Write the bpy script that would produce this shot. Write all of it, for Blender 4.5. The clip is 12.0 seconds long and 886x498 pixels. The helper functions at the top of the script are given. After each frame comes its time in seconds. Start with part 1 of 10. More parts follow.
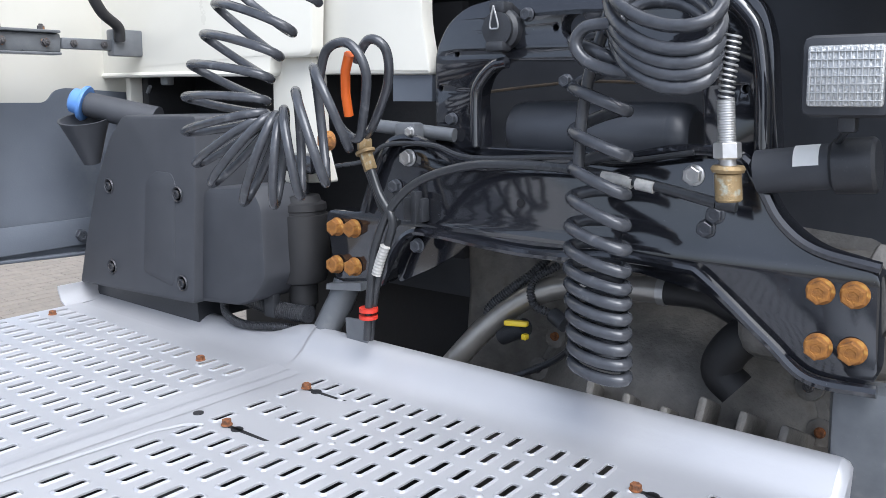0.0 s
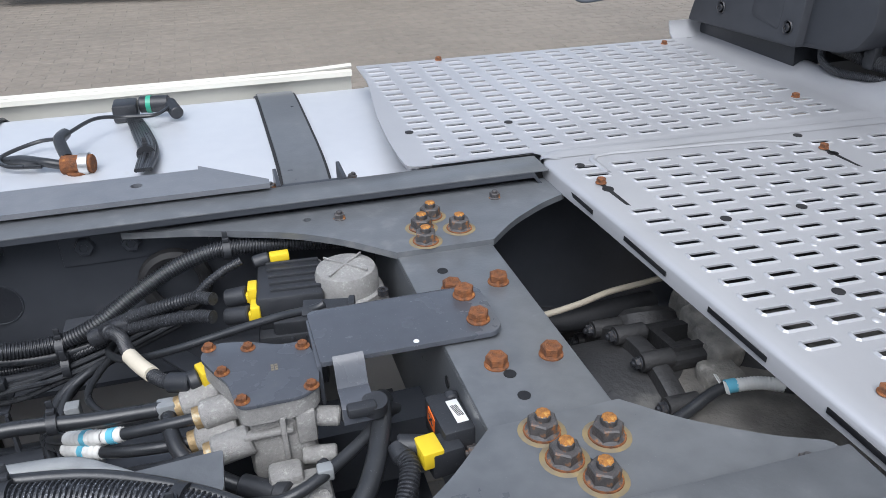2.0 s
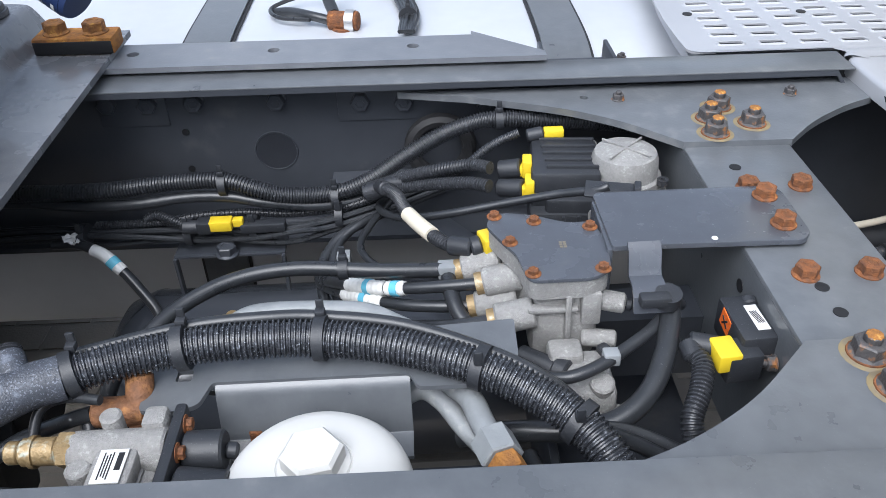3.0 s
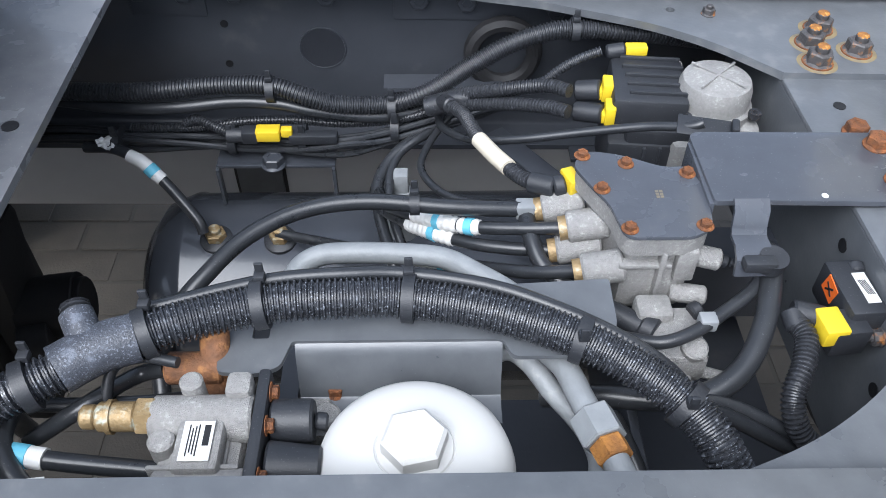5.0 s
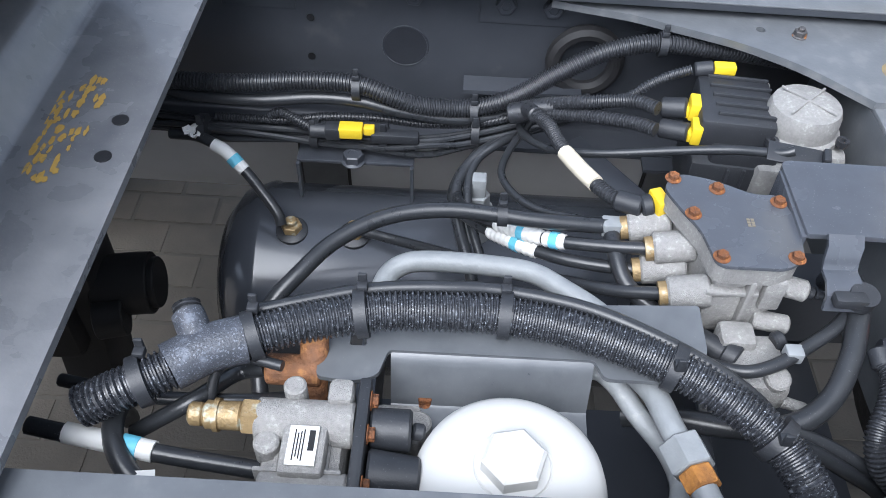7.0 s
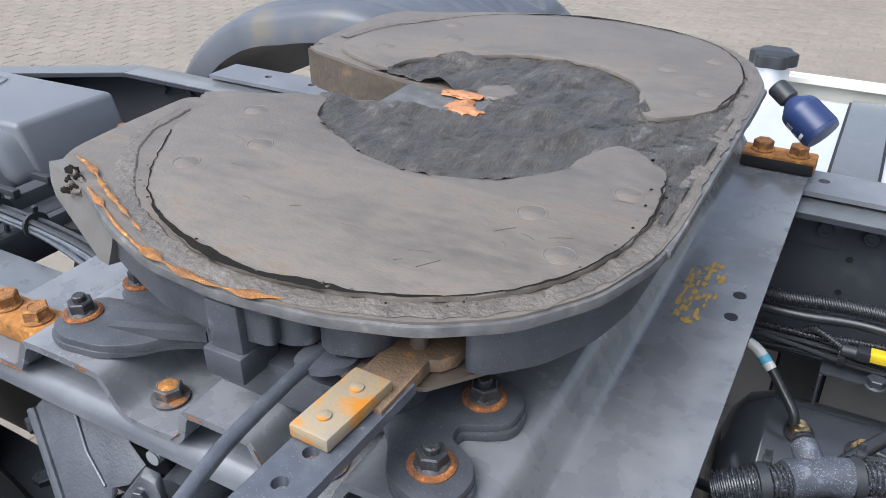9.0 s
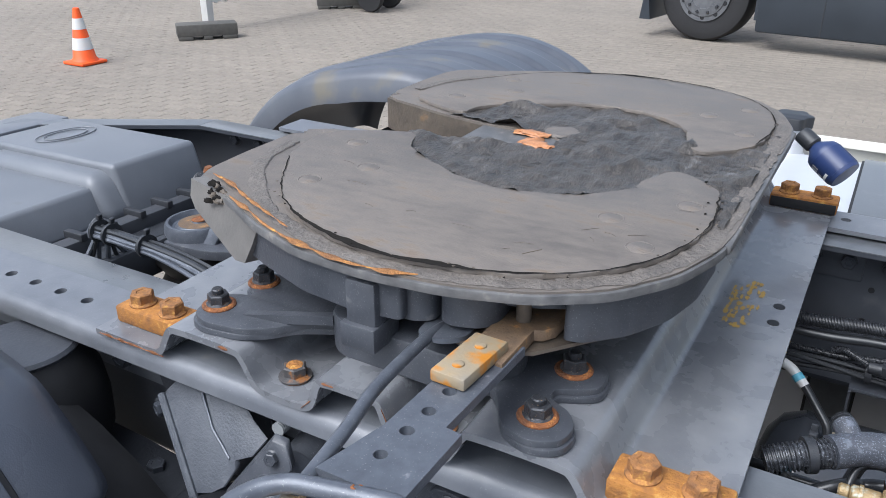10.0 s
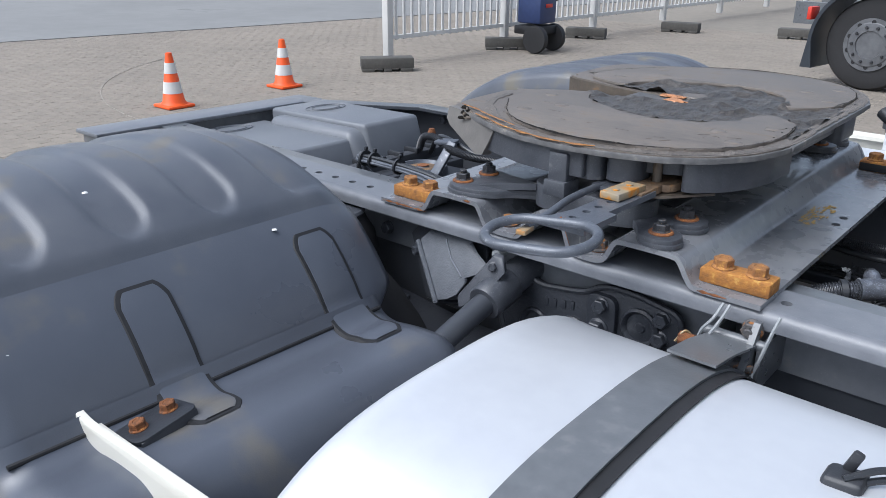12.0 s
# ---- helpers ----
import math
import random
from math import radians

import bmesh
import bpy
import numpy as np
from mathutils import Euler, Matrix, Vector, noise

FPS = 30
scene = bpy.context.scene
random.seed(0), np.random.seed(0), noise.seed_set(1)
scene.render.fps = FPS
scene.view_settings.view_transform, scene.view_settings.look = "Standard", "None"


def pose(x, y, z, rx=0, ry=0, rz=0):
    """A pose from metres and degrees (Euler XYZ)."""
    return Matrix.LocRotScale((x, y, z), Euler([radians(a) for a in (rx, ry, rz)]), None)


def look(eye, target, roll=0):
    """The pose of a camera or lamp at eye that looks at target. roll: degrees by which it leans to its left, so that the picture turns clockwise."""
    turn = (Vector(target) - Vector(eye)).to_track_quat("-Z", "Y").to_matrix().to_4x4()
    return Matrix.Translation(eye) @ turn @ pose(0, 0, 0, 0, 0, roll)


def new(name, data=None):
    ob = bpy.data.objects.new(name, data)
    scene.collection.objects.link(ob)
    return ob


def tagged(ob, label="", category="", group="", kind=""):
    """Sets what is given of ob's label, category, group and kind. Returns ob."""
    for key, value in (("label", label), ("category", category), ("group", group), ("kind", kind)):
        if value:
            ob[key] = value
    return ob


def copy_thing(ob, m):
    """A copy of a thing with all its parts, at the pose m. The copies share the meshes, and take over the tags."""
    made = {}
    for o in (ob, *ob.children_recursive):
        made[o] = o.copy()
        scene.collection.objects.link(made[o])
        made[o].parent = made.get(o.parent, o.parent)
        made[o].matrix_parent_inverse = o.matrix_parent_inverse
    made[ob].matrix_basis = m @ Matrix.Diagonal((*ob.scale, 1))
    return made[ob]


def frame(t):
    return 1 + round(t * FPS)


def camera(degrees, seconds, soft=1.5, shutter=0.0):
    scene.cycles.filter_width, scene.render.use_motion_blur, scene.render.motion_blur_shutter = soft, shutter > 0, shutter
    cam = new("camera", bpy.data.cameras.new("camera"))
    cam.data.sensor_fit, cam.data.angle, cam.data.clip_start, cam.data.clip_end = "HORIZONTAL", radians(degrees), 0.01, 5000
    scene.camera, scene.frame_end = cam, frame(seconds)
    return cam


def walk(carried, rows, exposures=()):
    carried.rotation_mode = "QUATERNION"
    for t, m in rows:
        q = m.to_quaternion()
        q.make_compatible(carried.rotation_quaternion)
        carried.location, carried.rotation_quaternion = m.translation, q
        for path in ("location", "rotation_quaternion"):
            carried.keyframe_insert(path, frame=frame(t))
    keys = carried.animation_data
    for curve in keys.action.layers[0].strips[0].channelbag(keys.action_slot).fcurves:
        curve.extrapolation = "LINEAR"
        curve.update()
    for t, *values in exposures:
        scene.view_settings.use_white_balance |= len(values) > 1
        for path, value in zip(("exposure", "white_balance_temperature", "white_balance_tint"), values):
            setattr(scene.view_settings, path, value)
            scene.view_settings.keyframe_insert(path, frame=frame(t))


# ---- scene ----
cam = camera(58.3, 12.0, soft=0.5)
PATH = [
    (0, (0.001, -0.587, 1.349), (1.574, 0.58, 0.944), 1.0),
    (0.5, (-0.085, -0.655, 1.342), (1.259, 0.753, 0.885), 0.0),
    (1, (-0.188, -0.73, 1.356), (0.854, 0.881, 0.79), -0.4),
    (1.5, (-0.251, -0.741, 1.35), (0.514, 0.949, 0.602), -0.6),
    (2, (-0.306, -0.736, 1.356), (0.193, 0.954, 0.412), -0.6),
    (2.5, (-0.378, -0.725, 1.357), (-0.133, 0.909, 0.23), -0.7),
    (3, (-0.434, -0.69, 1.328), (-0.38, 0.93, 0.156), -1.1),
    (3.2, (-0.445, -0.68, 1.319), (-0.407, 0.936, 0.142), -1.1),
    (4.8, (-0.524, -0.606, 1.339), (-0.443, 0.895, 0.02), 2.1),
    (5, (-0.527, -0.58, 1.356), (-0.447, 0.799, -0.091), 2.3),
    (5.5, (-0.531, -0.534, 1.369), (-0.441, 0.656, -0.236), 3.0),
    (6, (-0.526, -0.522, 1.373), (-0.436, 0.693, -0.213), 3.3),
    (6.5, (-0.532, -0.531, 1.384), (-0.486, 0.793, -0.114), 3.9),
    (6.7, (-0.552, -0.54, 1.384), (-0.503, 0.789, -0.109), 4.3),
    (8.3, (-0.776, -0.736, 1.424), (-1.266, 0.676, 0.095), 0.6),
    (8.5, (-0.791, -0.766, 1.432), (-1.418, 0.65, 0.165), -0.0),
    (9, (-0.818, -0.876, 1.442), (-1.662, 0.631, 0.433), -0.5),
    (9.5, (-0.82, -0.979, 1.446), (-1.695, 0.55, 0.499), -0.3),
    (10, (-0.823, -1.073, 1.437), (-1.722, 0.504, 0.598), 0.1),
    (10.5, (-0.805, -1.208, 1.435), (-1.758, 0.363, 0.644), 0.3),
    (11, (-0.745, -1.359, 1.418), (-1.82, 0.145, 0.653), 0.4),
    (11.5, (-0.689, -1.494, 1.414), (-1.831, -0.04, 0.652), 0.4),
    (12, (-0.524, -1.649, 1.414), (-1.737, -0.238, 0.68), 0.4),
]
walk(cam, [(t, look(eye, target, roll)) for t, eye, target, roll in PATH], [(0.0, 1.2, 5850, 10), (0.5, 1.05, 5850, 10), (1.5, 0.65, 5950, 10), (2.5, 0.75, 5850, 9), (3.0, 0.98, 5820, 9), (5.0, 1.1, 5750, 9), (6.5, 1.22, 5680, 9), (8.5, 1.25, 5950, 9), (9.5, 1.0, 5900, 9), (11.0, 1.0, 5750, 9), (11.5, 0.92, 5780, 9), (12.0, 0.74, 5800, 9)])

# ---- light ----
world = bpy.data.worlds.new("overcast_sky")
scene.world = world
world.use_nodes = True
wn, wl = world.node_tree.nodes, world.node_tree.links
sky = wn.new("ShaderNodeTexSky")
sky.sky_type = "NISHITA"
sky.sun_disc = False
sky.sun_elevation, sky.sun_rotation = radians(52), radians(200)
sky.air_density, sky.dust_density, sky.ozone_density = 1.0, 4.0, 1.0
milky = wn.new("ShaderNodeHueSaturation")
milky.inputs["Saturation"].default_value = 0.5
wl.new(sky.outputs[0], milky.inputs["Color"])
wl.new(milky.outputs[0], wn["Background"].inputs["Color"])
wn["Background"].inputs["Strength"].default_value = 0.125
sun_data = bpy.data.lights.new("sun", "SUN")
sun_data.energy, sun_data.angle, sun_data.color = 1.5, radians(50), (1.0, 0.97, 0.93)
sun = new("sun", sun_data)
sun.matrix_world = look((-6, -10, 20), (0, 0, 0))


# ---- building blocks ----
def mat(name, c1, c2=None, rough=0.5, metal=0.0, scale=30.0, bump=0.1, bscale=None, coat=0.0, rvar=0.12, stain=None, stain_at=0.62, stain_scale=4.0, vary=0.0, spec=0.5, stretch=None, specks=None, speck_at=0.66):
    m = bpy.data.materials.new(name)
    m.use_nodes = True
    n, l = m.node_tree.nodes, m.node_tree.links
    b = n["Principled BSDF"]
    c2 = c2 or tuple(v * 0.75 for v in c1)
    tc = n.new("ShaderNodeTexCoord")
    src = tc.outputs["Object"]
    if stretch:
        mp = n.new("ShaderNodeMapping")
        mp.inputs["Scale"].default_value = stretch
        l.new(src, mp.inputs["Vector"])
        src = mp.outputs["Vector"]
    fine = n.new("ShaderNodeTexNoise")
    fine.inputs["Scale"].default_value, fine.inputs["Detail"].default_value = scale, 6
    l.new(src, fine.inputs["Vector"])
    big = n.new("ShaderNodeTexNoise")
    big.inputs["Scale"].default_value, big.inputs["Detail"].default_value = stain_scale, 5
    l.new(src, big.inputs["Vector"])
    add = n.new("ShaderNodeMath")
    add.operation = "MULTIPLY_ADD"
    l.new(fine.outputs["Fac"], add.inputs[0])
    add.inputs[1].default_value = 0.5
    half = n.new("ShaderNodeMath")
    half.operation = "MULTIPLY"
    half.inputs[1].default_value = 0.5
    l.new(big.outputs["Fac"], half.inputs[0])
    l.new(half.outputs[0], add.inputs[2])
    ramp = n.new("ShaderNodeValToRGB")
    ramp.color_ramp.elements[0].position, ramp.color_ramp.elements[1].position = 0.32, 0.68
    ramp.color_ramp.elements[0].color, ramp.color_ramp.elements[1].color = (*c2, 1), (*c1, 1)
    l.new(add.outputs[0], ramp.inputs["Fac"])
    out = ramp.outputs["Color"]
    if stain:
        step = n.new("ShaderNodeValToRGB")
        step.color_ramp.elements[0].position, step.color_ramp.elements[1].position = stain_at, stain_at + 0.09
        l.new(add.outputs[0], step.inputs["Fac"])
        mix = n.new("ShaderNodeMixRGB")
        l.new(step.outputs["Color"], mix.inputs["Fac"])
        l.new(out, mix.inputs["Color1"])
        mix.inputs["Color2"].default_value = (*stain, 1)
        out = mix.outputs["Color"]
    if specks:
        dots = n.new("ShaderNodeTexNoise")
        dots.inputs["Scale"].default_value, dots.inputs["Detail"].default_value = 520.0, 3
        l.new(tc.outputs["Object"], dots.inputs["Vector"])
        cut = n.new("ShaderNodeValToRGB")
        cut.color_ramp.elements[0].position, cut.color_ramp.elements[1].position = speck_at, speck_at + 0.05
        l.new(dots.outputs["Fac"], cut.inputs["Fac"])
        fleck = n.new("ShaderNodeMixRGB")
        l.new(cut.outputs["Color"], fleck.inputs["Fac"])
        l.new(out, fleck.inputs["Color1"])
        fleck.inputs["Color2"].default_value = (*specks, 1)
        out = fleck.outputs["Color"]
    if vary:
        info = n.new("ShaderNodeObjectInfo")
        geo = n.new("ShaderNodeNewGeometry")
        both = n.new("ShaderNodeMath")
        both.operation = "ADD"
        l.new(info.outputs["Random"], both.inputs[0])
        l.new(geo.outputs["Random Per Island"], both.inputs[1])
        hsv = n.new("ShaderNodeHueSaturation")
        rng = n.new("ShaderNodeMapRange")
        rng.inputs["From Max"].default_value = 2.0
        rng.inputs["To Min"].default_value, rng.inputs["To Max"].default_value = 1 - vary, 1 + vary
        l.new(both.outputs[0], rng.inputs["Value"])
        l.new(rng.outputs["Result"], hsv.inputs["Value"])
        l.new(out, hsv.inputs["Color"])
        out = hsv.outputs["Color"]
    l.new(out, b.inputs["Base Color"])
    rr = n.new("ShaderNodeMapRange")
    rr.inputs["To Min"].default_value, rr.inputs["To Max"].default_value = max(0.03, rough - rvar), min(1.0, rough + rvar)
    l.new(add.outputs[0], rr.inputs["Value"])
    l.new(rr.outputs["Result"], b.inputs["Roughness"])
    b.inputs["Metallic"].default_value = metal
    b.inputs["Coat Weight"].default_value = coat
    b.inputs["Coat Roughness"].default_value = 0.08
    b.inputs["Specular IOR Level"].default_value = spec
    if bump:
        bt = n.new("ShaderNodeTexNoise")
        bt.inputs["Scale"].default_value, bt.inputs["Detail"].default_value = bscale or scale * 3, 4
        l.new(src, bt.inputs["Vector"])
        bp = n.new("ShaderNodeBump")
        bp.inputs["Strength"].default_value, bp.inputs["Distance"].default_value = bump, 0.004
        l.new(bt.outputs["Fac"], bp.inputs["Height"])
        l.new(bp.outputs["Normal"], b.inputs["Normal"])
    return m


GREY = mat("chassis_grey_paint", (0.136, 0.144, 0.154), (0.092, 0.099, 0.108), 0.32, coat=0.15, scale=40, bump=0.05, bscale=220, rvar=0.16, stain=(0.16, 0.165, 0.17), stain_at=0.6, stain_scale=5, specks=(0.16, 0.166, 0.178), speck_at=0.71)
GREY_DUSTY = mat("dusty_grey_paint", (0.215, 0.22, 0.232), (0.11, 0.116, 0.13), 0.28, coat=0.35, scale=26, bump=0.06, bscale=160, rvar=0.2, stain=(0.2, 0.19, 0.175), stain_at=0.62, stain_scale=7, specks=(0.2, 0.2, 0.2), speck_at=0.65)
# Rail colour holds the web's shade; rail tops are painted paler for skylight.
RAIL = mat("shade_toned_rail_paint", (0.054, 0.059, 0.07), (0.038, 0.042, 0.051), 0.38, scale=18, bump=0.06, bscale=140, stain=(0.085, 0.088, 0.095), stain_at=0.63)
RAIL_TOP = mat("skylit_rail_paint", (0.178, 0.187, 0.205), (0.118, 0.126, 0.143), 0.36, scale=35, bump=0.05, bscale=200, rvar=0.16, stain=(0.21, 0.21, 0.21), stain_at=0.62, stain_scale=6, specks=(0.22, 0.226, 0.236), speck_at=0.67)
BLACK = mat("black_plastic", (0.03, 0.032, 0.037), (0.019, 0.021, 0.025), 0.46, scale=40, bump=0.08, bscale=600, stain=(0.045, 0.047, 0.052), stain_at=0.63, specks=(0.07, 0.072, 0.078), speck_at=0.66)
BLACK_MATT = mat("matt_black_plastic", (0.05, 0.053, 0.061), (0.034, 0.037, 0.044), 0.6, scale=25, bump=0.1, bscale=700, stain=(0.05, 0.052, 0.056), stain_at=0.64)
GLOSS = mat("black_gloss_paint", (0.016, 0.017, 0.022), (0.010, 0.011, 0.014), 0.07, scale=14, bump=0.02, bscale=60, coat=1.0, rvar=0.08, stain=(0.05, 0.052, 0.058), stain_at=0.64, stain_scale=6, specks=(0.16, 0.165, 0.17), speck_at=0.71)
# Near-black for metal and print, also painted in for shade in holes and gaps.
DARK = mat("near_black_and_shade", (0.013, 0.014, 0.016), (0.006, 0.006, 0.008), 0.6, scale=20, bump=0.2, bscale=80, stain=(0.035, 0.033, 0.03), stain_at=0.66)
RUBBER = mat("black_rubber", (0.02, 0.02, 0.022), (0.012, 0.012, 0.013), 0.62, scale=30, bump=0.1, stain=(0.05, 0.048, 0.045), stain_at=0.66)
HOSE = mat("black_hose", (0.032, 0.034, 0.038), (0.02, 0.022, 0.025), 0.3, scale=60, bump=0.04, stain=(0.06, 0.06, 0.06), stain_at=0.7, specks=(0.08, 0.08, 0.085), speck_at=0.66)
# Pale flecks in both conduit colours are painted glints of the ribs.
CONDUIT = mat("black_conduit", (0.035, 0.037, 0.042), (0.02, 0.021, 0.024), 0.3, scale=220, bump=0.1, stain=(0.10, 0.107, 0.122), stain_at=0.6, stain_scale=170, specks=(0.13, 0.14, 0.16), speck_at=0.66)
CONDUIT_GLINTS = mat("black_conduit_with_glints", (0.04, 0.043, 0.05), (0.022, 0.023, 0.027), 0.28, scale=220, bump=0.1, stain=(0.22, 0.235, 0.265), stain_at=0.58, stain_scale=170, specks=(0.28, 0.3, 0.34), speck_at=0.62)
COIL = mat("black_coil_hose", (0.07, 0.074, 0.084), (0.042, 0.045, 0.052), 0.2, scale=60, bump=0.03, stain=(0.12, 0.122, 0.13), stain_at=0.6, stain_scale=40)
SILVER = mat("silver_painted_aluminium", (0.47, 0.475, 0.495), (0.41, 0.415, 0.435), 0.42, 0.35, scale=7, bump=0.04, bscale=200, stain=(0.5, 0.49, 0.47), stain_at=0.66, stain_scale=3)
TANK = mat("brushed_aluminium", (0.62, 0.635, 0.66), (0.57, 0.585, 0.615), 0.38, 0.35, scale=3, bump=0.02, bscale=90, rvar=0.1, stain=(0.56, 0.56, 0.55), stain_at=0.66, stain_scale=30)
CREAM = mat("cream_cab_paint", (0.64, 0.625, 0.56), (0.6, 0.585, 0.52), 0.3, scale=2, bump=0.02, bscale=8, coat=0.3, stain=(0.6, 0.58, 0.52), stain_at=0.7, stain_scale=9)
RUST = mat("rust", (0.28, 0.098, 0.028), (0.085, 0.04, 0.022), 0.85, scale=140, bump=0.6, bscale=420, stain=(0.44, 0.2, 0.05), stain_at=0.6, stain_scale=90, vary=0.25)
RUST_THIN = mat("rust_bloom", (0.25, 0.125, 0.048), (0.14, 0.108, 0.08), 0.8, scale=60, bump=0.4, bscale=260, stain=(0.4, 0.18, 0.045), stain_at=0.58, stain_scale=45)
RUST_BRIGHT = mat("orange_rust", (0.47, 0.2, 0.035), (0.17, 0.075, 0.028), 0.85, scale=110, bump=0.5, bscale=320, stain=(0.5, 0.3, 0.08), stain_at=0.57, stain_scale=32, vary=0.12)
RUSTY_GREY = mat("grey_bolt_with_rust", (0.11, 0.1, 0.095), (0.05, 0.05, 0.054), 0.55, 0.15, scale=120, bump=0.3, bscale=400, stain=(0.32, 0.13, 0.035), stain_at=0.54, stain_scale=80, vary=0.2)
DARK_BOLT = mat("dark_bolt", (0.055, 0.058, 0.066), (0.028, 0.03, 0.035), 0.42, 0.3, scale=120, bump=0.3, bscale=400, stain=(0.16, 0.12, 0.08), stain_at=0.6, stain_scale=70, specks=(0.2, 0.14, 0.09), speck_at=0.64)
ZINC = mat("zinc_plate", (0.55, 0.55, 0.55), (0.42, 0.42, 0.41), 0.4, 0.8, scale=60, bump=0.1)
BRASS = mat("tarnished_brass", (0.38, 0.27, 0.13), (0.22, 0.16, 0.085), 0.5, 0.4, scale=110, bump=0.3, stain=(0.42, 0.43, 0.36), stain_at=0.55, stain_scale=35)
COPPER = mat("brown_oxide_fitting", (0.33, 0.15, 0.065), (0.12, 0.06, 0.035), 0.75, 0.1, scale=90, bump=0.5, bscale=260, stain=(0.46, 0.22, 0.08), stain_at=0.55, stain_scale=60)
CAST = mat("cast_aluminium", (0.37, 0.362, 0.348), (0.25, 0.245, 0.236), 0.6, 0.2, scale=320, bump=0.5, bscale=1200, stain=(0.46, 0.455, 0.44), stain_at=0.57, stain_scale=70)
WHITE = mat("white_plastic", (0.62, 0.615, 0.595), (0.54, 0.535, 0.515), 0.75, scale=6, bump=0.02, stain=(0.5, 0.48, 0.43), stain_at=0.64)
PAPER = mat("white_label", (0.76, 0.76, 0.74), (0.66, 0.66, 0.64), 0.5, scale=60, bump=0.05)
WORN_PAPER = mat("greyed_paper_sleeve", (0.5, 0.49, 0.46), (0.34, 0.335, 0.32), 0.55, scale=140, bump=0.2, stain=(0.2, 0.2, 0.2), stain_at=0.6, stain_scale=120)
YELLOW = mat("yellow_plastic", (0.78, 0.58, 0.02), (0.62, 0.44, 0.02), 0.4, scale=40, bump=0.03)
ORANGE = mat("orange_plastic", (0.8, 0.16, 0.02), (0.7, 0.12, 0.02), 0.45, scale=20, bump=0.03)
RED = mat("red_plastic", (0.6, 0.04, 0.02), (0.45, 0.03, 0.02), 0.4, scale=20, bump=0.03)
BLUE = mat("blue_plastic", (0.12, 0.28, 0.62), (0.09, 0.2, 0.5), 0.4, scale=20, bump=0.03)
NAVY = mat("dark_blue_paint", (0.03, 0.05, 0.14), (0.02, 0.035, 0.1), 0.4, scale=20, bump=0.03)
CYAN = mat("light_blue_print", (0.15, 0.5, 0.65), (0.13, 0.42, 0.58), 0.5, scale=20, bump=0)
GALV = mat("galvanised_pipe", (0.3, 0.315, 0.325), (0.2, 0.212, 0.22), 0.55, 0.1, scale=60, bump=0.15, stain=(0.42, 0.42, 0.41), stain_at=0.6)
GREASE = mat("greasy_worn_steel", (0.185, 0.16, 0.137), (0.1, 0.089, 0.08), 0.52, 0.1, scale=34, bump=0.2, bscale=170, rvar=0.2, stain=(0.155, 0.122, 0.092), stain_at=0.57, stain_scale=7, stretch=(1, 2.2, 1))
GREASE_THICK = mat("old_dark_grease", (0.088, 0.078, 0.068), (0.026, 0.024, 0.022), 0.38, scale=55, bump=0.8, bscale=120, stain=(0.13, 0.13, 0.13), stain_at=0.6, stain_scale=18, stretch=(2.2, 1, 1))
GREASE_FRESH = mat("fresh_orange_grease", (0.5, 0.24, 0.11), (0.36, 0.15, 0.06), 0.35, scale=60, bump=0.5, stain=(0.6, 0.42, 0.3), stain_at=0.58)
CASTING = mat("painted_grey_casting", (0.068, 0.073, 0.085), (0.04, 0.044, 0.053), 0.4, scale=45, bump=0.14, bscale=220, stain=(0.15, 0.15, 0.152), stain_at=0.64, stain_scale=22, specks=(0.12, 0.123, 0.13), speck_at=0.64)
RIM = mat("worn_light_grey_rim", (0.145, 0.143, 0.142), (0.075, 0.075, 0.077), 0.45, 0.1, scale=60, bump=0.12, bscale=260, stain=(0.21, 0.195, 0.175), stain_at=0.6, stain_scale=30)
GREASE_BROWN = mat("brown_greasy_wall", (0.12, 0.095, 0.07), (0.055, 0.047, 0.04), 0.5, scale=40, bump=0.4, bscale=120, stain=(0.2, 0.12, 0.06), stain_at=0.62, stain_scale=10)
GREASE_BEAD = mat("cracked_grey_grease", (0.155, 0.136, 0.118), (0.085, 0.076, 0.068), 0.55, scale=70, bump=0.8, bscale=150, stain=(0.18, 0.17, 0.16), stain_at=0.62, stain_scale=20)
LOCK_RUST = mat("brown_rusted_steel", (0.23, 0.15, 0.085), (0.1, 0.072, 0.052), 0.6, 0.2, scale=80, bump=0.3, bscale=260, stain=(0.42, 0.2, 0.06), stain_at=0.58, stain_scale=36)
GRIP_RUST = mat("pale_block_with_rust", (0.36, 0.26, 0.13), (0.27, 0.235, 0.18), 0.5, 0.15, scale=45, bump=0.12, bscale=300, stain=(0.48, 0.19, 0.02), stain_at=0.5, stain_scale=32)
SPECKLED = mat("speckled_black_plastic", (0.07, 0.077, 0.095), (0.04, 0.044, 0.054), 0.45, scale=90, bump=0.3, bscale=500, stain=(0.14, 0.155, 0.19), stain_at=0.56, stain_scale=60, specks=(0.15, 0.165, 0.2), speck_at=0.58)
DARK_GREY = mat("dark_grey_gloss_paint", (0.078, 0.085, 0.1), (0.058, 0.063, 0.075), 0.26, scale=30, bump=0.04, bscale=200, coat=0.3, stain=(0.1, 0.104, 0.112), stain_at=0.62, specks=(0.14, 0.145, 0.155), speck_at=0.67)
DARK_OIL = mat("oily_black_crack", (0.016, 0.014, 0.012), (0.008, 0.007, 0.006), 0.9, scale=40, bump=0.3, spec=0.15)
WING = mat("greasy_grey_wing", (0.175, 0.165, 0.153), (0.11, 0.105, 0.1), 0.5, scale=30, bump=0.12, bscale=200, stain=(0.21, 0.15, 0.09), stain_at=0.62, stain_scale=12)
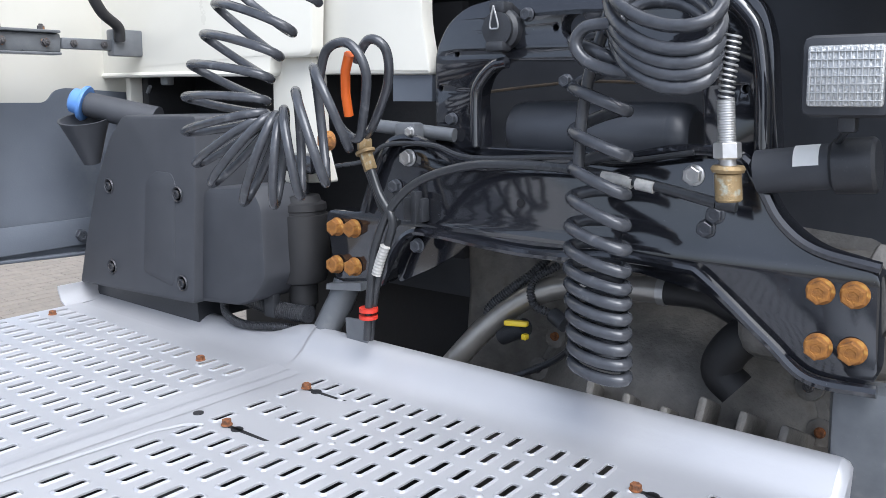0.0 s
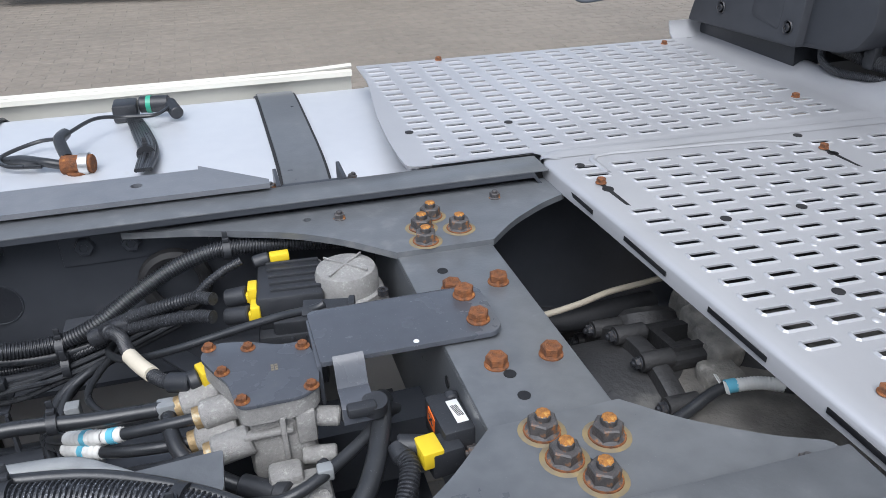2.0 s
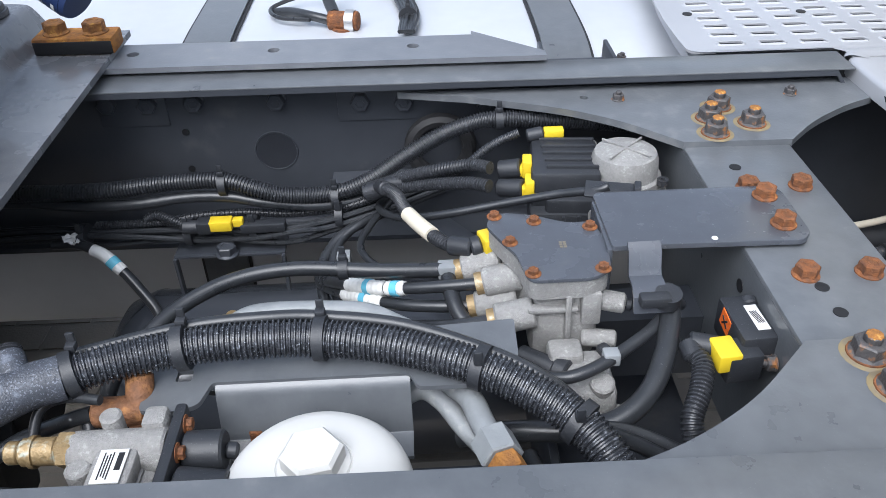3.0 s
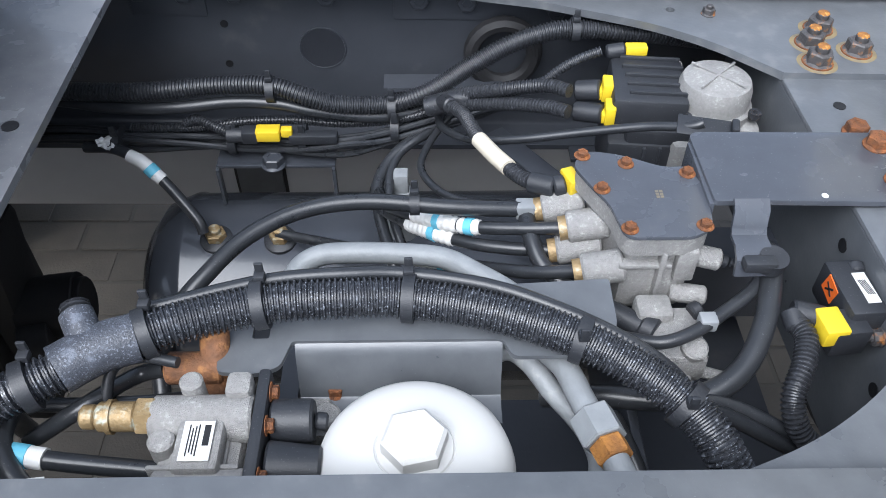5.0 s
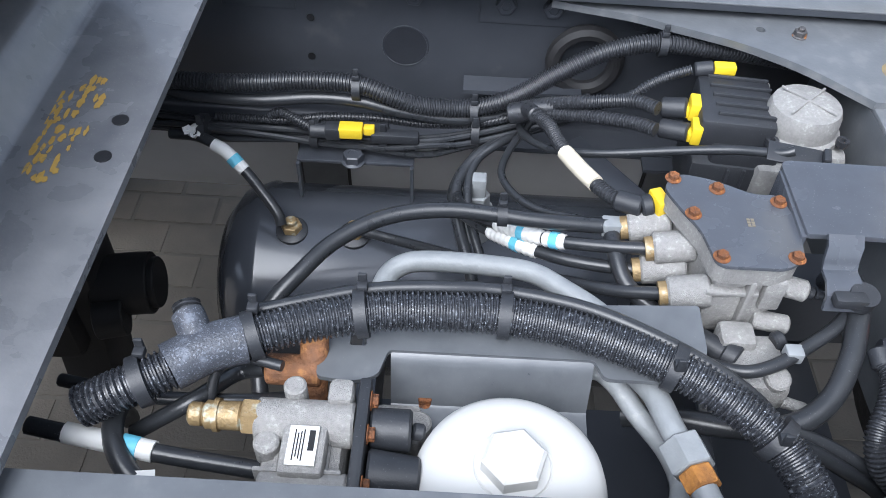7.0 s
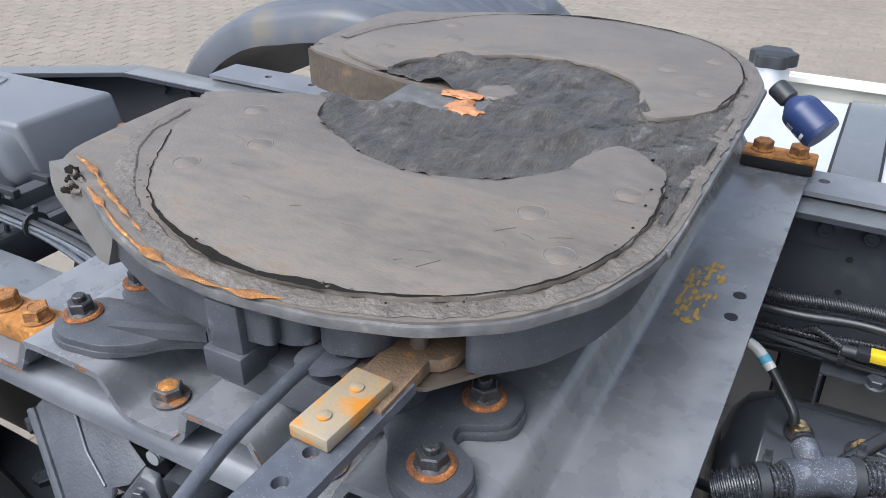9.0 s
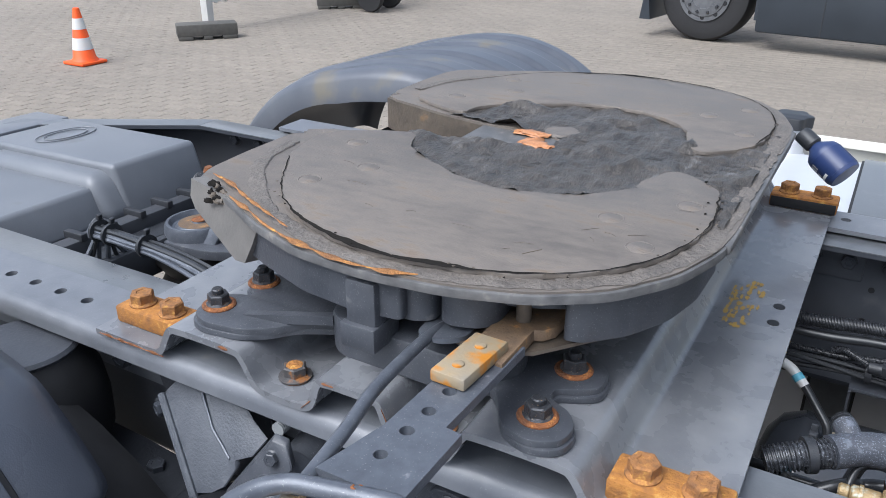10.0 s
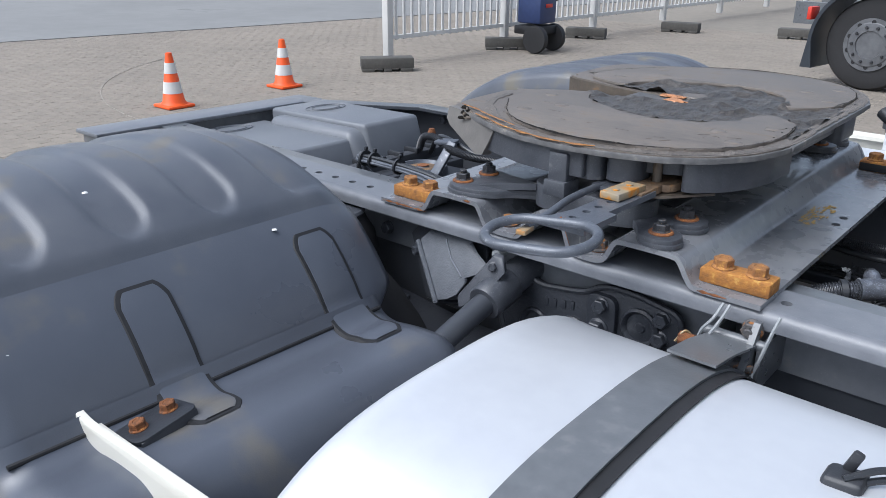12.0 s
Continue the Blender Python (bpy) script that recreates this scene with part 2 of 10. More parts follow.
WORN_GREY = mat("worn_grey_steel", (0.12, 0.132, 0.155), (0.075, 0.083, 0.1), 0.36, 0.25, scale=70, bump=0.1, bscale=260, stain=(0.32, 0.32, 0.33), stain_at=0.63, stain_scale=60, specks=(0.2, 0.205, 0.215), speck_at=0.65)
RAIL_CAST = mat("dark_painted_casting", (0.034, 0.038, 0.047), (0.024, 0.027, 0.034), 0.4, scale=25, bump=0.3, bscale=180, stain=(0.075, 0.08, 0.088), stain_at=0.62, specks=(0.13, 0.135, 0.145), speck_at=0.67)
BLACK_SATIN = mat("black_painted_bracket", (0.03, 0.033, 0.04), (0.022, 0.024, 0.03), 0.38, scale=30, bump=0.15, bscale=180, stain=(0.055, 0.056, 0.06), stain_at=0.62)
FENDER = mat("grey_moulded_plastic", (0.086, 0.096, 0.119), (0.063, 0.071, 0.09), 0.3, scale=6, bump=0.07, bscale=500, stain=(0.13, 0.122, 0.108), stain_at=0.57, stain_scale=4)
FENDER_DUSTY = mat("dusty_grey_moulded_plastic", (0.105, 0.112, 0.128), (0.062, 0.07, 0.088), 0.34, scale=7, bump=0.07, bscale=500, rvar=0.16, stain=(0.135, 0.122, 0.098), stain_at=0.57, stain_scale=3.5)
COVER = mat("grey_cover_plastic", (0.16, 0.17, 0.187), (0.125, 0.134, 0.15), 0.4, scale=8, bump=0.07, bscale=500, stain=(0.12, 0.12, 0.12), stain_at=0.63)
SKIRT = mat("grey_skirt_plastic", (0.115, 0.13, 0.155), (0.08, 0.092, 0.113), 0.55, scale=7, bump=0.07, bscale=300, stain=(0.17, 0.18, 0.19), stain_at=0.6, stain_scale=4, specks=(0.2, 0.2, 0.2), speck_at=0.7)
CONCRETE = mat("weathered_concrete", (0.1, 0.095, 0.085), (0.06, 0.057, 0.052), 0.85, scale=25, bump=0.5)
GLASS_DARK = mat("dark_window_glass", (0.012, 0.014, 0.016), (0.01, 0.011, 0.013), 0.06, scale=2, bump=0, coat=0.5, rvar=0.03)
TRUCK = mat("dark_blue_black_cab_paint", (0.012, 0.016, 0.024), (0.009, 0.012, 0.018), 0.14, scale=3, bump=0.01, coat=0.7, rvar=0.05)
TRUCK_GREY = mat("dark_slate_side_panel", (0.03, 0.037, 0.047), (0.024, 0.03, 0.038), 0.34, scale=3, bump=0.02, rvar=0.08)
STEEL_RIM = mat("polished_wheel_rim", (0.5, 0.5, 0.5), (0.36, 0.36, 0.36), 0.35, 0.7, scale=20, bump=0.05)
DULL_RIM = mat("dull_grey_wheel_rim", (0.16, 0.165, 0.175), (0.10, 0.104, 0.112), 0.45, 0.4, scale=20, bump=0.05)
YELLOW_MACHINE = mat("yellow_machine_paint", (0.75, 0.42, 0.02), (0.6, 0.33, 0.02), 0.45, scale=3, bump=0.03)
FOLIAGE = mat("tree_leaves", (0.075, 0.1, 0.05), (0.04, 0.06, 0.03), 0.7, scale=3, bump=0)
BARK = mat("tree_bark", (0.08, 0.06, 0.045), (0.05, 0.04, 0.03), 0.9, scale=20, bump=0.4)


def lie(*rows):
    return Matrix((*rows, (0, 0, 0, 1)))


# how the plan of each stretch of the truck and of the yard lies in the world
HERE = Matrix()
YARD = Matrix.Translation((0.06, 0.12, -0.173))
FRONT = lie((0.9773, -0.0098, 0.0590, -0.0735), (-0.0114, 0.9606, 0.0747, -0.1196), (0.0050, -0.0200, 0.9687, 0.0509))
BAY = lie((1.0403, 0.0093, -0.0248, 0.0316), (-0.0075, 1.0093, 0.0362, -0.0443), (0.0193, 0.0041, 0.9994, 0.0103))
GEARBOX = lie((1.0222, -0.0060, -0.0098, 0.0129), (-0.0057, 1.0117, 0.0224, -0.0391), (0.0011, -0.0123, 1.0, 0.0052))
COUPLING = lie((1.037, 0, 0, 0.0141), (0, 1, 0, 0), (0, 0, 1, 0))
HANDLE = lie((1.0296, 0.0360, -0.0382, 0.0494), (-0.0049, 1.0193, 0.0367, -0.0467), (0.0050, -0.0002, 0.9715, 0.0505))
GUARD = lie((1.0082, 0.0212, -0.0127, 0.0022), (-0.0017, 1.0309, 0.0160, -0.0366), (0.0229, -0.0050, 1.0224, 0.0340))
FAR_GUARD = lie((1.0088, 0.0202, 0.0063, -0.0218), (-0.0005, 1.0051, -0.0106, -0.0035), (0.0139, -0.0180, 1.0258, 0.0041))
REAR = lie((0.9990, 0.0233, -0.0054, -0.0259), (0.0044, 1.0157, 0.0089, -0.0215), (0.0162, -0.0119, 1.0232, 0.0144))
HANGER = lie((1.0373, 0.0300, -0.0219, 0.0351), (0.0012, 1.0109, 0.0162, -0.0214), (0.0017, 0.0110, 1.0295, -0.0153))
SENDER = lie((1.0210, 0.0066, 0.0021, 0.0), (0.0019, 1.0019, 0.0027, -0.0038), (0.0008, -0.0188, 1.0006, 0.0037))
SITE = HERE


def by(x, y, z, base):
    """A stretch moved on by x, y, z."""
    return Matrix.Translation((x, y, z)) @ base


DRYER = by(-0.001, -0.014, 0.013, BAY)
SHELF = by(0.001, -0.011, 0.024, BAY)
VALVE = by(0.018, -0.030, 0.062, BAY)
MODULE = by(-0.003, -0.010, 0.001, BAY)
MODULATOR = by(-0.006, -0.005, -0.011, BAY)
LOCKS = by(0.018, 0.013, -0.014, BAY)
LOOM = by(0.002, -0.022, 0.010, BAY)
PIPES = by(-0.006, -0.030, 0.030, BAY)
UNION = by(-0.012, -0.029, 0.045, BAY)
TRAY = by(-0.006, -0.001, 0.003, BAY)
FILLER = by(-0.013, -0.035, 0.004, FRONT)
FAIRING = by(0.026, 0.056, 0.006, FRONT)


def laid(m):
    """A pose moved to where its stretch lies, its turn kept."""
    m = m.copy()
    m.translation = SITE @ m.translation
    return m


def finish(bm, angle=38):
    bmesh.ops.recalc_face_normals(bm, faces=bm.faces[:])
    for f in bm.faces:
        f.smooth = True
    for e in bm.edges:
        if len(e.link_faces) == 2:
            e.smooth = e.calc_face_angle(3.0) < radians(angle)
        else:
            e.smooth = False


def mesh_of(name, bm, material, angle=38):
    finish(bm, angle)
    me = bpy.data.meshes.new(name)
    bm.to_mesh(me)
    bm.free()
    me.materials.append(material)
    return me


def base_of(parent):
    return Matrix.Translation(-parent.location) if parent.type == "EMPTY" else Matrix()


def put(name, me, parent=None, m=None, label=""):
    ob = new(name, me)
    if parent:
        ob.parent = parent
        if parent.type == "EMPTY":
            ob.matrix_parent_inverse = base_of(parent)
    if m is not None:
        ob.matrix_basis = laid(m)
    return tagged(ob, label) if label else ob


def part(name, bm, material, parent, label="", angle=38):
    """Link a bmesh, built in world metres, as one mesh under a thing or a part."""
    return put(name, mesh_of(name, moved(bm, SITE), material, angle), parent, None, label)


def parts(name, bms, material, parent, label="", angle=38):
    """Alike pieces of one thing, each a part of its own."""
    return [part(name, bm, material, parent, label, angle) for bm in bms]


def thing(name, at, label, category, group="", kind=""):
    ob = new(name)
    ob.location = SITE @ Vector(at)
    ob.empty_display_size = 0.05
    return tagged(ob, label, category, group, kind)


def single(name, bm, material, label, category, group="", kind="", angle=38):
    return tagged(new(name, mesh_of(name, moved(bm, SITE), material, angle)), label, category, group, kind)


def structure(name, bm, material, label="", angle=38):
    return tagged(new(name, mesh_of(name, moved(bm, SITE), material, angle)), label, "", "", "structure")


def join(*bms):
    out = bmesh.new()
    for b in bms:
        me = bpy.data.meshes.new("tmp")
        b.to_mesh(me)
        b.free()
        out.from_mesh(me)
        bpy.data.meshes.remove(me)
    return out


def moved(bm, m):
    bmesh.ops.transform(bm, matrix=m, verts=bm.verts[:])
    return bm


def box(c, s, bev=0.0, rot=(0, 0, 0), seg=2):
    bm = bmesh.new()
    bmesh.ops.create_cube(bm, size=1.0)
    bmesh.ops.scale(bm, vec=s, verts=bm.verts[:])
    if bev:
        bmesh.ops.bevel(bm, geom=bm.edges[:], offset=min(bev, min(s) * 0.49), segments=seg, affect="EDGES", profile=0.5)
    return moved(bm, pose(*c, *rot))


def span(x0, x1, y0, y1, z0, z1, bev=0.0, seg=2):
    return box(((x0 + x1) / 2, (y0 + y1) / 2, (z0 + z1) / 2), (abs(x1 - x0), abs(y1 - y0), abs(z1 - z0)), bev, seg=seg)


def lathe(profile, n=24, m=None):
    """Turn (radius, height) pairs round z."""
    bm = bmesh.new()
    rings = []
    for r, z in profile:
        if r < 1e-6:
            rings.append([bm.verts.new((0, 0, z))])
        else:
            rings.append([bm.verts.new((r * math.cos(2 * math.pi * k / n), r * math.sin(2 * math.pi * k / n), z)) for k in range(n)])
    for a, b in zip(rings, rings[1:]):
        for k in range(n):
            j = (k + 1) % n
            if len(a) == 1 and len(b) == 1:
                continue
            if len(a) == 1:
                bm.faces.new((a[0], b[k], b[j]))
            elif len(b) == 1:
                bm.faces.new((a[k], a[j], b[0]))
            else:
                bm.faces.new((a[k], a[j], b[j], b[k]))
    for ring in (rings[0], rings[-1]):
        if len(ring) > 1:
            bm.faces.new(ring)
    return moved(bm, m) if m is not None else bm


def between(a, b):
    """A pose at a whose z points to b."""
    d = Vector(b) - Vector(a)
    return Matrix.Translation(a) @ d.to_track_quat("Z", "Y").to_matrix().to_4x4()


def rod(a, b, r, n=16, r2=None, bev=0.0):
    h = (Vector(b) - Vector(a)).length
    r2 = r if r2 is None else r2
    prof = [(0, 0), (r - bev, 0), (r, bev), (r2, h - bev), (r2 - bev, h), (0, h)] if bev else [(0, 0), (r, 0), (r2, h), (0, h)]
    return lathe(prof, n, between(a, b))


def smooth_path(pts, per=8):
    pts = [Vector(p) for p in pts]
    if len(pts) < 3:
        return [pts[0].lerp(pts[-1], k / per) for k in range(per + 1)]
    ext = [pts[0] * 2 - pts[1]] + pts + [pts[-1] * 2 - pts[-2]]
    out = []
    for i in range(1, len(ext) - 2):
        p0, p1, p2, p3 = ext[i - 1:i + 3]
        for k in range(per):
            t = k / per
            out.append(0.5 * (2 * p1 + (p2 - p0) * t + (2 * p0 - 5 * p1 + 4 * p2 - p3) * t * t + (3 * p1 - p0 - 3 * p2 + p3) * t ** 3))
    return out + [pts[-1]]


def sweep(path, radii, n=10):
    """A closed tube along the path, with a radius for each point."""
    bm = bmesh.new()
    path = [Vector(p) for p in path]
    radii = radii if isinstance(radii, (list, tuple)) else [radii] * len(path)
    t0 = (path[1] - path[0]).normalized()
    u = t0.orthogonal().normalized()
    rings = []
    for i, p in enumerate(path):
        t = (path[min(i + 1, len(path) - 1)] - path[max(i - 1, 0)])
        t = t.normalized() if t.length > 1e-9 else t0
        u = (u - t * u.dot(t))
        u = u.normalized() if u.length > 1e-6 else t.orthogonal().normalized()
        v = t.cross(u)
        rings.append([bm.verts.new(p + (u * math.cos(2 * math.pi * k / n) + v * math.sin(2 * math.pi * k / n)) * radii[i]) for k in range(n)])
    for a, b in zip(rings, rings[1:]):
        for k in range(n):
            bm.faces.new((a[k], a[(k + 1) % n], b[(k + 1) % n], b[k]))
    bm.faces.new(rings[0][::-1])
    bm.faces.new(rings[-1])
    return bm


def tube(pts, r, n=10, per=8):
    return sweep(smooth_path(pts, per), r, n)


def even(path, step):
    """Points along the path at even steps."""
    out, left = [path[0]], step
    for a, b in zip(path, path[1:]):
        d = (b - a).length
        pos = 0.0
        while d - pos >= left:
            pos += left
            out.append(a.lerp(b, pos / d))
            left = step
        left -= d - pos
    return out


def ribbed(pts, r, pitch=0.0045, n=12, deep=0.82):
    """A corrugated tube: rings of two radii along a smooth path."""
    p = even(smooth_path(pts, 20), pitch / 4)
    rad = [r if i % 4 in (0, 1) else r * deep for i in range(len(p))]
    return sweep(p, rad, n)


def plate(outline, t, holes=(), m=None, bev=0.0):
    """A flat plate of thickness t below z = 0, from an outline in x and y, with round holes (x, y, r) or hole outlines."""
    loops = [[Vector((x, y, 0)) for x, y in outline]]
    for h in holes:
        if len(h) == 3 and not isinstance(h[0], (tuple, list)):
            loops.append([Vector((h[0] + h[2] * math.cos(k * math.pi / 8), h[1] + h[2] * math.sin(k * math.pi / 8), 0)) for k in range(16)])
        else:
            loops.append([Vector((x, y, 0)) for x, y in h])
    from mathutils.geometry import tessellate_polygon
    tris = tessellate_polygon(loops)
    bm = bmesh.new()
    flat = [v for lp in loops for v in lp]
    top = [bm.verts.new(v) for v in flat]
    low = [bm.verts.new(v - Vector((0, 0, t))) for v in flat]
    for tri in tris:
        try:
            bm.faces.new([top[i] for i in tri])
            bm.faces.new([low[i] for i in reversed(tri)])
        except ValueError:
            pass
    k0 = 0
    for lp in loops:
        k = len(lp)
        for i in range(k):
            j = (i + 1) % k
            bm.faces.new((top[k0 + i], top[k0 + j], low[k0 + j], low[k0 + i]))
        k0 += k
    if bev:
        bmesh.ops.recalc_face_normals(bm, faces=bm.faces[:])
        rim = [e for e in bm.edges if len(e.link_faces) == 2 and e.calc_face_angle(0) > 1.2 and all(abs(v.co.z) < 1e-6 for v in e.verts)]
        bmesh.ops.bevel(bm, geom=rim, offset=bev, segments=2, affect="EDGES", profile=0.5)
    return moved(bm, m) if m is not None else bm


def mirrored(pts, s):
    return [(x, s * y) for x, y in pts]


UP_X = Matrix(((0, 0, 1, 0), (1, 0, 0, 0), (0, 1, 0, 0), (0, 0, 0, 1)))   # plate x, y, z -> world y, z, x
UP_Y = Matrix(((1, 0, 0, 0), (0, 0, -1, 0), (0, 1, 0, 0), (0, 0, 0, 1)))  # plate x, y, z -> world x, z, -y


def round_rect(x0, x1, y0, y1, r, n=5):
    out = []
    for cx, cy, a in ((x1 - r, y1 - r, 0), (x0 + r, y1 - r, 90), (x0 + r, y0 + r, 180), (x1 - r, y0 + r, 270)):
        for k in range(n + 1):
            b = radians(a + 90 * k / n)
            out.append((cx + r * math.cos(b), cy + r * math.sin(b)))
    return out


def rounded(pts, r, n=5):
    """An outline with its corners rounded; r is one radius or one for each corner."""
    out = []
    for i, p in enumerate(pts):
        a, b, c = Vector(pts[i - 1]), Vector(p), Vector(pts[(i + 1) % len(pts)])
        rr = r[i] if isinstance(r, (list, tuple)) else r
        rr = min(rr, 0.45 * (a - b).length, 0.45 * (c - b).length)
        if rr < 1e-5:
            out.append((b.x, b.y))
            continue
        p0, p1 = b + (a - b).normalized() * rr, b + (c - b).normalized() * rr
        for k in range(n + 1):
            t = k / n
            q = p0 * (1 - t) ** 2 + b * 2 * t * (1 - t) + p1 * t * t
            out.append((q.x, q.y))
    return out


def fold(profile, t, a, b, axis="x"):
    """A bent sheet: a line of (u, z) points of thickness t, drawn out from a to b along an axis."""
    pts = [Vector(p) for p in profile]
    low = []
    for i, p in enumerate(pts):
        d = (pts[min(i + 1, len(pts) - 1)] - pts[max(i - 1, 0)]).normalized()
        low.append(p - Vector((-d.y, d.x)) * t)
    bm = bmesh.new()

    def v(s, p):
        return bm.verts.new((s, p.x, p.y) if axis == "x" else (p.x, s, p.y))
    A, B = [v(a, p) for p in pts + low[::-1]], [v(b, p) for p in pts + low[::-1]]
    n = len(A)
    for i in range(n):
        bm.faces.new((A[i], A[(i + 1) % n], B[(i + 1) % n], B[i]))
    k = len(pts)
    for R in (A, B):
        for i in range(k - 1):
            bm.faces.new((R[i], R[i + 1], R[n - 2 - i], R[n - 1 - i]))
    return bm


def bolt_mesh(name, af, material, stud=False, washer=1.25, h=0.62, material2=None):
    """A hexagon bolt with a flange, standing on z = 0; af: width across flats."""
    R = af / math.sqrt(3)
    bm = lathe([(0, 0), (af * washer / 2 * 1.05, 0), (af * washer / 2 * 1.05, af * 0.07), (af * 0.5, af * 0.17), (0, af * 0.17)], 20)
    hx = lathe([(0, 0.1 * af), (R, 0.1 * af), (R, (h - 0.06) * af), (R * 0.88, h * af), (R * 0.5, h * af), (R * 0.45, (h - 0.04) * af), (0, (h - 0.04) * af)], 6)
    bits = [bm, hx]
    if stud:
        bits.append(lathe([(0, 0), (af * 0.3, h * af * 0.9), (af * 0.3, h * af + af * 0.22), (af * 0.24, h * af + af * 0.28), (0, h * af + af * 0.28)], 14))
    return mesh_of(name, join(*bits), material, 30)


BOLT_RUST = bolt_mesh("bolt", 0.021, RUST)
BOLT_BIG = bolt_mesh("bolt", 0.026, RUSTY_GREY, True)
RUST_MID = mat("brown_orange_rust", (0.37, 0.165, 0.045), (0.15, 0.07, 0.03), 0.85, scale=130, bump=0.5, bscale=380, stain=(0.48, 0.26, 0.06), stain_at=0.57, stain_scale=70, vary=0.2)
BOLT_BIG_RUST = bolt_mesh("bolt", 0.028, RUST_MID)
BOLT_DARK = bolt_mesh("bolt", 0.024, DARK_BOLT, True)
BOLT_SMALL = bolt_mesh("bolt", 0.013, RUST)
BOLT_SMALL_GREY = bolt_mesh("bolt", 0.014, RUSTY_GREY, True)
BOLT_TINY = bolt_mesh("bolt", 0.010, RUST, washer=1.6)
BOLT_ZINC = bolt_mesh("bolt", 0.022, ZINC)
BOLT_BLACK = bolt_mesh("bolt", 0.024, RAIL)
BOLT_BIG_BLACK = bolt_mesh("bolt", 0.032, RAIL)

BOLT_BOSS = bolt_mesh("bolt", 0.014, DARK_BOLT, True)
BOLT_CAPPED = bolt_mesh("bolt", 0.026, RUSTY_GREY, washer=1.5)
STAIN = mat("yellowish_rust_wash", (0.27, 0.2, 0.085), (0.16, 0.14, 0.11), 0.5, scale=90, bump=0.05, stain=(0.3, 0.19, 0.07), stain_at=0.6, stain_scale=40)
STAIN_RING = mesh_of("rust_stain", lathe([(0, 0), (0.0235, 0), (0.0225, 0.0005), (0, 0.0006)], 20), STAIN)
RUST_CAP = mesh_of("rust_cap", lathe([(0, 0.0008), (0.0075, 0.0008), (0.0105, 0.0002), (0.0115, -0.002)], 9), RUST_BRIGHT)


def bolt(kind, parent, x, y, z, rx=0, ry=0, label=""):
    return put("bolt", kind, parent, pose(x, y, z, rx, ry, random.uniform(0, 60)), label)


RUST_RING = mesh_of("washer", lathe([(0, 0), (0.0185, 0), (0.018, 0.002), (0, 0.0022)], 20), RUST)

SITE = YARD
# ---- ground ----
def noise_grid(x0, x1, y0, y1, nx, ny, z, amp, freq):
    bm = bmesh.new()
    vs = [[bm.verts.new((x0 + (x1 - x0) * i / nx, y0 + (y1 - y0) * j / ny, 0)) for j in range(ny + 1)] for i in range(nx + 1)]
    for row in vs:
        for v in row:
            v.co.z = z + amp * noise.noise(v.co * freq)
    for i in range(nx):
        for j in range(ny):
            bm.faces.new((vs[i][j], vs[i + 1][j], vs[i + 1][j + 1], vs[i][j + 1]))
    return bm


SAND = mat("sandy_paving_joints", (0.24, 0.214, 0.178), (0.17, 0.152, 0.128), 0.9, scale=6, bump=0.3, bscale=80, stain=(0.2, 0.185, 0.16), stain_at=0.6, stain_scale=0.6)
BRICK = mat("worn_concrete_paving_brick", (0.26, 0.226, 0.185), (0.185, 0.162, 0.135), 0.85, scale=12, bump=0.35, bscale=150, vary=0.1, stain=(0.15, 0.135, 0.118), stain_at=0.64, stain_scale=0.7)
SLAB = mat("grey_concrete_slab", (0.22, 0.22, 0.215), (0.17, 0.17, 0.167), 0.8, scale=3, bump=0.15, stain=(0.15, 0.15, 0.15), stain_at=0.62, stain_scale=0.5)
ground = structure("ground", noise_grid(-400, 400, -400, 400, 40, 40, -0.0022, 0.0, 1), SAND, "sandy bed and joints of the brick-paved yard")

SITE = HERE
# ---- frame rails of the tractor ----
HALF, INNER, TOP = 0.405, 0.342, 0.866
truck_frame = thing("chassis_frame", (-0.9, 0, 0), "dark grey painted steel ladder frame of the tractor with bolts", "chassis")


def rail(side):
    """A C-shaped rail, open towards the middle, with rounded corners."""
    H_, w, t = 0.262, HALF - INNER, 0.008
    prof = []
    for cy, cz, a in ((HALF - 0.014, TOP - 0.014, 90), (HALF - 0.014, TOP - H_ + 0.014, 0)):
        prof += [(cy + 0.014 * math.cos(radians(a - 90 * k / 4)), cz + 0.014 * math.sin(radians(a - 90 * k / 4))) for k in range(5)]
    outer = [(INNER, TOP)] + prof + [(INNER, TOP - H_)]
    prof = []
    for cy, cz, a in ((HALF - 0.016, TOP - H_ + 0.016, -90), (HALF - 0.016, TOP - 0.016, 0)):
        prof += [(cy + 0.008 * math.cos(radians(a + 90 * k / 4)), cz + 0.008 * math.sin(radians(a + 90 * k / 4))) for k in range(5)]
    inner = [(INNER, TOP - H_ + t)] + prof + [(INNER, TOP - t)]
    loop = [(side * y, z) for y, z in outer + inner]
    bm = bmesh.new()
    xs = [-2.80, -2.35, 0.165, 0.195, 1.02]
    drop = [0, 0, 0, -0.040, -0.16]
    turn = [-0.25 if side > 0 else 0.0, 0, 0, 0, 0]
    rings = [[bm.verts.new((x, y + i, z + d)) for y, z in loop] for x, d, i in zip(xs, drop, turn)]
    n = len(loop)
    for A, B in zip(rings, rings[1:]):
        for i in range(n):
            bm.faces.new((A[i], A[(i + 1) % n], B[(i + 1) % n], B[i]))
    k = n // 2
    for R in (rings[0], rings[-1]):
        for i in range(k - 1):
            bm.faces.new((R[i], R[i + 1], R[n - 2 - i], R[n - 1 - i]))
    return bm


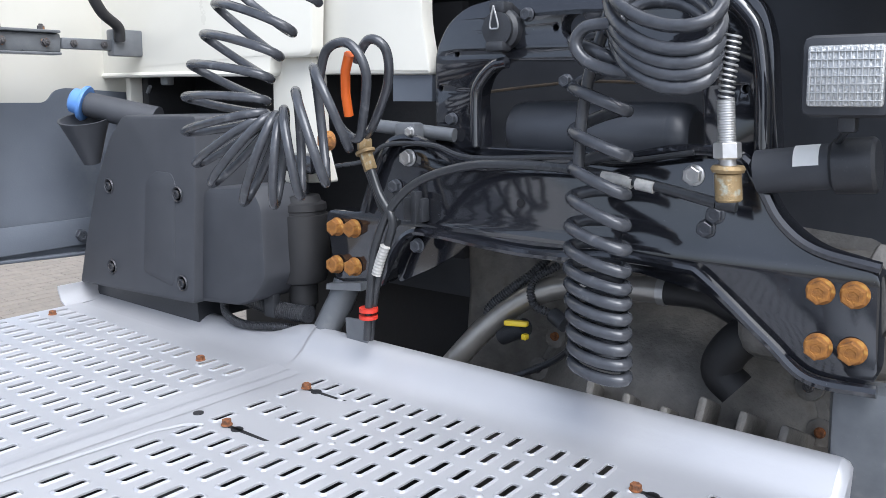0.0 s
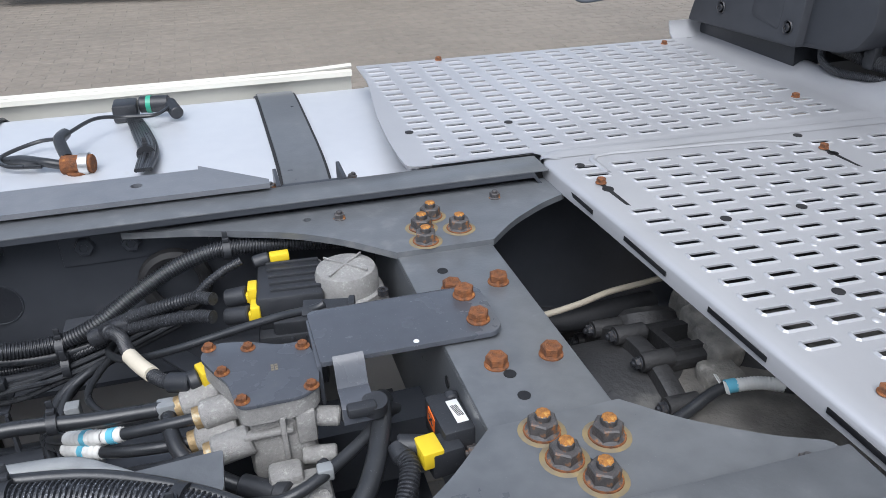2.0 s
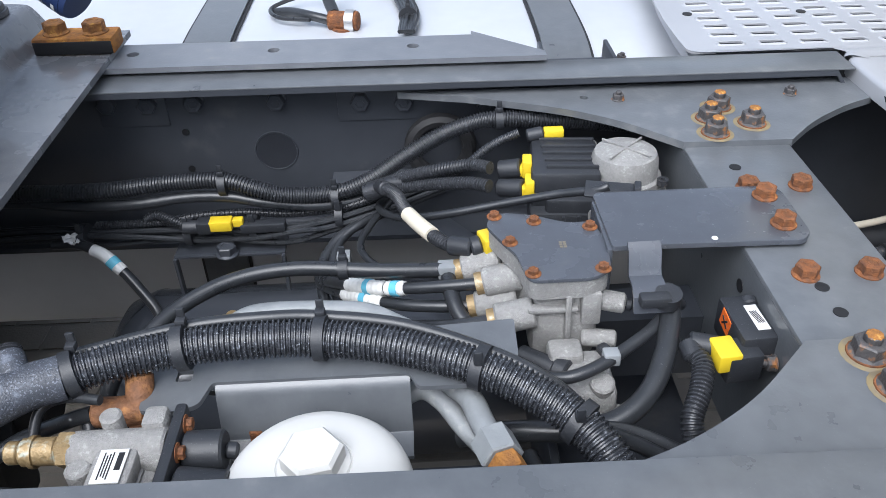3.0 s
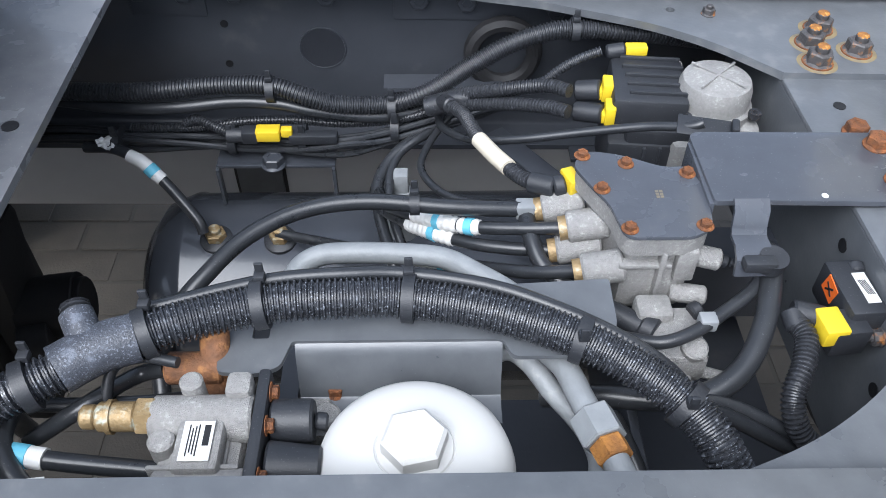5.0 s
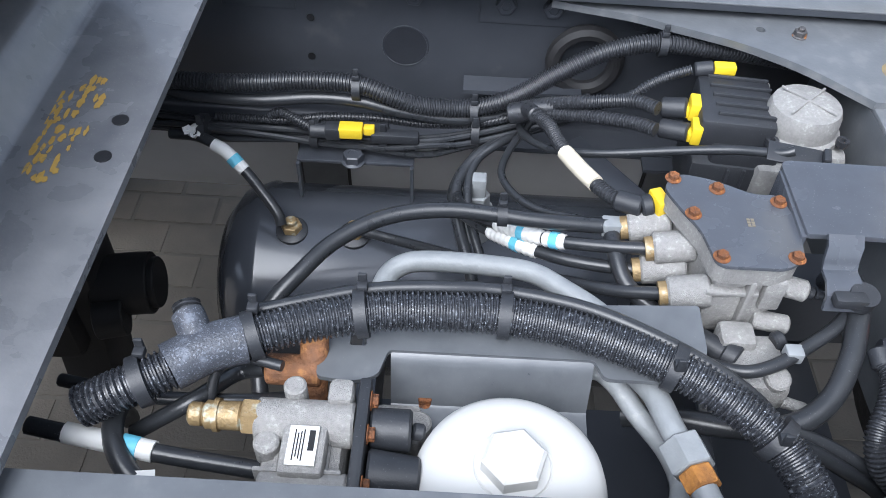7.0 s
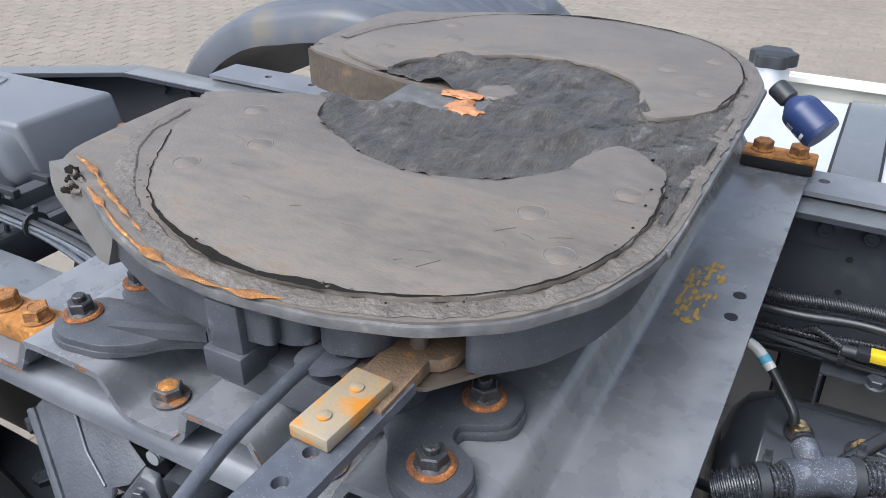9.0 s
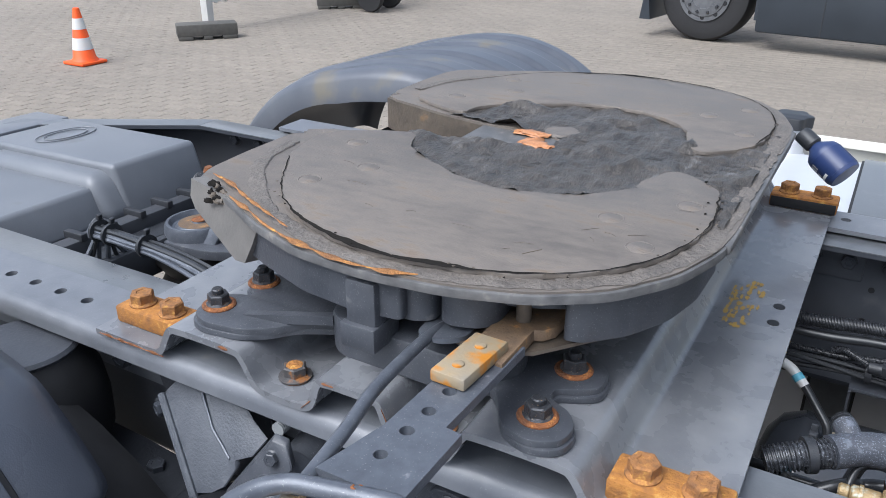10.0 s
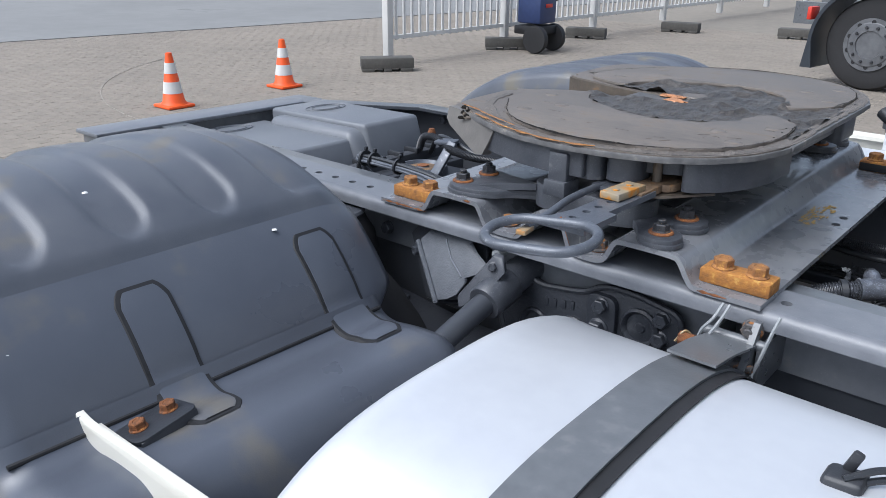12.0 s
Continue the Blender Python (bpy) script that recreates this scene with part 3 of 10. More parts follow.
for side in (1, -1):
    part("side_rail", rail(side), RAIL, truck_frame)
    # Thin skin added to give the flange top its paler skylit tone.
    part("skylit_flange_skin", span(-2.35, 0.190, side * (INNER if side > 0 else 0.322), side * (HALF + 0.001), TOP, TOP + 0.0025, 0.001), GREY, truck_frame)
part("skylit_flange_skin", moved(plate([(-2.35, INNER), (-2.35, HALF), (-2.80, HALF - 0.25), (-2.80, INNER - 0.25)], 0.0025), pose(0, 0, TOP + 0.0025)), GREY, truck_frame)
part("skylit_flange_skin", span(-2.80, -2.35, -HALF, -0.322, TOP, TOP + 0.0025, 0.001), GREY, truck_frame)


def angle_bar(side, x0, x1, holes):
    """A flat angle along the outside of the rail, its top pierced by a row of holes."""
    hs = [(x, 0.444, 0.009) for x in holes]
    top = plate([(x0, HALF - 0.012), (x1, HALF - 0.012), (x1, 0.480), (x0, 0.480)], 0.008, hs)
    bend = [(0.480 + 0.018 * math.sin(radians(15 * k)), 0.864 + 0.018 * math.cos(radians(15 * k))) for k in range(7)] + [(0.498, 0.852)]
    bm = join(moved(top, pose(0, 0, 0.882)), fold(bend, 0.008, x0, x1), span(x0, x1, HALF + 0.0025, HALF + 0.010, 0.75, 0.873))
    if side < 0:
        bmesh.ops.scale(bm, vec=(1, -1, 1), verts=bm.verts[:])
    return bm


for x, z in ((-0.884, 0.828), (-0.826, 0.826), (-0.759, 0.827), (-0.639, 0.825), (-0.516, 0.820), (-0.452, 0.818), (-1.02, 0.828), (-0.33, 0.806), (-2.28, 0.828), (-2.20, 0.826), (-1.93, 0.830), (-1.87, 0.826), (-2.10, 0.775)):
    put("web_bolt", BOLT_BLACK, truck_frame, pose(x, 0.397, z, 90, 0, 0))
part("web_plate", span(-0.90, -0.80, 0.3935, 0.3972, 0.79, 0.848, 0.001), RAIL, truck_frame)
part("web_plate", span(-0.55, -0.22, 0.3935, 0.3972, 0.788, 0.850, 0.001), RAIL, truck_frame)
near_holes = [-1.779 - 0.0587 * k for k in range(6)] + [-0.85, -0.645, -0.44]
far_holes = [-1.053 + 0.206 * k for k in range(4)] + [-2.0 + 0.12 * k for k in range(4)]
# The bars take the same paler colour for light from above.
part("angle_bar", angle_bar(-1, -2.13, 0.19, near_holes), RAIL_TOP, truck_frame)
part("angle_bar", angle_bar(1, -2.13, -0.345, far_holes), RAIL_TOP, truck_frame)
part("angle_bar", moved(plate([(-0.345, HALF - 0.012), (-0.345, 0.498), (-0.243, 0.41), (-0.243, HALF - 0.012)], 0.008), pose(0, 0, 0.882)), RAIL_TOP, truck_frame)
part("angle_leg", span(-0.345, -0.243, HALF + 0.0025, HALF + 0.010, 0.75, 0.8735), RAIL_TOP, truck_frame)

# cross member with its gussets
ZX, ZG = 0.839, 0.847
part("cross_member", join(span(-0.098, 0.038, -0.335, 0.345, ZX - 0.008, ZX, 0.003), span(-0.098, -0.090, -0.335, 0.345, 0.63, ZX - 0.006), span(0.030, 0.038, -0.335, 0.345, 0.63, ZX - 0.006)), GREY, truck_frame, "grey steel cross member with rusty bolts")
GUS = [(-0.099, 0.184), (0.039, 0.182), (0.085, 0.229), (0.151, 0.274), (0.200, 0.296), (0.200, 0.36), (-0.46, 0.36), (-0.36, 0.338), (-0.231, 0.290), (-0.164, 0.248)]
for s in (1, -1):
    outline = rounded(mirrored(GUS, s), [0, 0, .03, .03, .01, 0, 0, .02, .05, .05])
    part("gusset", moved(plate(outline, 0.010, [(-0.03, -0.255, 0.007)] if s < 0 else [(-0.20, 0.322, 0.006)]), pose(0, 0, ZG)), GREY, truck_frame)
    for x, y in ((-0.026, 0.278), (-0.048, 0.245), (0.003, 0.228), (-0.053, 0.204)):
        put("rust_stain", STAIN_RING, truck_frame, pose(x, s * y, ZG + 0.0002))
        bolt(BOLT_BIG, truck_frame, x, s * y, ZG)
        put("rust_cap", RUST_CAP, truck_frame, pose(x, s * y, ZG + 0.0233) @ Matrix.Scale(0.66, 4))
        put("washer", RUST_RING, truck_frame, pose(x, s * y, ZG + 0.0001))
for x, y in ((-0.154, 0.312), (0.087, 0.312), (0.155, -0.315)):
    bolt(BOLT_SMALL_GREY, truck_frame, x, y, ZG)
for x, y in ((-0.053, 0.083), (0.009, 0.083), (-0.054, -0.082), (0.010, -0.082)):
    bolt(BOLT_RUST, truck_frame, x, y, ZX)
HOLE = mesh_of("bolt_hole", lathe([(0, 0.0), (0.007, 0.0), (0.007, 0.0012), (0, 0.0012)], 16), DARK)
for x, y in ((-0.051, 0.131), (-0.046, -0.102), (-0.045, -0.140)):
    put("bolt_hole", HOLE, truck_frame, pose(x, y, ZX - 0.0002))

# ---- perforated catwalk ----
def slotted(x0, x1, y0, y1, sx, sy, nx, ny, z, pitch, skip=(), t=0.004):
    """A sheet between x0, x1, y0, y1 with a grid of pressed slots from (sx, sy) at the given pitch."""
    bm = bmesh.new()
    (px, py), L, W = pitch, 0.0375, 0.0105

    def quad(*p):
        bm.faces.new([bm.verts.new(q) for q in p])
    gx0, gx1 = sx + L / 2 - px / 2, sx + L / 2 + px * (nx - 0.5)
    gy0, gy1 = sy - py / 2, sy + py * (ny - 0.5)
    for a, b, c, d in ((x0, gx0, y0, y1), (gx1, x1, y0, y1), (gx0, gx1, y0, gy0), (gx0, gx1, gy1, y1)):
        if b - a > 1e-4 and d - c > 1e-4:
            quad((a, c, z), (b, c, z), (b, d, z), (a, d, z))
            quad((a, c, z - t), (a, d, z - t), (b, d, z - t), (b, c, z - t))
    for i in range(nx):
        for j in range(ny):
            cx, cy = sx + L / 2 + px * i, sy + py * j
            o = [(cx - px / 2, cy - py / 2), (cx + px / 2, cy - py / 2), (cx + px / 2, cy + py / 2), (cx - px / 2, cy + py / 2)]
            if any((abs(cx - a) < 0.5 * c and abs(cy - b) < 0.5 * d) for a, b, c, d in skip):
                quad(*[(x, y, z) for x, y in o])
                continue

            def ring(ex, ey, zz, ch):
                hx, hy = L / 2 + ex, W / 2 + ey
                return [bm.verts.new((cx + u, cy + v, zz)) for u, v in ((-hx + ch, -hy), (hx - ch, -hy), (hx, -hy + ch), (hx, hy - ch), (hx - ch, hy), (-hx + ch, hy), (-hx, hy - ch), (-hx, -hy + ch))]
            O = [bm.verts.new((x, y, z)) for x, y in o]
            r1, r2, r3, r4 = ring(0.0046, 0.0046, z, 0.0045), ring(0.0018, 0.0018, z + 0.0021, 0.003), ring(0, 0, z + 0.0015, 0.0018), ring(0, 0, z - 0.0012, 0.0018)
            bm.faces.new((O[0], O[1], r1[1], r1[0]))
            bm.faces.new((O[1], r1[2], r1[1]))
            bm.faces.new((O[1], O[2], r1[3], r1[2]))
            bm.faces.new((O[2], r1[4], r1[3]))
            bm.faces.new((O[2], O[3], r1[5], r1[4]))
            bm.faces.new((O[3], r1[6], r1[5]))
            bm.faces.new((O[3], O[0], r1[7], r1[6]))
            bm.faces.new((O[0], r1[0], r1[7]))
            for A, B in ((r1, r2), (r2, r3), (r3, r4)):
                for k in range(8):
                    bm.faces.new((A[k], A[(k + 1) % 8], B[(k + 1) % 8], B[k]))
    return bm


def strip_edge(path, section, side=1):
    """A rolled edge: (out, z) pairs of the section carried along a flat path, outwards to its right."""
    bm = bmesh.new()
    path = [Vector((*p, 0)) for p in path]
    rings = []
    for i, p in enumerate(path):
        d = (path[min(i + 1, len(path) - 1)] - path[max(i - 1, 0)]).normalized()
        r = Vector((d.y, -d.x, 0)) * side
        rings.append([bm.verts.new(p + r * o + Vector((0, 0, z))) for o, z in section])
    for A, B in zip(rings, rings[1:]):
        for k in range(len(section) - 1):
            bm.faces.new((A[k], A[k + 1], B[k + 1], B[k]))
    return bm


ZA, ZB = 0.858, 0.868
SKEW = Matrix(((1, -0.035, 0, 0.0117), (0, 1, 0, 0), (-0.0215, 0, 1, 0.0067), (0, 0, 0, 1)))


def deck(x):
    """The height of the near plate, which slopes a little to the front."""
    return ZB - 0.0215 * (x - 0.31)


ROLL = [(0.0, 0.0), (0.012, -0.001), (0.020, -0.005), (0.026, -0.013), (0.028, -0.03), (0.028, -0.045), (0.024, -0.045), (0.024, -0.03)]
catwalk_far = thing("catwalk_plate", (0.5, 0.8, ZA), "slotted silver aluminium catwalk plate over the far tank", "catwalk", "catwalk plates")
part("tread", slotted(0.0245, 0.899, 0.446, 1.083, 0.0380, 0.473, 13, 17, ZA, (0.0645, 0.0362), [(0.22, 0.62, 0.05, 0.03), (0.83, 0.575, 0.05, 0.03)]), SILVER, catwalk_far, "", 12)
part("rear_strip", moved(plate(rounded([(0.0245, 1.083), (0.0235, 0.95), (0.010, 0.85), (-0.008, 0.72), (-0.018, 0.58), (-0.018, 0.446), (0.0245, 0.444)], [0.0, 0.05, 0.05, 0.05, 0.05, 0.03, 0.0]), 0.004), pose(0, 0, ZA)), SILVER, catwalk_far)
part("rolled_edge", moved(strip_edge([(0.899, 0.447), (0.30, 0.445), (0.06, 0.441), (0.01, 0.441), (-0.008, 0.446), (-0.0175, 0.458), (-0.019, 0.50), (-0.018, 0.58), (-0.008, 0.72), (0.001, 0.79), (0.010, 0.85), (0.020, 0.92), (0.026, 0.98), (0.030, 1.04), (0.036, 1.068), (0.050, 1.083), (0.5, 1.083), (0.899, 1.083)], ROLL), pose(0, 0, ZA)), SILVER, catwalk_far)


def lip(y0, y1, z, low_from=None, steps=30):
    """The bent-up front lip of the catwalk; from low_from on it runs lower."""
    sec = [(0.955, 0.0), (0.972, 0.001), (0.990, 0.006), (1.008, 0.018), (1.024, 0.036), (1.037, 0.048), (1.050, 0.053), (1.062, 0.050), (1.068, 0.042), (1.069, 0.02), (1.065, 0.02), (1.063, 0.040)]
    bm = bmesh.new()
    rings = []
    for k in range(steps + 1):
        y = y0 + (y1 - y0) * k / steps
        f = 1.0
        if low_from is not None:
            s = min(1.0, max(0.0, (y - low_from) / 0.10))
            f = 1 - 0.55 * s * s * (3 - 2 * s)
        rings.append([bm.verts.new((x if f == 1 else 0.955 + (x - 0.955) * (0.75 + 0.25 * f), y, z + h * f)) for x, h in sec])
    for A, B in zip(rings, rings[1:]):
        for i in range(len(sec) - 1):
            bm.faces.new((A[i], A[i + 1], B[i + 1], B[i]))
    return bm


LIP_FAR, LIP_NEAR = Matrix.Translation((-0.056, 0, 0)), SKEW @ Matrix.Translation((-0.050, 0, 0))
part("front_lip", moved(lip(0.4355, 1.10, ZA - 0.003, 0.455), LIP_FAR), SILVER, catwalk_far)
part("end_tab", fold([(1.083, ZA), (1.099, ZA + 0.010), (1.108, ZA + 0.030), (1.109, ZA + 0.040)], 0.004, 0.86, 1.0), SILVER, catwalk_far)
for x, y in ((0.831, 0.566), (0.809, 1.04), (0.222, 1.075)):
    bolt(BOLT_SMALL, catwalk_far, x, y, ZA)
catwalk_near = thing("catwalk_plate", (0.55, 0.0, ZB), "slotted silver aluminium catwalk plate across the frame", "catwalk", "catwalk plates")
SK = [(0.25, 0.23, 0.07, 0.12), (0.67, 0.26, 0.07, 0.10), (0.843, 0.26, 0.07, 0.10), (0.27, -0.27, 0.07, 0.11), (0.86, -0.255, 0.07, 0.11)]
part("tread", moved(slotted(0.2015, 0.905, -0.444, 0.400, 0.2320, -0.429, 11, 23, ZB, (0.0637, 0.0345), SK), SKEW), SILVER, catwalk_near, "", 12)
EDGE = [(-0.020, 0.0009), (-0.001, 0.0009), (0.004, -0.0004), (0.007, -0.0025), (0.0085, -0.006), (0.0095, -0.025), (0.0072, -0.025), (0.0065, -0.006)]
part("rolled_edge", moved(strip_edge([(0.905, -0.444), (0.217, -0.444), (0.208, -0.441), (0.204, -0.434), (0.202, 0.2), (0.200, 0.30), (0.201, 0.362), (0.206, 0.376)], EDGE, -1), SKEW @ pose(0, 0, ZB)), SILVER, catwalk_near)
part("rolled_edge", moved(strip_edge([(0.206, 0.376), (0.211, 0.386), (0.226, 0.398), (0.5, 0.402), (0.905, 0.404)], [(-0.020, 0.0009), (-0.006, 0.0020), (0.002, 0.0026), (0.009, 0.0018), (0.014, -0.001), (0.0155, -0.006), (0.0130, -0.006)], -1), SKEW @ pose(0, 0, ZB)), SILVER, catwalk_near)
EDGE_SLOT = mesh_of("edge_slot", box((0, 0, 0), (0.0012, 0.105, 0.007), 0.0005), DARK)
for y in (0.25, 0.06, -0.13, -0.32):
    put("edge_slot", EDGE_SLOT, catwalk_near, SKEW @ pose(0.1922, y, ZB - 0.013))
part("front_lip", moved(lip(-0.444, 0.4395, ZB), LIP_NEAR), SILVER, catwalk_near)
joint = bmesh.new()
rows = [[joint.verts.new(p) for p in ((x, 0.400, deck(x) - 0.0015), (x, 0.424, 0.5 * (deck(x) + ZA) - 0.002), (x, 0.440, ZA - 0.0005), (x, 0.449, ZA + 0.0006))] for x in (0.205, 0.3, 0.4, 0.5, 0.6, 0.7, 0.8, 0.905)]
for A, B in zip(rows, rows[1:]):
    for k in range(3):
        joint.faces.new((A[k], A[k + 1], B[k + 1], B[k]))
part("joint_strip", joint, SILVER, catwalk_near)
end = bmesh.new()
rows = [[end.verts.new((x, -0.444 - o, ZB + h - d)) for o, d in ((0.0, 0.0), (0.008, 0.003), (0.013, 0.010), (0.014, 0.070))] for x, h in ((0.90, 0.0), (0.955, 0.0), (0.990, 0.006), (1.008, 0.018), (1.024, 0.036), (1.037, 0.048), (1.050, 0.053), (1.062, 0.050), (1.068, 0.042))]
for A, B in zip(rows, rows[1:]):
    for k in range(3):
        end.faces.new((A[k], A[k + 1], B[k + 1], B[k]))
part("end_fold", moved(end, LIP_NEAR), SILVER, catwalk_near)
RIB = [(-0.006, 0), (-0.0035, 0.0012), (-0.001, 0.002), (0.001, 0.002), (0.0035, 0.0012), (0.006, 0)]
part("pressed_rib", moved(strip_edge([(0.272, 0.300), (0.272, 0.355), (0.285, 0.372), (0.32, 0.377), (0.5, 0.369), (0.60, 0.363), (0.64, 0.350), (0.662, 0.330)], RIB), Matrix(((1, 0, 0, 0), (0, 1, 0, 0), (-0.0215, 0, 1, ZB + 0.0075), (0, 0, 0, 1)))), SILVER, catwalk_near)
SLOT_HOLE = mesh_of("slot", join(box((0.045, 0, 0.0), (0.085, 0.007, 0.0016), 0.0007), lathe([(0, -0.001), (0.009, -0.001), (0.009, 0.0008), (0, 0.0008)], 14, pose(0.022, 0, 0))), DARK)
for x, y in ((0.241, 0.263), (0.679, 0.300), (0.857, 0.322), (0.271, -0.276), (0.880, -0.241)):
    bolt(BOLT_SMALL, catwalk_near, x, y, deck(x) + 0.002)
    put("slot", SLOT_HOLE, catwalk_near, pose(x, y, deck(x) + 0.001, 0, 1.2, -88))
for x, y, z, own in [(0.220, 0.602, ZA, catwalk_far), (0.028, 0.606, ZA, catwalk_far)] + [(x, y, deck(x), catwalk_near) for x, y in ((0.242, 0.339), (0.681, 0.369), (0.353, 0.104), (0.483, 0.110), (0.364, -0.104), (0.494, -0.101))]:
    put("rubber_plug", mesh_of("rubber_plug", lathe([(0, 0), (0.008, 0), (0.008, 0.0015), (0.005, 0.0025), (0, 0.0028)], 14), RUBBER), own, pose(x, y, z))
DIMPLE = mesh_of("dimple", lathe([(0, 0.0016), (0.003, 0.0018), (0.0048, 0.0012), (0.006, 0)], 10), SILVER)
for i in range(9):
    for j in range(20):
        if (i * 3 + j * 5) % 7 == 0:
            put("dimple", DIMPLE, catwalk_near, SKEW @ pose(0.312 + 0.032 + 0.064 * i, -0.425 + 0.0345 * j + 0.017, ZB))

# Unseen box added under the plate so that its slots come out dark.
box_far = thing("battery_box", (0.55, 0.9, 0.2), "unseen dark box added to darken the slots of the far catwalk plate", "battery box")
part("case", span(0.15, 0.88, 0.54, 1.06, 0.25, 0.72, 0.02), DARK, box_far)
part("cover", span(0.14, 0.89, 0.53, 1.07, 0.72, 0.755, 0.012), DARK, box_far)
# ---- tanks ----
def barrel(y0, y1, z0, z1, n):
    """A barrel-sided section, squarer the higher n is."""
    out = []
    for k in range(72):
        c, d = math.cos(2 * math.pi * k / 72), math.sin(2 * math.pi * k / 72)
        out.append(((y0 + y1) / 2 + (y1 - y0) / 2 * math.copysign(abs(c) ** (2 / n), c), (z0 + z1) / 2 + (z1 - z0) / 2 * math.copysign(abs(d) ** (2 / n), d)))
    return out


def d_tank(x0, x1, y0, y1, z0, z1, n):
    """A barrel-sided tank with a rim at each end."""
    sec = barrel(y0, y1, z0, z1, n)
    cy, cz = (y0 + y1) / 2, (z0 + z1) / 2
    bm = bmesh.new()
    rows = [(x0, 0.80), (x0 + 0.003, 0.96), (x0 + 0.010, 0.985), (x0 + 0.022, 0.998), (x0 + 0.032, 1.0), (x0 + 0.047, 1.0), (x0 + 0.051, 0.996), (x1 - 0.055, 0.996), (x1 - 0.05, 1.0), (x1 - 0.018, 1.0), (x1 - 0.004, 0.97), (x1, 0.8)]
    rings = [[bm.verts.new((x, cy + (y - cy) * s, cz + (z - cz) * s)) for y, z in sec] for x, s in rows]
    n = len(sec)
    for A, B in zip(rings, rings[1:]):
        for k in range(n):
            bm.faces.new((A[k], A[(k + 1) % n], B[(k + 1) % n], B[k]))
    bm.faces.new(rings[0])
    bm.faces.new(rings[-1])
    return bm


def strap_band(x, w, y0, y1, z0, z1, n, t=0.004, grow=0.004):
    """A steel band laid round the top and outside of a tank."""
    g = grow
    sec = barrel(y0 - g, y1 + g, z0 - g, z1 + g, n)
    sec2 = barrel(y0 - g - t, y1 + g + t, z0 - g - t, z1 + g + t, n)
    bm = bmesh.new()
    count = len(sec)
    A, B, C, D = ([bm.verts.new((x + s * w / 2, y, z)) for y, z in q] for s, q in ((-1, sec), (1, sec), (1, sec2), (-1, sec2)))
    for k in range(count):
        j = (k + 1) % count
        for P, Q in ((A, B), (B, C), (C, D), (D, A)):
            bm.faces.new((P[k], P[j], Q[j], Q[k]))
    return bm


FAR = (0.545, 1.262, 0.22, 0.794, 5.0)
tank_far = thing("fuel_tank", (-0.4, 0.9, 0.22), "bright aluminium fuel tank beside the far frame rail", "fuel tank", "fuel tanks")
part("tank_body", d_tank(-1.45, 0.11, *FAR), TANK, tank_far)
for x in (-0.165, -0.805):
    band = part("strap", strap_band(x, 0.082, *FAR), GREY, tank_far, "grey steel tank strap with rubber lining")
    part("rubber_lining", strap_band(x, 0.094, *FAR, t=0.0025, grow=0.001), RUBBER, band)
    cheeks = part("strap_bracket", join(moved(plate([(x - 0.075, 0.520), (x + 0.085, 0.520), (x + 0.050, 0.575), (x - 0.045, 0.575)], 0.006), pose(0, 0, 0.800)), span(x - 0.060, x - 0.053, 0.520, 0.600, 0.70, 0.822, 0.002), span(x + 0.053, x + 0.060, 0.520, 0.600, 0.70, 0.822, 0.002)), RAIL, tank_far, "dark strap bracket with small bolts")
    for d in (-0.066, 0.072):
        put("bolt", BOLT_SMALL_GREY, cheeks, pose(x + d, 0.548, 0.806, 0, 18 if d > 0 else -18))
filler = thing("fuel_filler_cap", (-1.04, 1.167, 0.755), "black lobed fuel cap on a white filler neck", "fuel cap")
part("neck", lathe([(0, 0), (0.052, 0), (0.05, 0.02), (0.043, 0.03), (0.043, 0.10), (0, 0.10)], 28, pose(-1.04, 1.167, 0.755)), TANK, filler)
lobes = [(0.052 * (1 + 0.09 * math.cos(6 * a)) * math.cos(a), 0.052 * (1 + 0.09 * math.cos(6 * a)) * math.sin(a)) for a in [2 * math.pi * k / 48 for k in range(48)]]
part("cap", moved(plate(lobes, 0.03, bev=0.004), pose(-1.04, 1.167, 0.882)), BLACK, filler)
NEAR = (-1.32, -0.48, 0.22, 0.872, 2.8)
tank_near = thing("fuel_tank", (-0.5, -0.83, 0.22), "bright aluminium fuel tank beside the near frame rail", "fuel tank", "fuel tanks")
part("tank_body", d_tank(-1.165, 0.5, *NEAR), TANK, tank_near)
for x in (-0.894, 0.10):
    band = part("strap", strap_band(x, 0.072, *NEAR), GREY, tank_near, "grey steel tank strap with rubber lining")
    part("rubber_lining", strap_band(x + 0.008, 0.092, *NEAR, t=0.0025, grow=0.001), RUBBER, band)
    part("strap_end", fold([(-0.690, 0.8735), (-0.62, 0.8625), (-0.532, 0.840)], 0.004, x - 0.036, x + 0.036), GREY, tank_near)
    part("strap_bracket", join(span(x - 0.045, x - 0.037, -0.53, -0.413, 0.76, 0.835), span(x + 0.037, x + 0.045, -0.53, -0.413, 0.76, 0.835), rod((x - 0.05, -0.522, 0.836), (x + 0.05, -0.522, 0.836), 0.009)), GREY, tank_near)
    put("bolt", BOLT_BIG, tank_near, pose(x + 0.02, -0.412, 0.78, 90, 0, 0))
skirt_far = thing("side_skirt", (-0.8, 1.28, 0.3), "cream painted side skirt along the far tank", "side skirt")
part("panel", fold([(1.262, 0.785), (1.264, 0.797), (1.271, 0.803), (1.280, 0.800), (1.286, 0.785), (1.288, 0.3)], 0.005, -1.6, 0.045), CREAM, skirt_far)
part("top_bead", tube([(-1.6, 1.274, 0.802), (-0.40, 1.274, 0.802), (-0.20, 1.274, 0.803), (-0.08, 1.273, 0.805), (-0.01, 1.272, 0.808), (0.045, 1.270, 0.811)], 0.006, 8), CREAM, skirt_far)


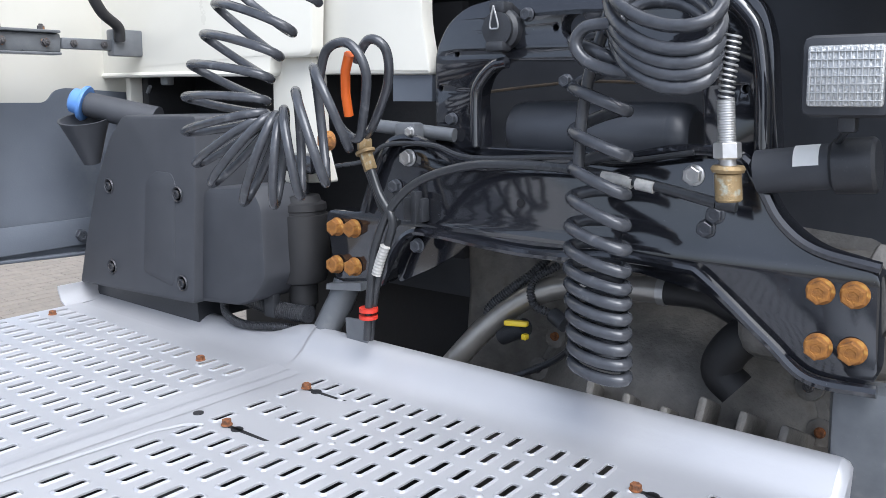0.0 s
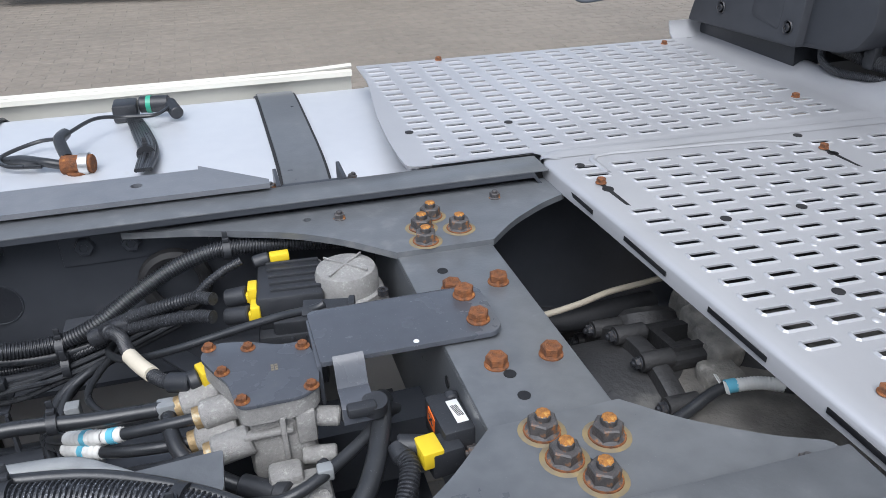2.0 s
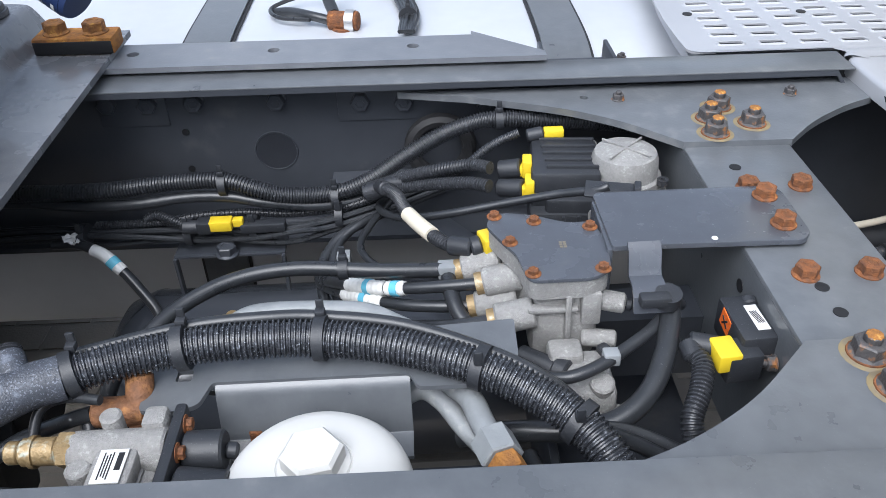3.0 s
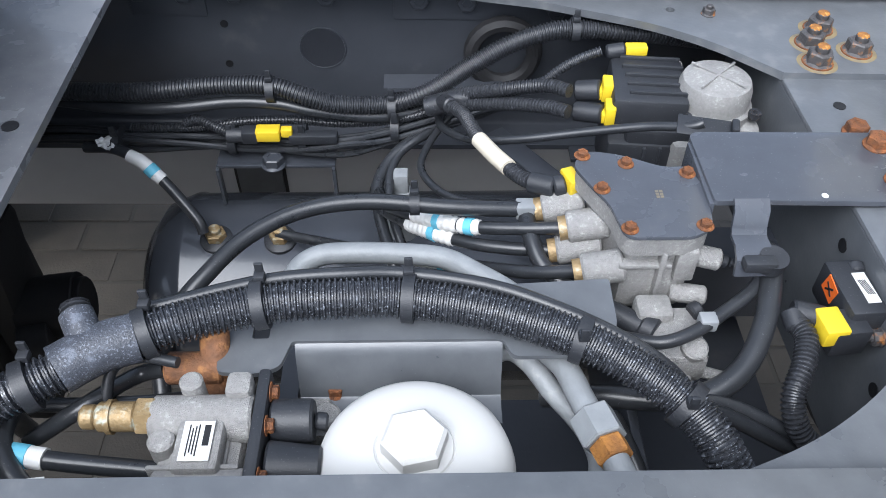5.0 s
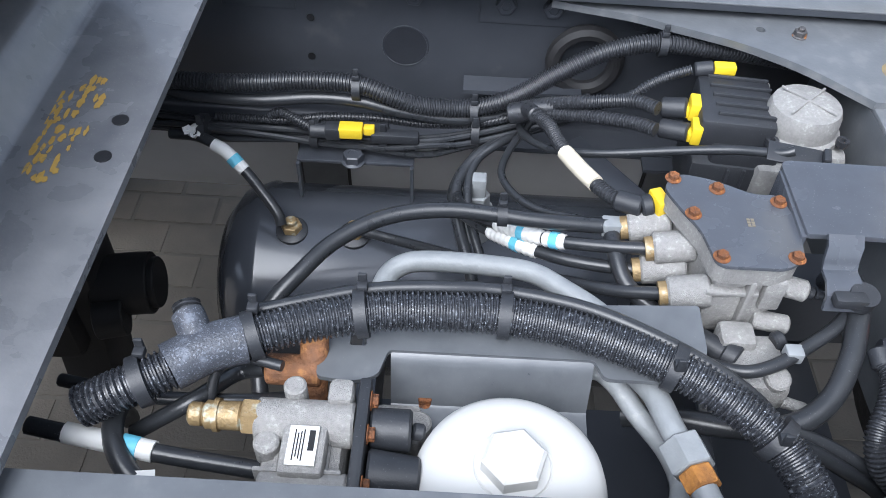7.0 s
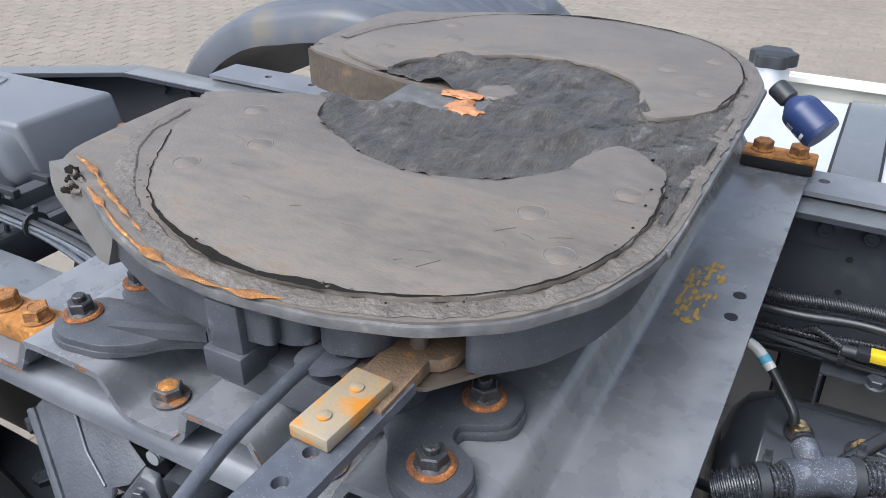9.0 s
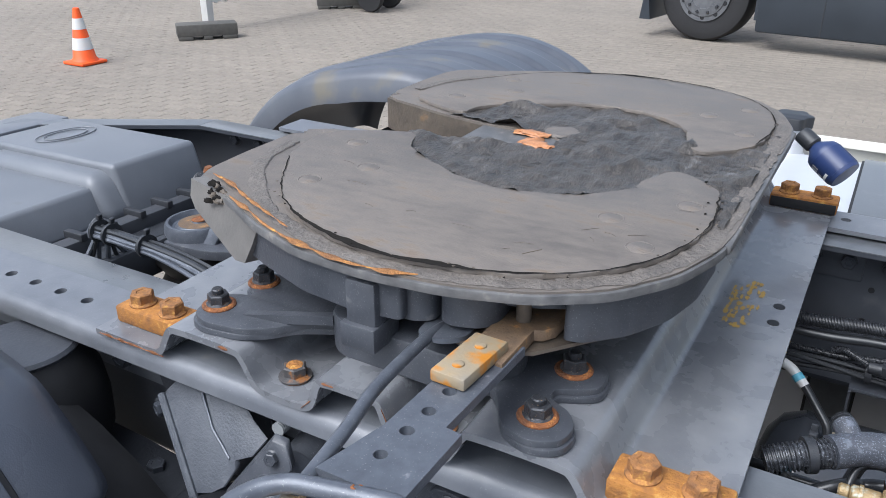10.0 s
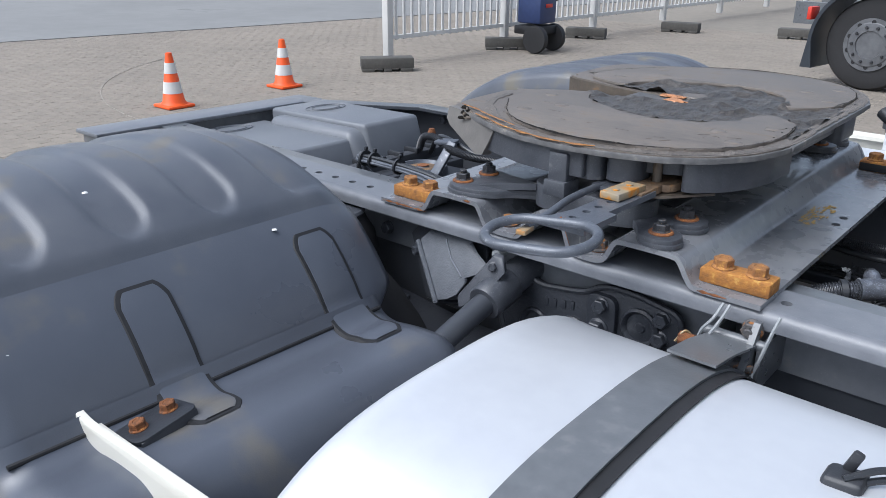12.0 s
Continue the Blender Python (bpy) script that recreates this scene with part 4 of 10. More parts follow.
# ---- fifth wheel mounting plate ----
mount = thing("mounting_plate", (-1.26, 0, 0.87), "grey corrugated steel mounting plate clamped onto the frame", "mounting plate")
LO, HI = 0.891, 0.937
prof = [(-0.871, LO), (-0.975, LO), (-0.985, LO + 0.003), (-1.006, HI - 0.006), (-1.019, HI), (-1.118, HI), (-1.131, HI - 0.004), (-1.147, LO + 0.006), (-1.158, LO), (-1.199, LO), (-1.214, LO + 0.006), (-1.225, HI - 0.004), (-1.237, HI),
        (-1.304, HI), (-1.316, HI - 0.004), (-1.326, LO + 0.006), (-1.339, LO), (-1.393, LO), (-1.405, LO + 0.005), (-1.423, HI - 0.005), (-1.436, HI), (-1.535, HI), (-1.548, HI - 0.005), (-1.566, LO + 0.005), (-1.577, LO), (-1.688, LO)]
for _ in range(2):
    prof = prof[:1] + [q for a, b in zip(prof, prof[1:]) for q in ((0.75 * a[0] + 0.25 * b[0], 0.75 * a[1] + 0.25 * b[1]), (0.25 * a[0] + 0.75 * b[0], 0.25 * a[1] + 0.75 * b[1]))] + prof[-1:]
part("corrugated_plate", fold(prof[::-1], 0.009, -0.500, 0.522, "y"), GREY_DUSTY, mount, angle=35)
for x, y in ((-0.927, -0.449), (-0.922, 0.449), (-1.620, -0.449), (-1.620, 0.449)):
    block = part("clamp_block", box((x, y, LO + 0.0125), (0.115, 0.048, 0.025), 0.004), RUST_BRIGHT, mount, "rusty orange clamp block")
    # The far blocks get a thin near-black sheet on their inward side.
    if y > 0:
        part("black_face", span(x - 0.0555, x + 0.0555, y - 0.0258, y - 0.0236, LO + 0.002, LO + 0.0205, 0.0008), DARK, block, "thin black sheet on the block side")
    for d in (-0.028, 0.028):
        put("bolt", BOLT_BIG_RUST, block, pose(x + d, y, LO + 0.025, 0, 0, 20 + 70 * d / 0.028))
for x in (-1.178, -1.379):
    for side in (-1, 1):
        put("washer", RUST_RING, mount, pose(x, side * 0.458, LO))
        bolt(BOLT_CAPPED, mount, x, side * 0.458, LO + 0.002)
        put("rust_cap", RUST_CAP, mount, pose(x, side * 0.458, LO + 0.018))
for x, y in ((-0.898, 0.021), (-0.898, -0.031)):
    put("bolt_hole", mesh_of("bolt_hole", lathe([(0, 0), (0.008, 0), (0.008, 0.0008), (0, 0.0008)], 16), DARK), mount, pose(x, y, LO))


def smear(x, y, z, a, b, seed):
    """A flat ragged fleck of paint."""
    bm = bmesh.new()
    ring = []
    for i in range(14):
        u = 2 * math.pi * i / 14
        r = 1 + 0.7 * noise.noise(Vector((1.6 * math.cos(u), 1.6 * math.sin(u), seed * 0.73)))
        ring.append(bm.verts.new((x + a * r * math.cos(u), y + b * r * math.sin(u), z)))
    bm.faces.new(ring)
    return bm


random.seed(11)
MARK = mat("faded_yellow_print", (0.5, 0.32, 0.06), (0.36, 0.22, 0.05), 0.7, scale=90, bump=0.05, stain=(0.2, 0.17, 0.11), stain_at=0.56, stain_scale=120)
for row in range(8):
    for k in range(12):
        if random.random() < 0.62 and not (row < 3 and k > 9) and not (row > 6 and k < 4):
            x, y = -0.967 + 0.0060 * row, -0.064 + 0.0130 * k
            part("faded_mark", smear(x + random.uniform(-.0015, .0015), y + random.uniform(-.003, .003), LO + 0.0004 + 0.000006 * (row * 12 + k), random.uniform(.0018, .0034), random.uniform(.004, .009), row * 13 + k), MARK, mount)

SITE = COUPLING
# ---- fifth wheel ----
fifth = thing("fifth_wheel", (-1.22, 0, 0.93), "worn cast fifth wheel coupling smeared with old grease", "fifth wheel")
ZT = 1.083
LEVEL = Matrix(((1, 0, 0, 0), (0, 1, 0, 0), (0, 0.012, 1, 0), (0, 0, 0, 1)))
slot = [(-1.57, 0.118), (-1.545, 0.102), (-1.50, 0.088), (-1.44, 0.066), (-1.36, 0.046), (-1.30, 0.037), (-1.235, 0.034), (-1.212, 0.02)]
rim_half = [(-0.922, 0.10), (-0.922, 0.20), (-0.928, 0.26), (-0.952, 0.335), (-0.998, 0.40), (-1.06, 0.443), (-1.14, 0.468), (-1.23, 0.477), (-1.32, 0.468), (-1.40, 0.438), (-1.475, 0.396), (-1.55, 0.372), (-1.572, 0.335), (-1.578, 0.25), (-1.578, 0.14)]


def hull_between(ends, w, h):
    """A rib that runs from one point down to another."""
    bm = bmesh.new()
    for x, y, z in ends:
        for dy in (-w, w):
            for dz in (-h, 0.0):
                bm.verts.new((x, y + dy, z + dz))
    bmesh.ops.convex_hull(bm, input=bm.verts[:])
    return bm


def ragged(pts, step, amp, grain=60, closed=True, seed=0.0):
    """An outline cut into short steps and frayed a little."""
    p = [Vector((x, y, 0)) for x, y in pts]
    p = even(smooth_path(p + p[:1] if closed else p, 6), step)
    out = []
    for i, c in enumerate(p[:-1] if closed else p):
        d = noise.noise(c * grain + Vector((seed, 0, 0))) * amp
        e = noise.noise(c * grain * 0.8 + Vector((0, seed, 5))) * amp
        out.append((c.x + d, c.y + e))
    return out


front_edge = rounded(rim_half, 0.02, 4)
whole = front_edge + slot + [(-1.205, 0.0)] + mirrored(slot[::-1], -1) + mirrored(front_edge[::-1], -1)
part("top_plate", moved(plate(whole, 0.011), LEVEL @ pose(0, 0, ZT)), GREASE, fifth, "grey-brown greasy steel top plate", 40)
lip = [(x + (0.0035 if x > -1.2 else -0.0035) * (abs(x + 1.24) / 0.33), y + 0.0035 * y / 0.47) for x, y in front_edge]
part("rim", moved(plate(lip + [(-1.50, 0.14), (-1.35, 0.1), (-1.35, -0.1), (-1.50, -0.14)] + mirrored(lip[::-1], -1), 0.010, bev=0.0025), LEVEL @ pose(0, 0, ZT - 0.0025)), RIM, fifth, "light grey worn outer rim", 40)
part("rim_front", moved(span(-0.944, -0.9185, -0.24, 0.24, ZT - 0.0122, ZT - 0.0012, 0.003), LEVEL), RIM, fifth)
body_half = [(-0.955, 0.10), (-0.958, 0.20), (-0.968, 0.26), (-0.995, 0.325), (-1.04, 0.375), (-1.09, 0.40), (-1.17, 0.41), (-1.34, 0.405), (-1.42, 0.36), (-1.44, 0.2), (-1.40, 0.09), (-1.2, 0.06)]
part("casting_body", moved(plate(rounded(body_half + mirrored(body_half[::-1], -1), 0.03), 0.040), pose(0, 0, ZT - 0.0112)), CASTING, fifth, "rough grey painted casting under the plate")
PAD = [(-1.505, 0.112), (-1.525, 0.16), (-1.50, 0.251), (-1.43, 0.354), (-1.376, 0.402), (-1.317, 0.432), (-1.25, 0.450), (-1.185, 0.450), (-1.087, 0.426), (-1.01, 0.374), (-0.965, 0.30), (-0.948, 0.21), (-0.958, 0.115), (-0.992, 0.066), (-1.028, 0.052), (-1.048, 0.096), (-1.062, 0.144), (-1.106, 0.191), (-1.169, 0.216), (-1.24, 0.212), (-1.31, 0.178), (-1.375, 0.132), (-1.395, 0.09), (-1.40, 0.07), (-1.45, 0.082)]
for s in (1, -1):
    pad = moved(plate(ragged(mirrored(PAD, s), 0.008, 0.0035, 45, seed=s * 3), 0.0055, bev=0.001), LEVEL @ pose(0, 0, ZT + 0.0065))
    part("wear_pad", pad, GREASE, fifth, "smooth grey-brown wear pad", 30)
    gapline = even(smooth_path([(x, s * y, 0) for x, y in PAD[2:13]], 10), 0.004)
    bm = bmesh.new()
    rows = []
    for i, c in enumerate(gapline):
        d = (gapline[min(i + 1, len(gapline) - 1)] - gapline[max(i - 1, 0)]).normalized()
        r = Vector((d.y, -d.x, 0)) * s
        w = max(0.0005, 0.0009 + 0.0012 * noise.noise(c * 30 + Vector((4, s, 0))) + 0.0095 * max(0.0, 1 - abs(c.x + 1.23) / 0.17) * (0.6 + 0.7 * noise.noise(c * 16)))
        rows.append([bm.verts.new(c + r * (w * u + 0.002 * noise.noise(c * 90))) for u in (-0.6, 1.0)])
    for A, B in zip(rows, rows[1:]):
        bm.faces.new((A[0], A[1], B[1], B[0]))
    part("crack", moved(bm, LEVEL @ pose(0, 0, ZT + 0.0074)), DARK_OIL, fifth, "black oily crack along the wear pad")
    # cheeks of the slot and of the rear wings
    cheek = [Vector((x, s * (y + 0.011), -0.034)) for x, y in slot] + [Vector((-1.575, s * 0.15, -0.034)), Vector((-1.572, s * 0.25, -0.034)), Vector((-1.566, s * 0.33, -0.034))]
    bm = bmesh.new()
    rows = []
    for i, c in enumerate(cheek):
        d = (cheek[min(i + 1, len(cheek) - 1)] - cheek[max(i - 1, 0)]).normalized()
        r = Vector((d.y, -d.x, 0)) * 0.011
        rows.append([bm.verts.new(c + r * u + Vector((0, 0, v))) for u, v in ((-1, 0.03), (-1, -0.026), (1, -0.026), (1, 0.03))])
    for A, B in zip(rows, rows[1:]):
        for k in range(4):
            bm.faces.new((A[k], A[(k + 1) % 4], B[(k + 1) % 4], B[k]))
    bm.faces.new(rows[0])
    bm.faces.new(rows[-1][::-1])
    part("throat_cheek", moved(bm, LEVEL @ pose(0, 0, ZT)), GREASE_BROWN, fifth, "dark brown greasy throat wall", 30)
    # turned-down flap of the wing
    flap = bmesh.new()
    vs = [flap.verts.new((x, s * y, z)) for x, y, z in ((-1.560, 0.376, ZT - 0.002), (-1.478, 0.398, ZT - 0.006), (-1.402, 0.430, ZT - 0.012), (-1.418, 0.428, ZT - 0.045), (-1.440, 0.421, ZT - 0.078), (-1.462, 0.414, ZT - 0.082), (-1.552, 0.384, ZT - 0.040), (-1.566, 0.376, ZT - 0.028))]
    flap.faces.new(vs)
    geo = bmesh.ops.extrude_face_region(flap, geom=flap.faces[:])
    for v in geo["geom"]:
        if isinstance(v, bmesh.types.BMVert):
            v.co += Vector((0.006, -s * 0.02, -0.002))
    bmesh.ops.recalc_face_normals(flap, faces=flap.faces[:])
    part("wing_flap", flap, WING, fifth, "light grey turned-down wing flap", 30)
    part("wing_web", moved(plate(rounded([(-1.450, 0.408), (-1.40, 0.430), (-1.32, 0.460), (-1.25, 0.469), (-1.19, 0.462), (-1.20, 0.42), (-1.36, 0.37), (-1.44, 0.36)], 0.01), 0.054), Matrix(((1, 0, 0, 0), (0, s, 0, 0), (0, 0, 1, ZT - 0.0118), (0, 0, 0, 1)))), CASTING, fifth)
    for pts, low in (([(-1.255, 0.437), (-1.235, 0.447), (-1.185, 0.448), (-1.168, 0.436), (-1.168, 0.37), (-1.255, 0.37)], 0.060), ([(-1.160, 0.438), (-1.145, 0.446), (-1.115, 0.437), (-1.102, 0.418), (-1.105, 0.37), (-1.160, 0.37)], 0.054), ([(-1.040, 0.405), (-1.020, 0.401), (-0.985, 0.365), (-0.958, 0.312), (-0.944, 0.25), (-0.942, 0.15), (-0.985, 0.15), (-1.0, 0.26), (-1.040, 0.32)], 0.060)):
        part("scallop", moved(plate(rounded(pts, 0.016), low, bev=0.006), Matrix(((1, 0, 0, 0), (0, s, 0, 0), (0, 0, 1, ZT - 0.0118), (0, 0, 0, 1)))), CASTING, fifth)
    part("stud", rod((-1.083, s * 0.40, ZT - 0.075), (-1.083, s * 0.40, ZT - 0.02), 0.008, 12), GREASE_BROWN, fifth)
    pedestal = part("pedestal", box((-1.235, s * 0.452, 1.02), (0.038, 0.044, 0.075), 0.005), CASTING, fifth, "grey cast pedestal")
    part("pedestal_block", box((-1.236, s * 0.455, 0.991), (0.044, 0.051, 0.030), 0.003), CASTING, pedestal)
    part("pedestal_wall", moved(plate(rounded([(-1.31, 0.425), (-1.285, 0.447), (-1.14, 0.450), (-1.10, 0.435), (-1.08, 0.40), (-1.09, 0.36), (-1.31, 0.36)], 0.015), 0.046, bev=0.005), Matrix(((1, 0, 0, 0), (0, s, 0, 0), (0, 0, 1, HI + 0.046), (0, 0, 0, 1)))), CASTING, fifth)
    part("arm_rib", hull_between([(-1.30, s * 0.43, HI + 0.040), (-1.42, s * 0.448, HI + 0.017)], 0.006, 0.012), CASTING, fifth)
    rear_foot = [(-1.26, 0.40), (-1.30, 0.415), (-1.335, 0.435), (-1.355, 0.462), (-1.385, 0.482), (-1.435, 0.490), (-1.462, 0.478), (-1.470, 0.445), (-1.455, 0.415), (-1.43, 0.409), (-1.437, 0.398), (-1.455, 0.388), (-1.456, 0.360), (-1.44, 0.34), (-1.40, 0.35), (-1.34, 0.36), (-1.26, 0.35)]
    front_foot = [(-1.16, 0.40), (-1.10, 0.425), (-1.075, 0.452), (-1.055, 0.490), (-1.022, 0.503), (-0.993, 0.488), (-0.989, 0.46), (-1.002, 0.438), (-1.028, 0.426), (-1.030, 0.408), (-1.01, 0.399), (-0.990, 0.385), (-0.990, 0.352), (-1.01, 0.332), (-1.05, 0.328), (-1.16, 0.34)]
    rear_foot, front_foot = [(x - 0.016, y) for x, y in rear_foot], [(x - 0.011, y) for x, y in front_foot]
    for pts in (rear_foot, front_foot):
        m = Matrix(((1, 0, 0, 0), (0, s, 0, 0), (0, 0, 1, HI + 0.016), (0, 0, 0, 1)))
        foot = part("foot", moved(plate(rounded(pts, 0.014), 0.010, bev=0.0022), m), CASTING, fifth, "grey cast mounting foot")
        low = [(x + (0.003 if x > -1.2 else -0.003), y + 0.0025) for x, y in pts]
        part("flange", moved(plate(rounded(low, 0.014), 0.0075, bev=0.002), Matrix(((1, 0, 0, 0), (0, s, 0, 0), (0, 0, 1, HI + 0.008), (0, 0, 0, 1)))), CASTING, foot)
        for x, y in ([(-1.463, 0.449), (-1.456, 0.373)] if pts is rear_foot else [(-1.038, 0.462), (-1.037, 0.3655)]):
            put("washer", mesh_of("washer", lathe([(0, 0), (0.0215, 0), (0.0215, 0.002), (0.019, 0.004), (0, 0.004)], 18), RUST), foot, pose(x, s * y, HI + 0.0155))
            put("bolt", BOLT_DARK, foot, pose(x, s * y, HI + 0.018, 0, 0, random.uniform(0, 60)))
    for x, y in ((-1.454, 0.153), (-1.38, 0.235), (-1.419, 0.311), (-1.049, 0.243), (-0.981, 0.164), (-0.998, 0.305)):
        put("lube_plug", mesh_of("lube_plug", lathe([(0, 0.0001), (0.0125, 0.0001), (0.0138, -0.0006), (0.0150, 0.0002), (0.0165, -0.0006)], 20), GREASE), fifth, LEVEL @ pose(x, s * y, ZT + 0.0068))

ZONE = [(-1.425, 0.066), (-1.40, 0.095), (-1.38, 0.14), (-1.31, 0.185), (-1.24, 0.217), (-1.165, 0.22), (-1.10, 0.195), (-1.055, 0.15), (-1.04, 0.10), (-1.02, 0.058), (-0.99, 0.072), (-0.955, 0.12), (-0.945, 0.20), (-0.932, 0.22)]


def inside(x, y, poly):
    hit = False
    for (xa, ya), (xb, yb) in zip(poly, poly[1:] + poly[:1]):
        if (ya > y) != (yb > y) and x < (xb - xa) * (y - ya) / (yb - ya) + xa:
            hit = not hit
    return hit


def grease_field():
    """Lumpy grease in the hollow round the king pin, with a fan out to the front edge."""
    zone = ZONE + mirrored(ZONE[::-1], -1)
    gap = slot + mirrored(slot[::-1], -1)
    bm = bmesh.new()
    step = 0.0042
    grid = {}
    for i in range(120):
        for j in range(110):
            x, y = -1.43 + step * i, -0.231 + step * j
            if not inside(x, y, zone) or inside(x, y, gap):
                continue
            p = Vector((x, y, 0))
            rough = noise.fractal(Vector((x * 24, y * 14, 1.0)), 0.8, 2.1, 5)
            streak = noise.noise(Vector((x * 34, y * 160, 2.0))) * (1 if x > -1.04 else 0.25)
            lump = max(0.0, noise.noise(Vector((x * 15, y * 15, 8.0))) - 0.32) * 0.03
            ring = 0.0025 * math.exp(-((math.hypot(x + 1.128, y + 0.04) - 0.042) / 0.004) ** 2)
            h = 0.001 + 0.0062 * rough + 0.0024 * streak + lump + ring
            near = 0.004 * max(0.0, 1 - abs(y + 0.205 - 0.9 * max(0, abs(x + 1.19) - 0.06)) / 0.03)
            grid[i, j] = bm.verts.new((x, y, max(-0.001, h) + near))
    for (i, j), v in grid.items():
        q = [grid.get(k) for k in ((i, j), (i + 1, j), (i + 1, j + 1), (i, j + 1))]
        if all(q):
            bm.faces.new(q)
    return moved(bm, LEVEL @ pose(0, 0, ZT + 0.001))


part("grease", grease_field(), GREASE_THICK, fifth, "thick lumpy dark grease round the throat", 80)


def rim_grease(s):
    """A cracked bead of pressed-out grease along the rim of the plate."""
    pts = [(-0.934, 0.0), (-0.934, 0.10), (-0.937, 0.20), (-0.944, 0.27), (-0.975, 0.345), (-1.02, 0.398), (-1.10, 0.441), (-1.20, 0.461), (-1.28, 0.456), (-1.36, 0.430), (-1.43, 0.388), (-1.49, 0.33), (-1.535, 0.26), (-1.55, 0.18)]
    p = even(smooth_path([(x, s * y, 0) for x, y in pts], 12), 0.0035)
    bm = bmesh.new()
    rows = []
    for i, c in enumerate(p):
        d = (p[min(i + 1, len(p) - 1)] - p[max(i - 1, 0)]).normalized()
        r = Vector((d.y, -d.x, 0)) * s
        w = 0.010 + 0.003 * noise.noise(c * 25)
        h = 0.4 * max(0.0008, 0.0036 + 0.0024 * noise.noise(c * 34 + Vector((9, 0, 0))) + 0.0022 * noise.noise(c * 130))
        off = 0.0035 * noise.noise(c * 45)
        rows.append([bm.verts.new(c + r * (w * u + off + 0.002 * noise.noise(c * 150 + Vector((u, 0, 0)))) + Vector((0, 0, h * v))) for u, v in ((-1.1, 0), (-0.95, 0.9), (-0.5, 1.1), (-0.1, 0.5), (0.25, 0.85), (0.6, 0.55), (1, 0))])
    for A, B in zip(rows, rows[1:]):
        for k in range(6):
            bm.faces.new((A[k], A[k + 1], B[k + 1], B[k]))
    return moved(bm, LEVEL @ pose(0, 0, ZT + 0.0006))


for s in (1, -1):
    part("grease_bead", rim_grease(s), GREASE_BEAD, fifth, "cracked grey grease along the rim", 25)
part("lock_jaw", box((-1.33, 0.0, ZT - 0.052), (0.25, 0.11, 0.012), 0.004), GREASE_THICK, fifth)
part("lock_pin", lathe([(0, 0), (0.026, 0), (0.028, 0.003), (0.026, 0.007), (0, 0.008)], 24, pose(-1.222, 0.058, ZT - 0.003)), GREASE, fifth)


def blob(c, s, seed, squash=0.35):
    bm = bmesh.new()
    bmesh.ops.create_icosphere(bm, subdivisions=3, radius=1)
    for v in bm.verts:
        k = 1 + 0.45 * noise.fractal(v.co * 2.2 + Vector((seed, 0, 0)), 0.9, 2, 3)
        v.co = Vector((v.co.x * s[0] * k, v.co.y * s[1] * k, max(-0.2, v.co.z) * s[2] * k))
    return moved(bm, Matrix.Translation(c))


part("fresh_grease", join(blob((-1.245, 0.0, ZT - 0.006), (0.018, 0.022, 0.010), 1), blob((-1.228, -0.028, ZT + 0.002), (0.022, 0.015, 0.005), 4), blob((-1.262, 0.028, ZT + 0.001), (0.028, 0.011, 0.004), 7)), GREASE_FRESH, fifth, "smear of orange-brown fresh grease", 80)


def rust_skin(pts, w, z, seed):
    """A thin frayed crust of rust along an edge."""
    p = even(smooth_path(pts, 10), 0.004)
    bm = bmesh.new()
    rows = []
    for i, c in enumerate(p):
        d = (p[min(i + 1, len(p) - 1)] - p[max(i - 1, 0)]).normalized()
        r = Vector((d.y, -d.x, 0))
        f = min(1, i / 6, (len(p) - 1 - i) / 6)
        a = w * f * max(0.06, 0.55 + 0.75 * noise.noise(c * 45 + Vector((seed, 0, 0))))
        rows.append([bm.verts.new(c + r * (a * u) + Vector((0, 0, z * (1 - u * u)))) for u in (-1, -0.4, 0.3, 1)])
    for A, B in zip(rows, rows[1:]):
        for k in range(3):
            bm.faces.new((A[k], A[k + 1], B[k + 1], B[k]))
    return bm


part("rust_crust", rust_skin([(-1.545, -0.352, ZT + 0.0005), (-1.50, -0.368, ZT + 0.0005), (-1.45, -0.396, ZT + 0.0005), (-1.40, -0.420, ZT + 0.0005), (-1.345, -0.446, ZT + 0.0005)], 0.0050, 0.0010, 9), RUST_MID, fifth, "orange rust along the worn rim", 60)
part("rust_crust", rust_skin([(-1.475, -0.398, ZT - 0.003), (-1.42, -0.424, ZT - 0.003), (-1.38, -0.444, ZT - 0.004), (-1.32, -0.468, ZT - 0.003)], 0.0060, 0.0014, 2), RUST_MID, fifth, "", 60)
part("rust_crust", rust_skin([(-1.345, -0.458, ZT - 0.004), (-1.28, -0.474, ZT - 0.004), (-1.22, -0.478, ZT - 0.004), (-1.165, -0.466, ZT - 0.004)], 0.0080, 0.0016, 5), RUST_MID, fifth, "", 60)

def edge_chip(xs, z0, z1, y, seed):
    """A frayed strip of rust on the cut end of the plate between two heights."""
    bm = bmesh.new()
    rows = []
    n = max(6, int(abs(xs[1] - xs[0]) / 0.0025))
    for i in range(n + 1):
        u = i / n
        x, z = xs[0] + (xs[1] - xs[0]) * u, z0 + (z1 - z0) * u
        f = min(1.0, 5 * u, 5 * (1 - u)) * (0.55 + 0.9 * noise.noise(Vector((x * 70, seed, 0))))
        rows.append([bm.verts.new((x, y - d, z + 0.0045 * max(0.08, min(1, f)) * v)) for v, d in ((-1, 0), (0, 0.0012), (1, 0))])
    for A, B in zip(rows, rows[1:]):
        for k in (0, 1):
            bm.faces.new((A[k], A[k + 1], B[k + 1], B[k]))
    bmesh.ops.recalc_face_normals(bm, faces=bm.faces[:])
    return bm


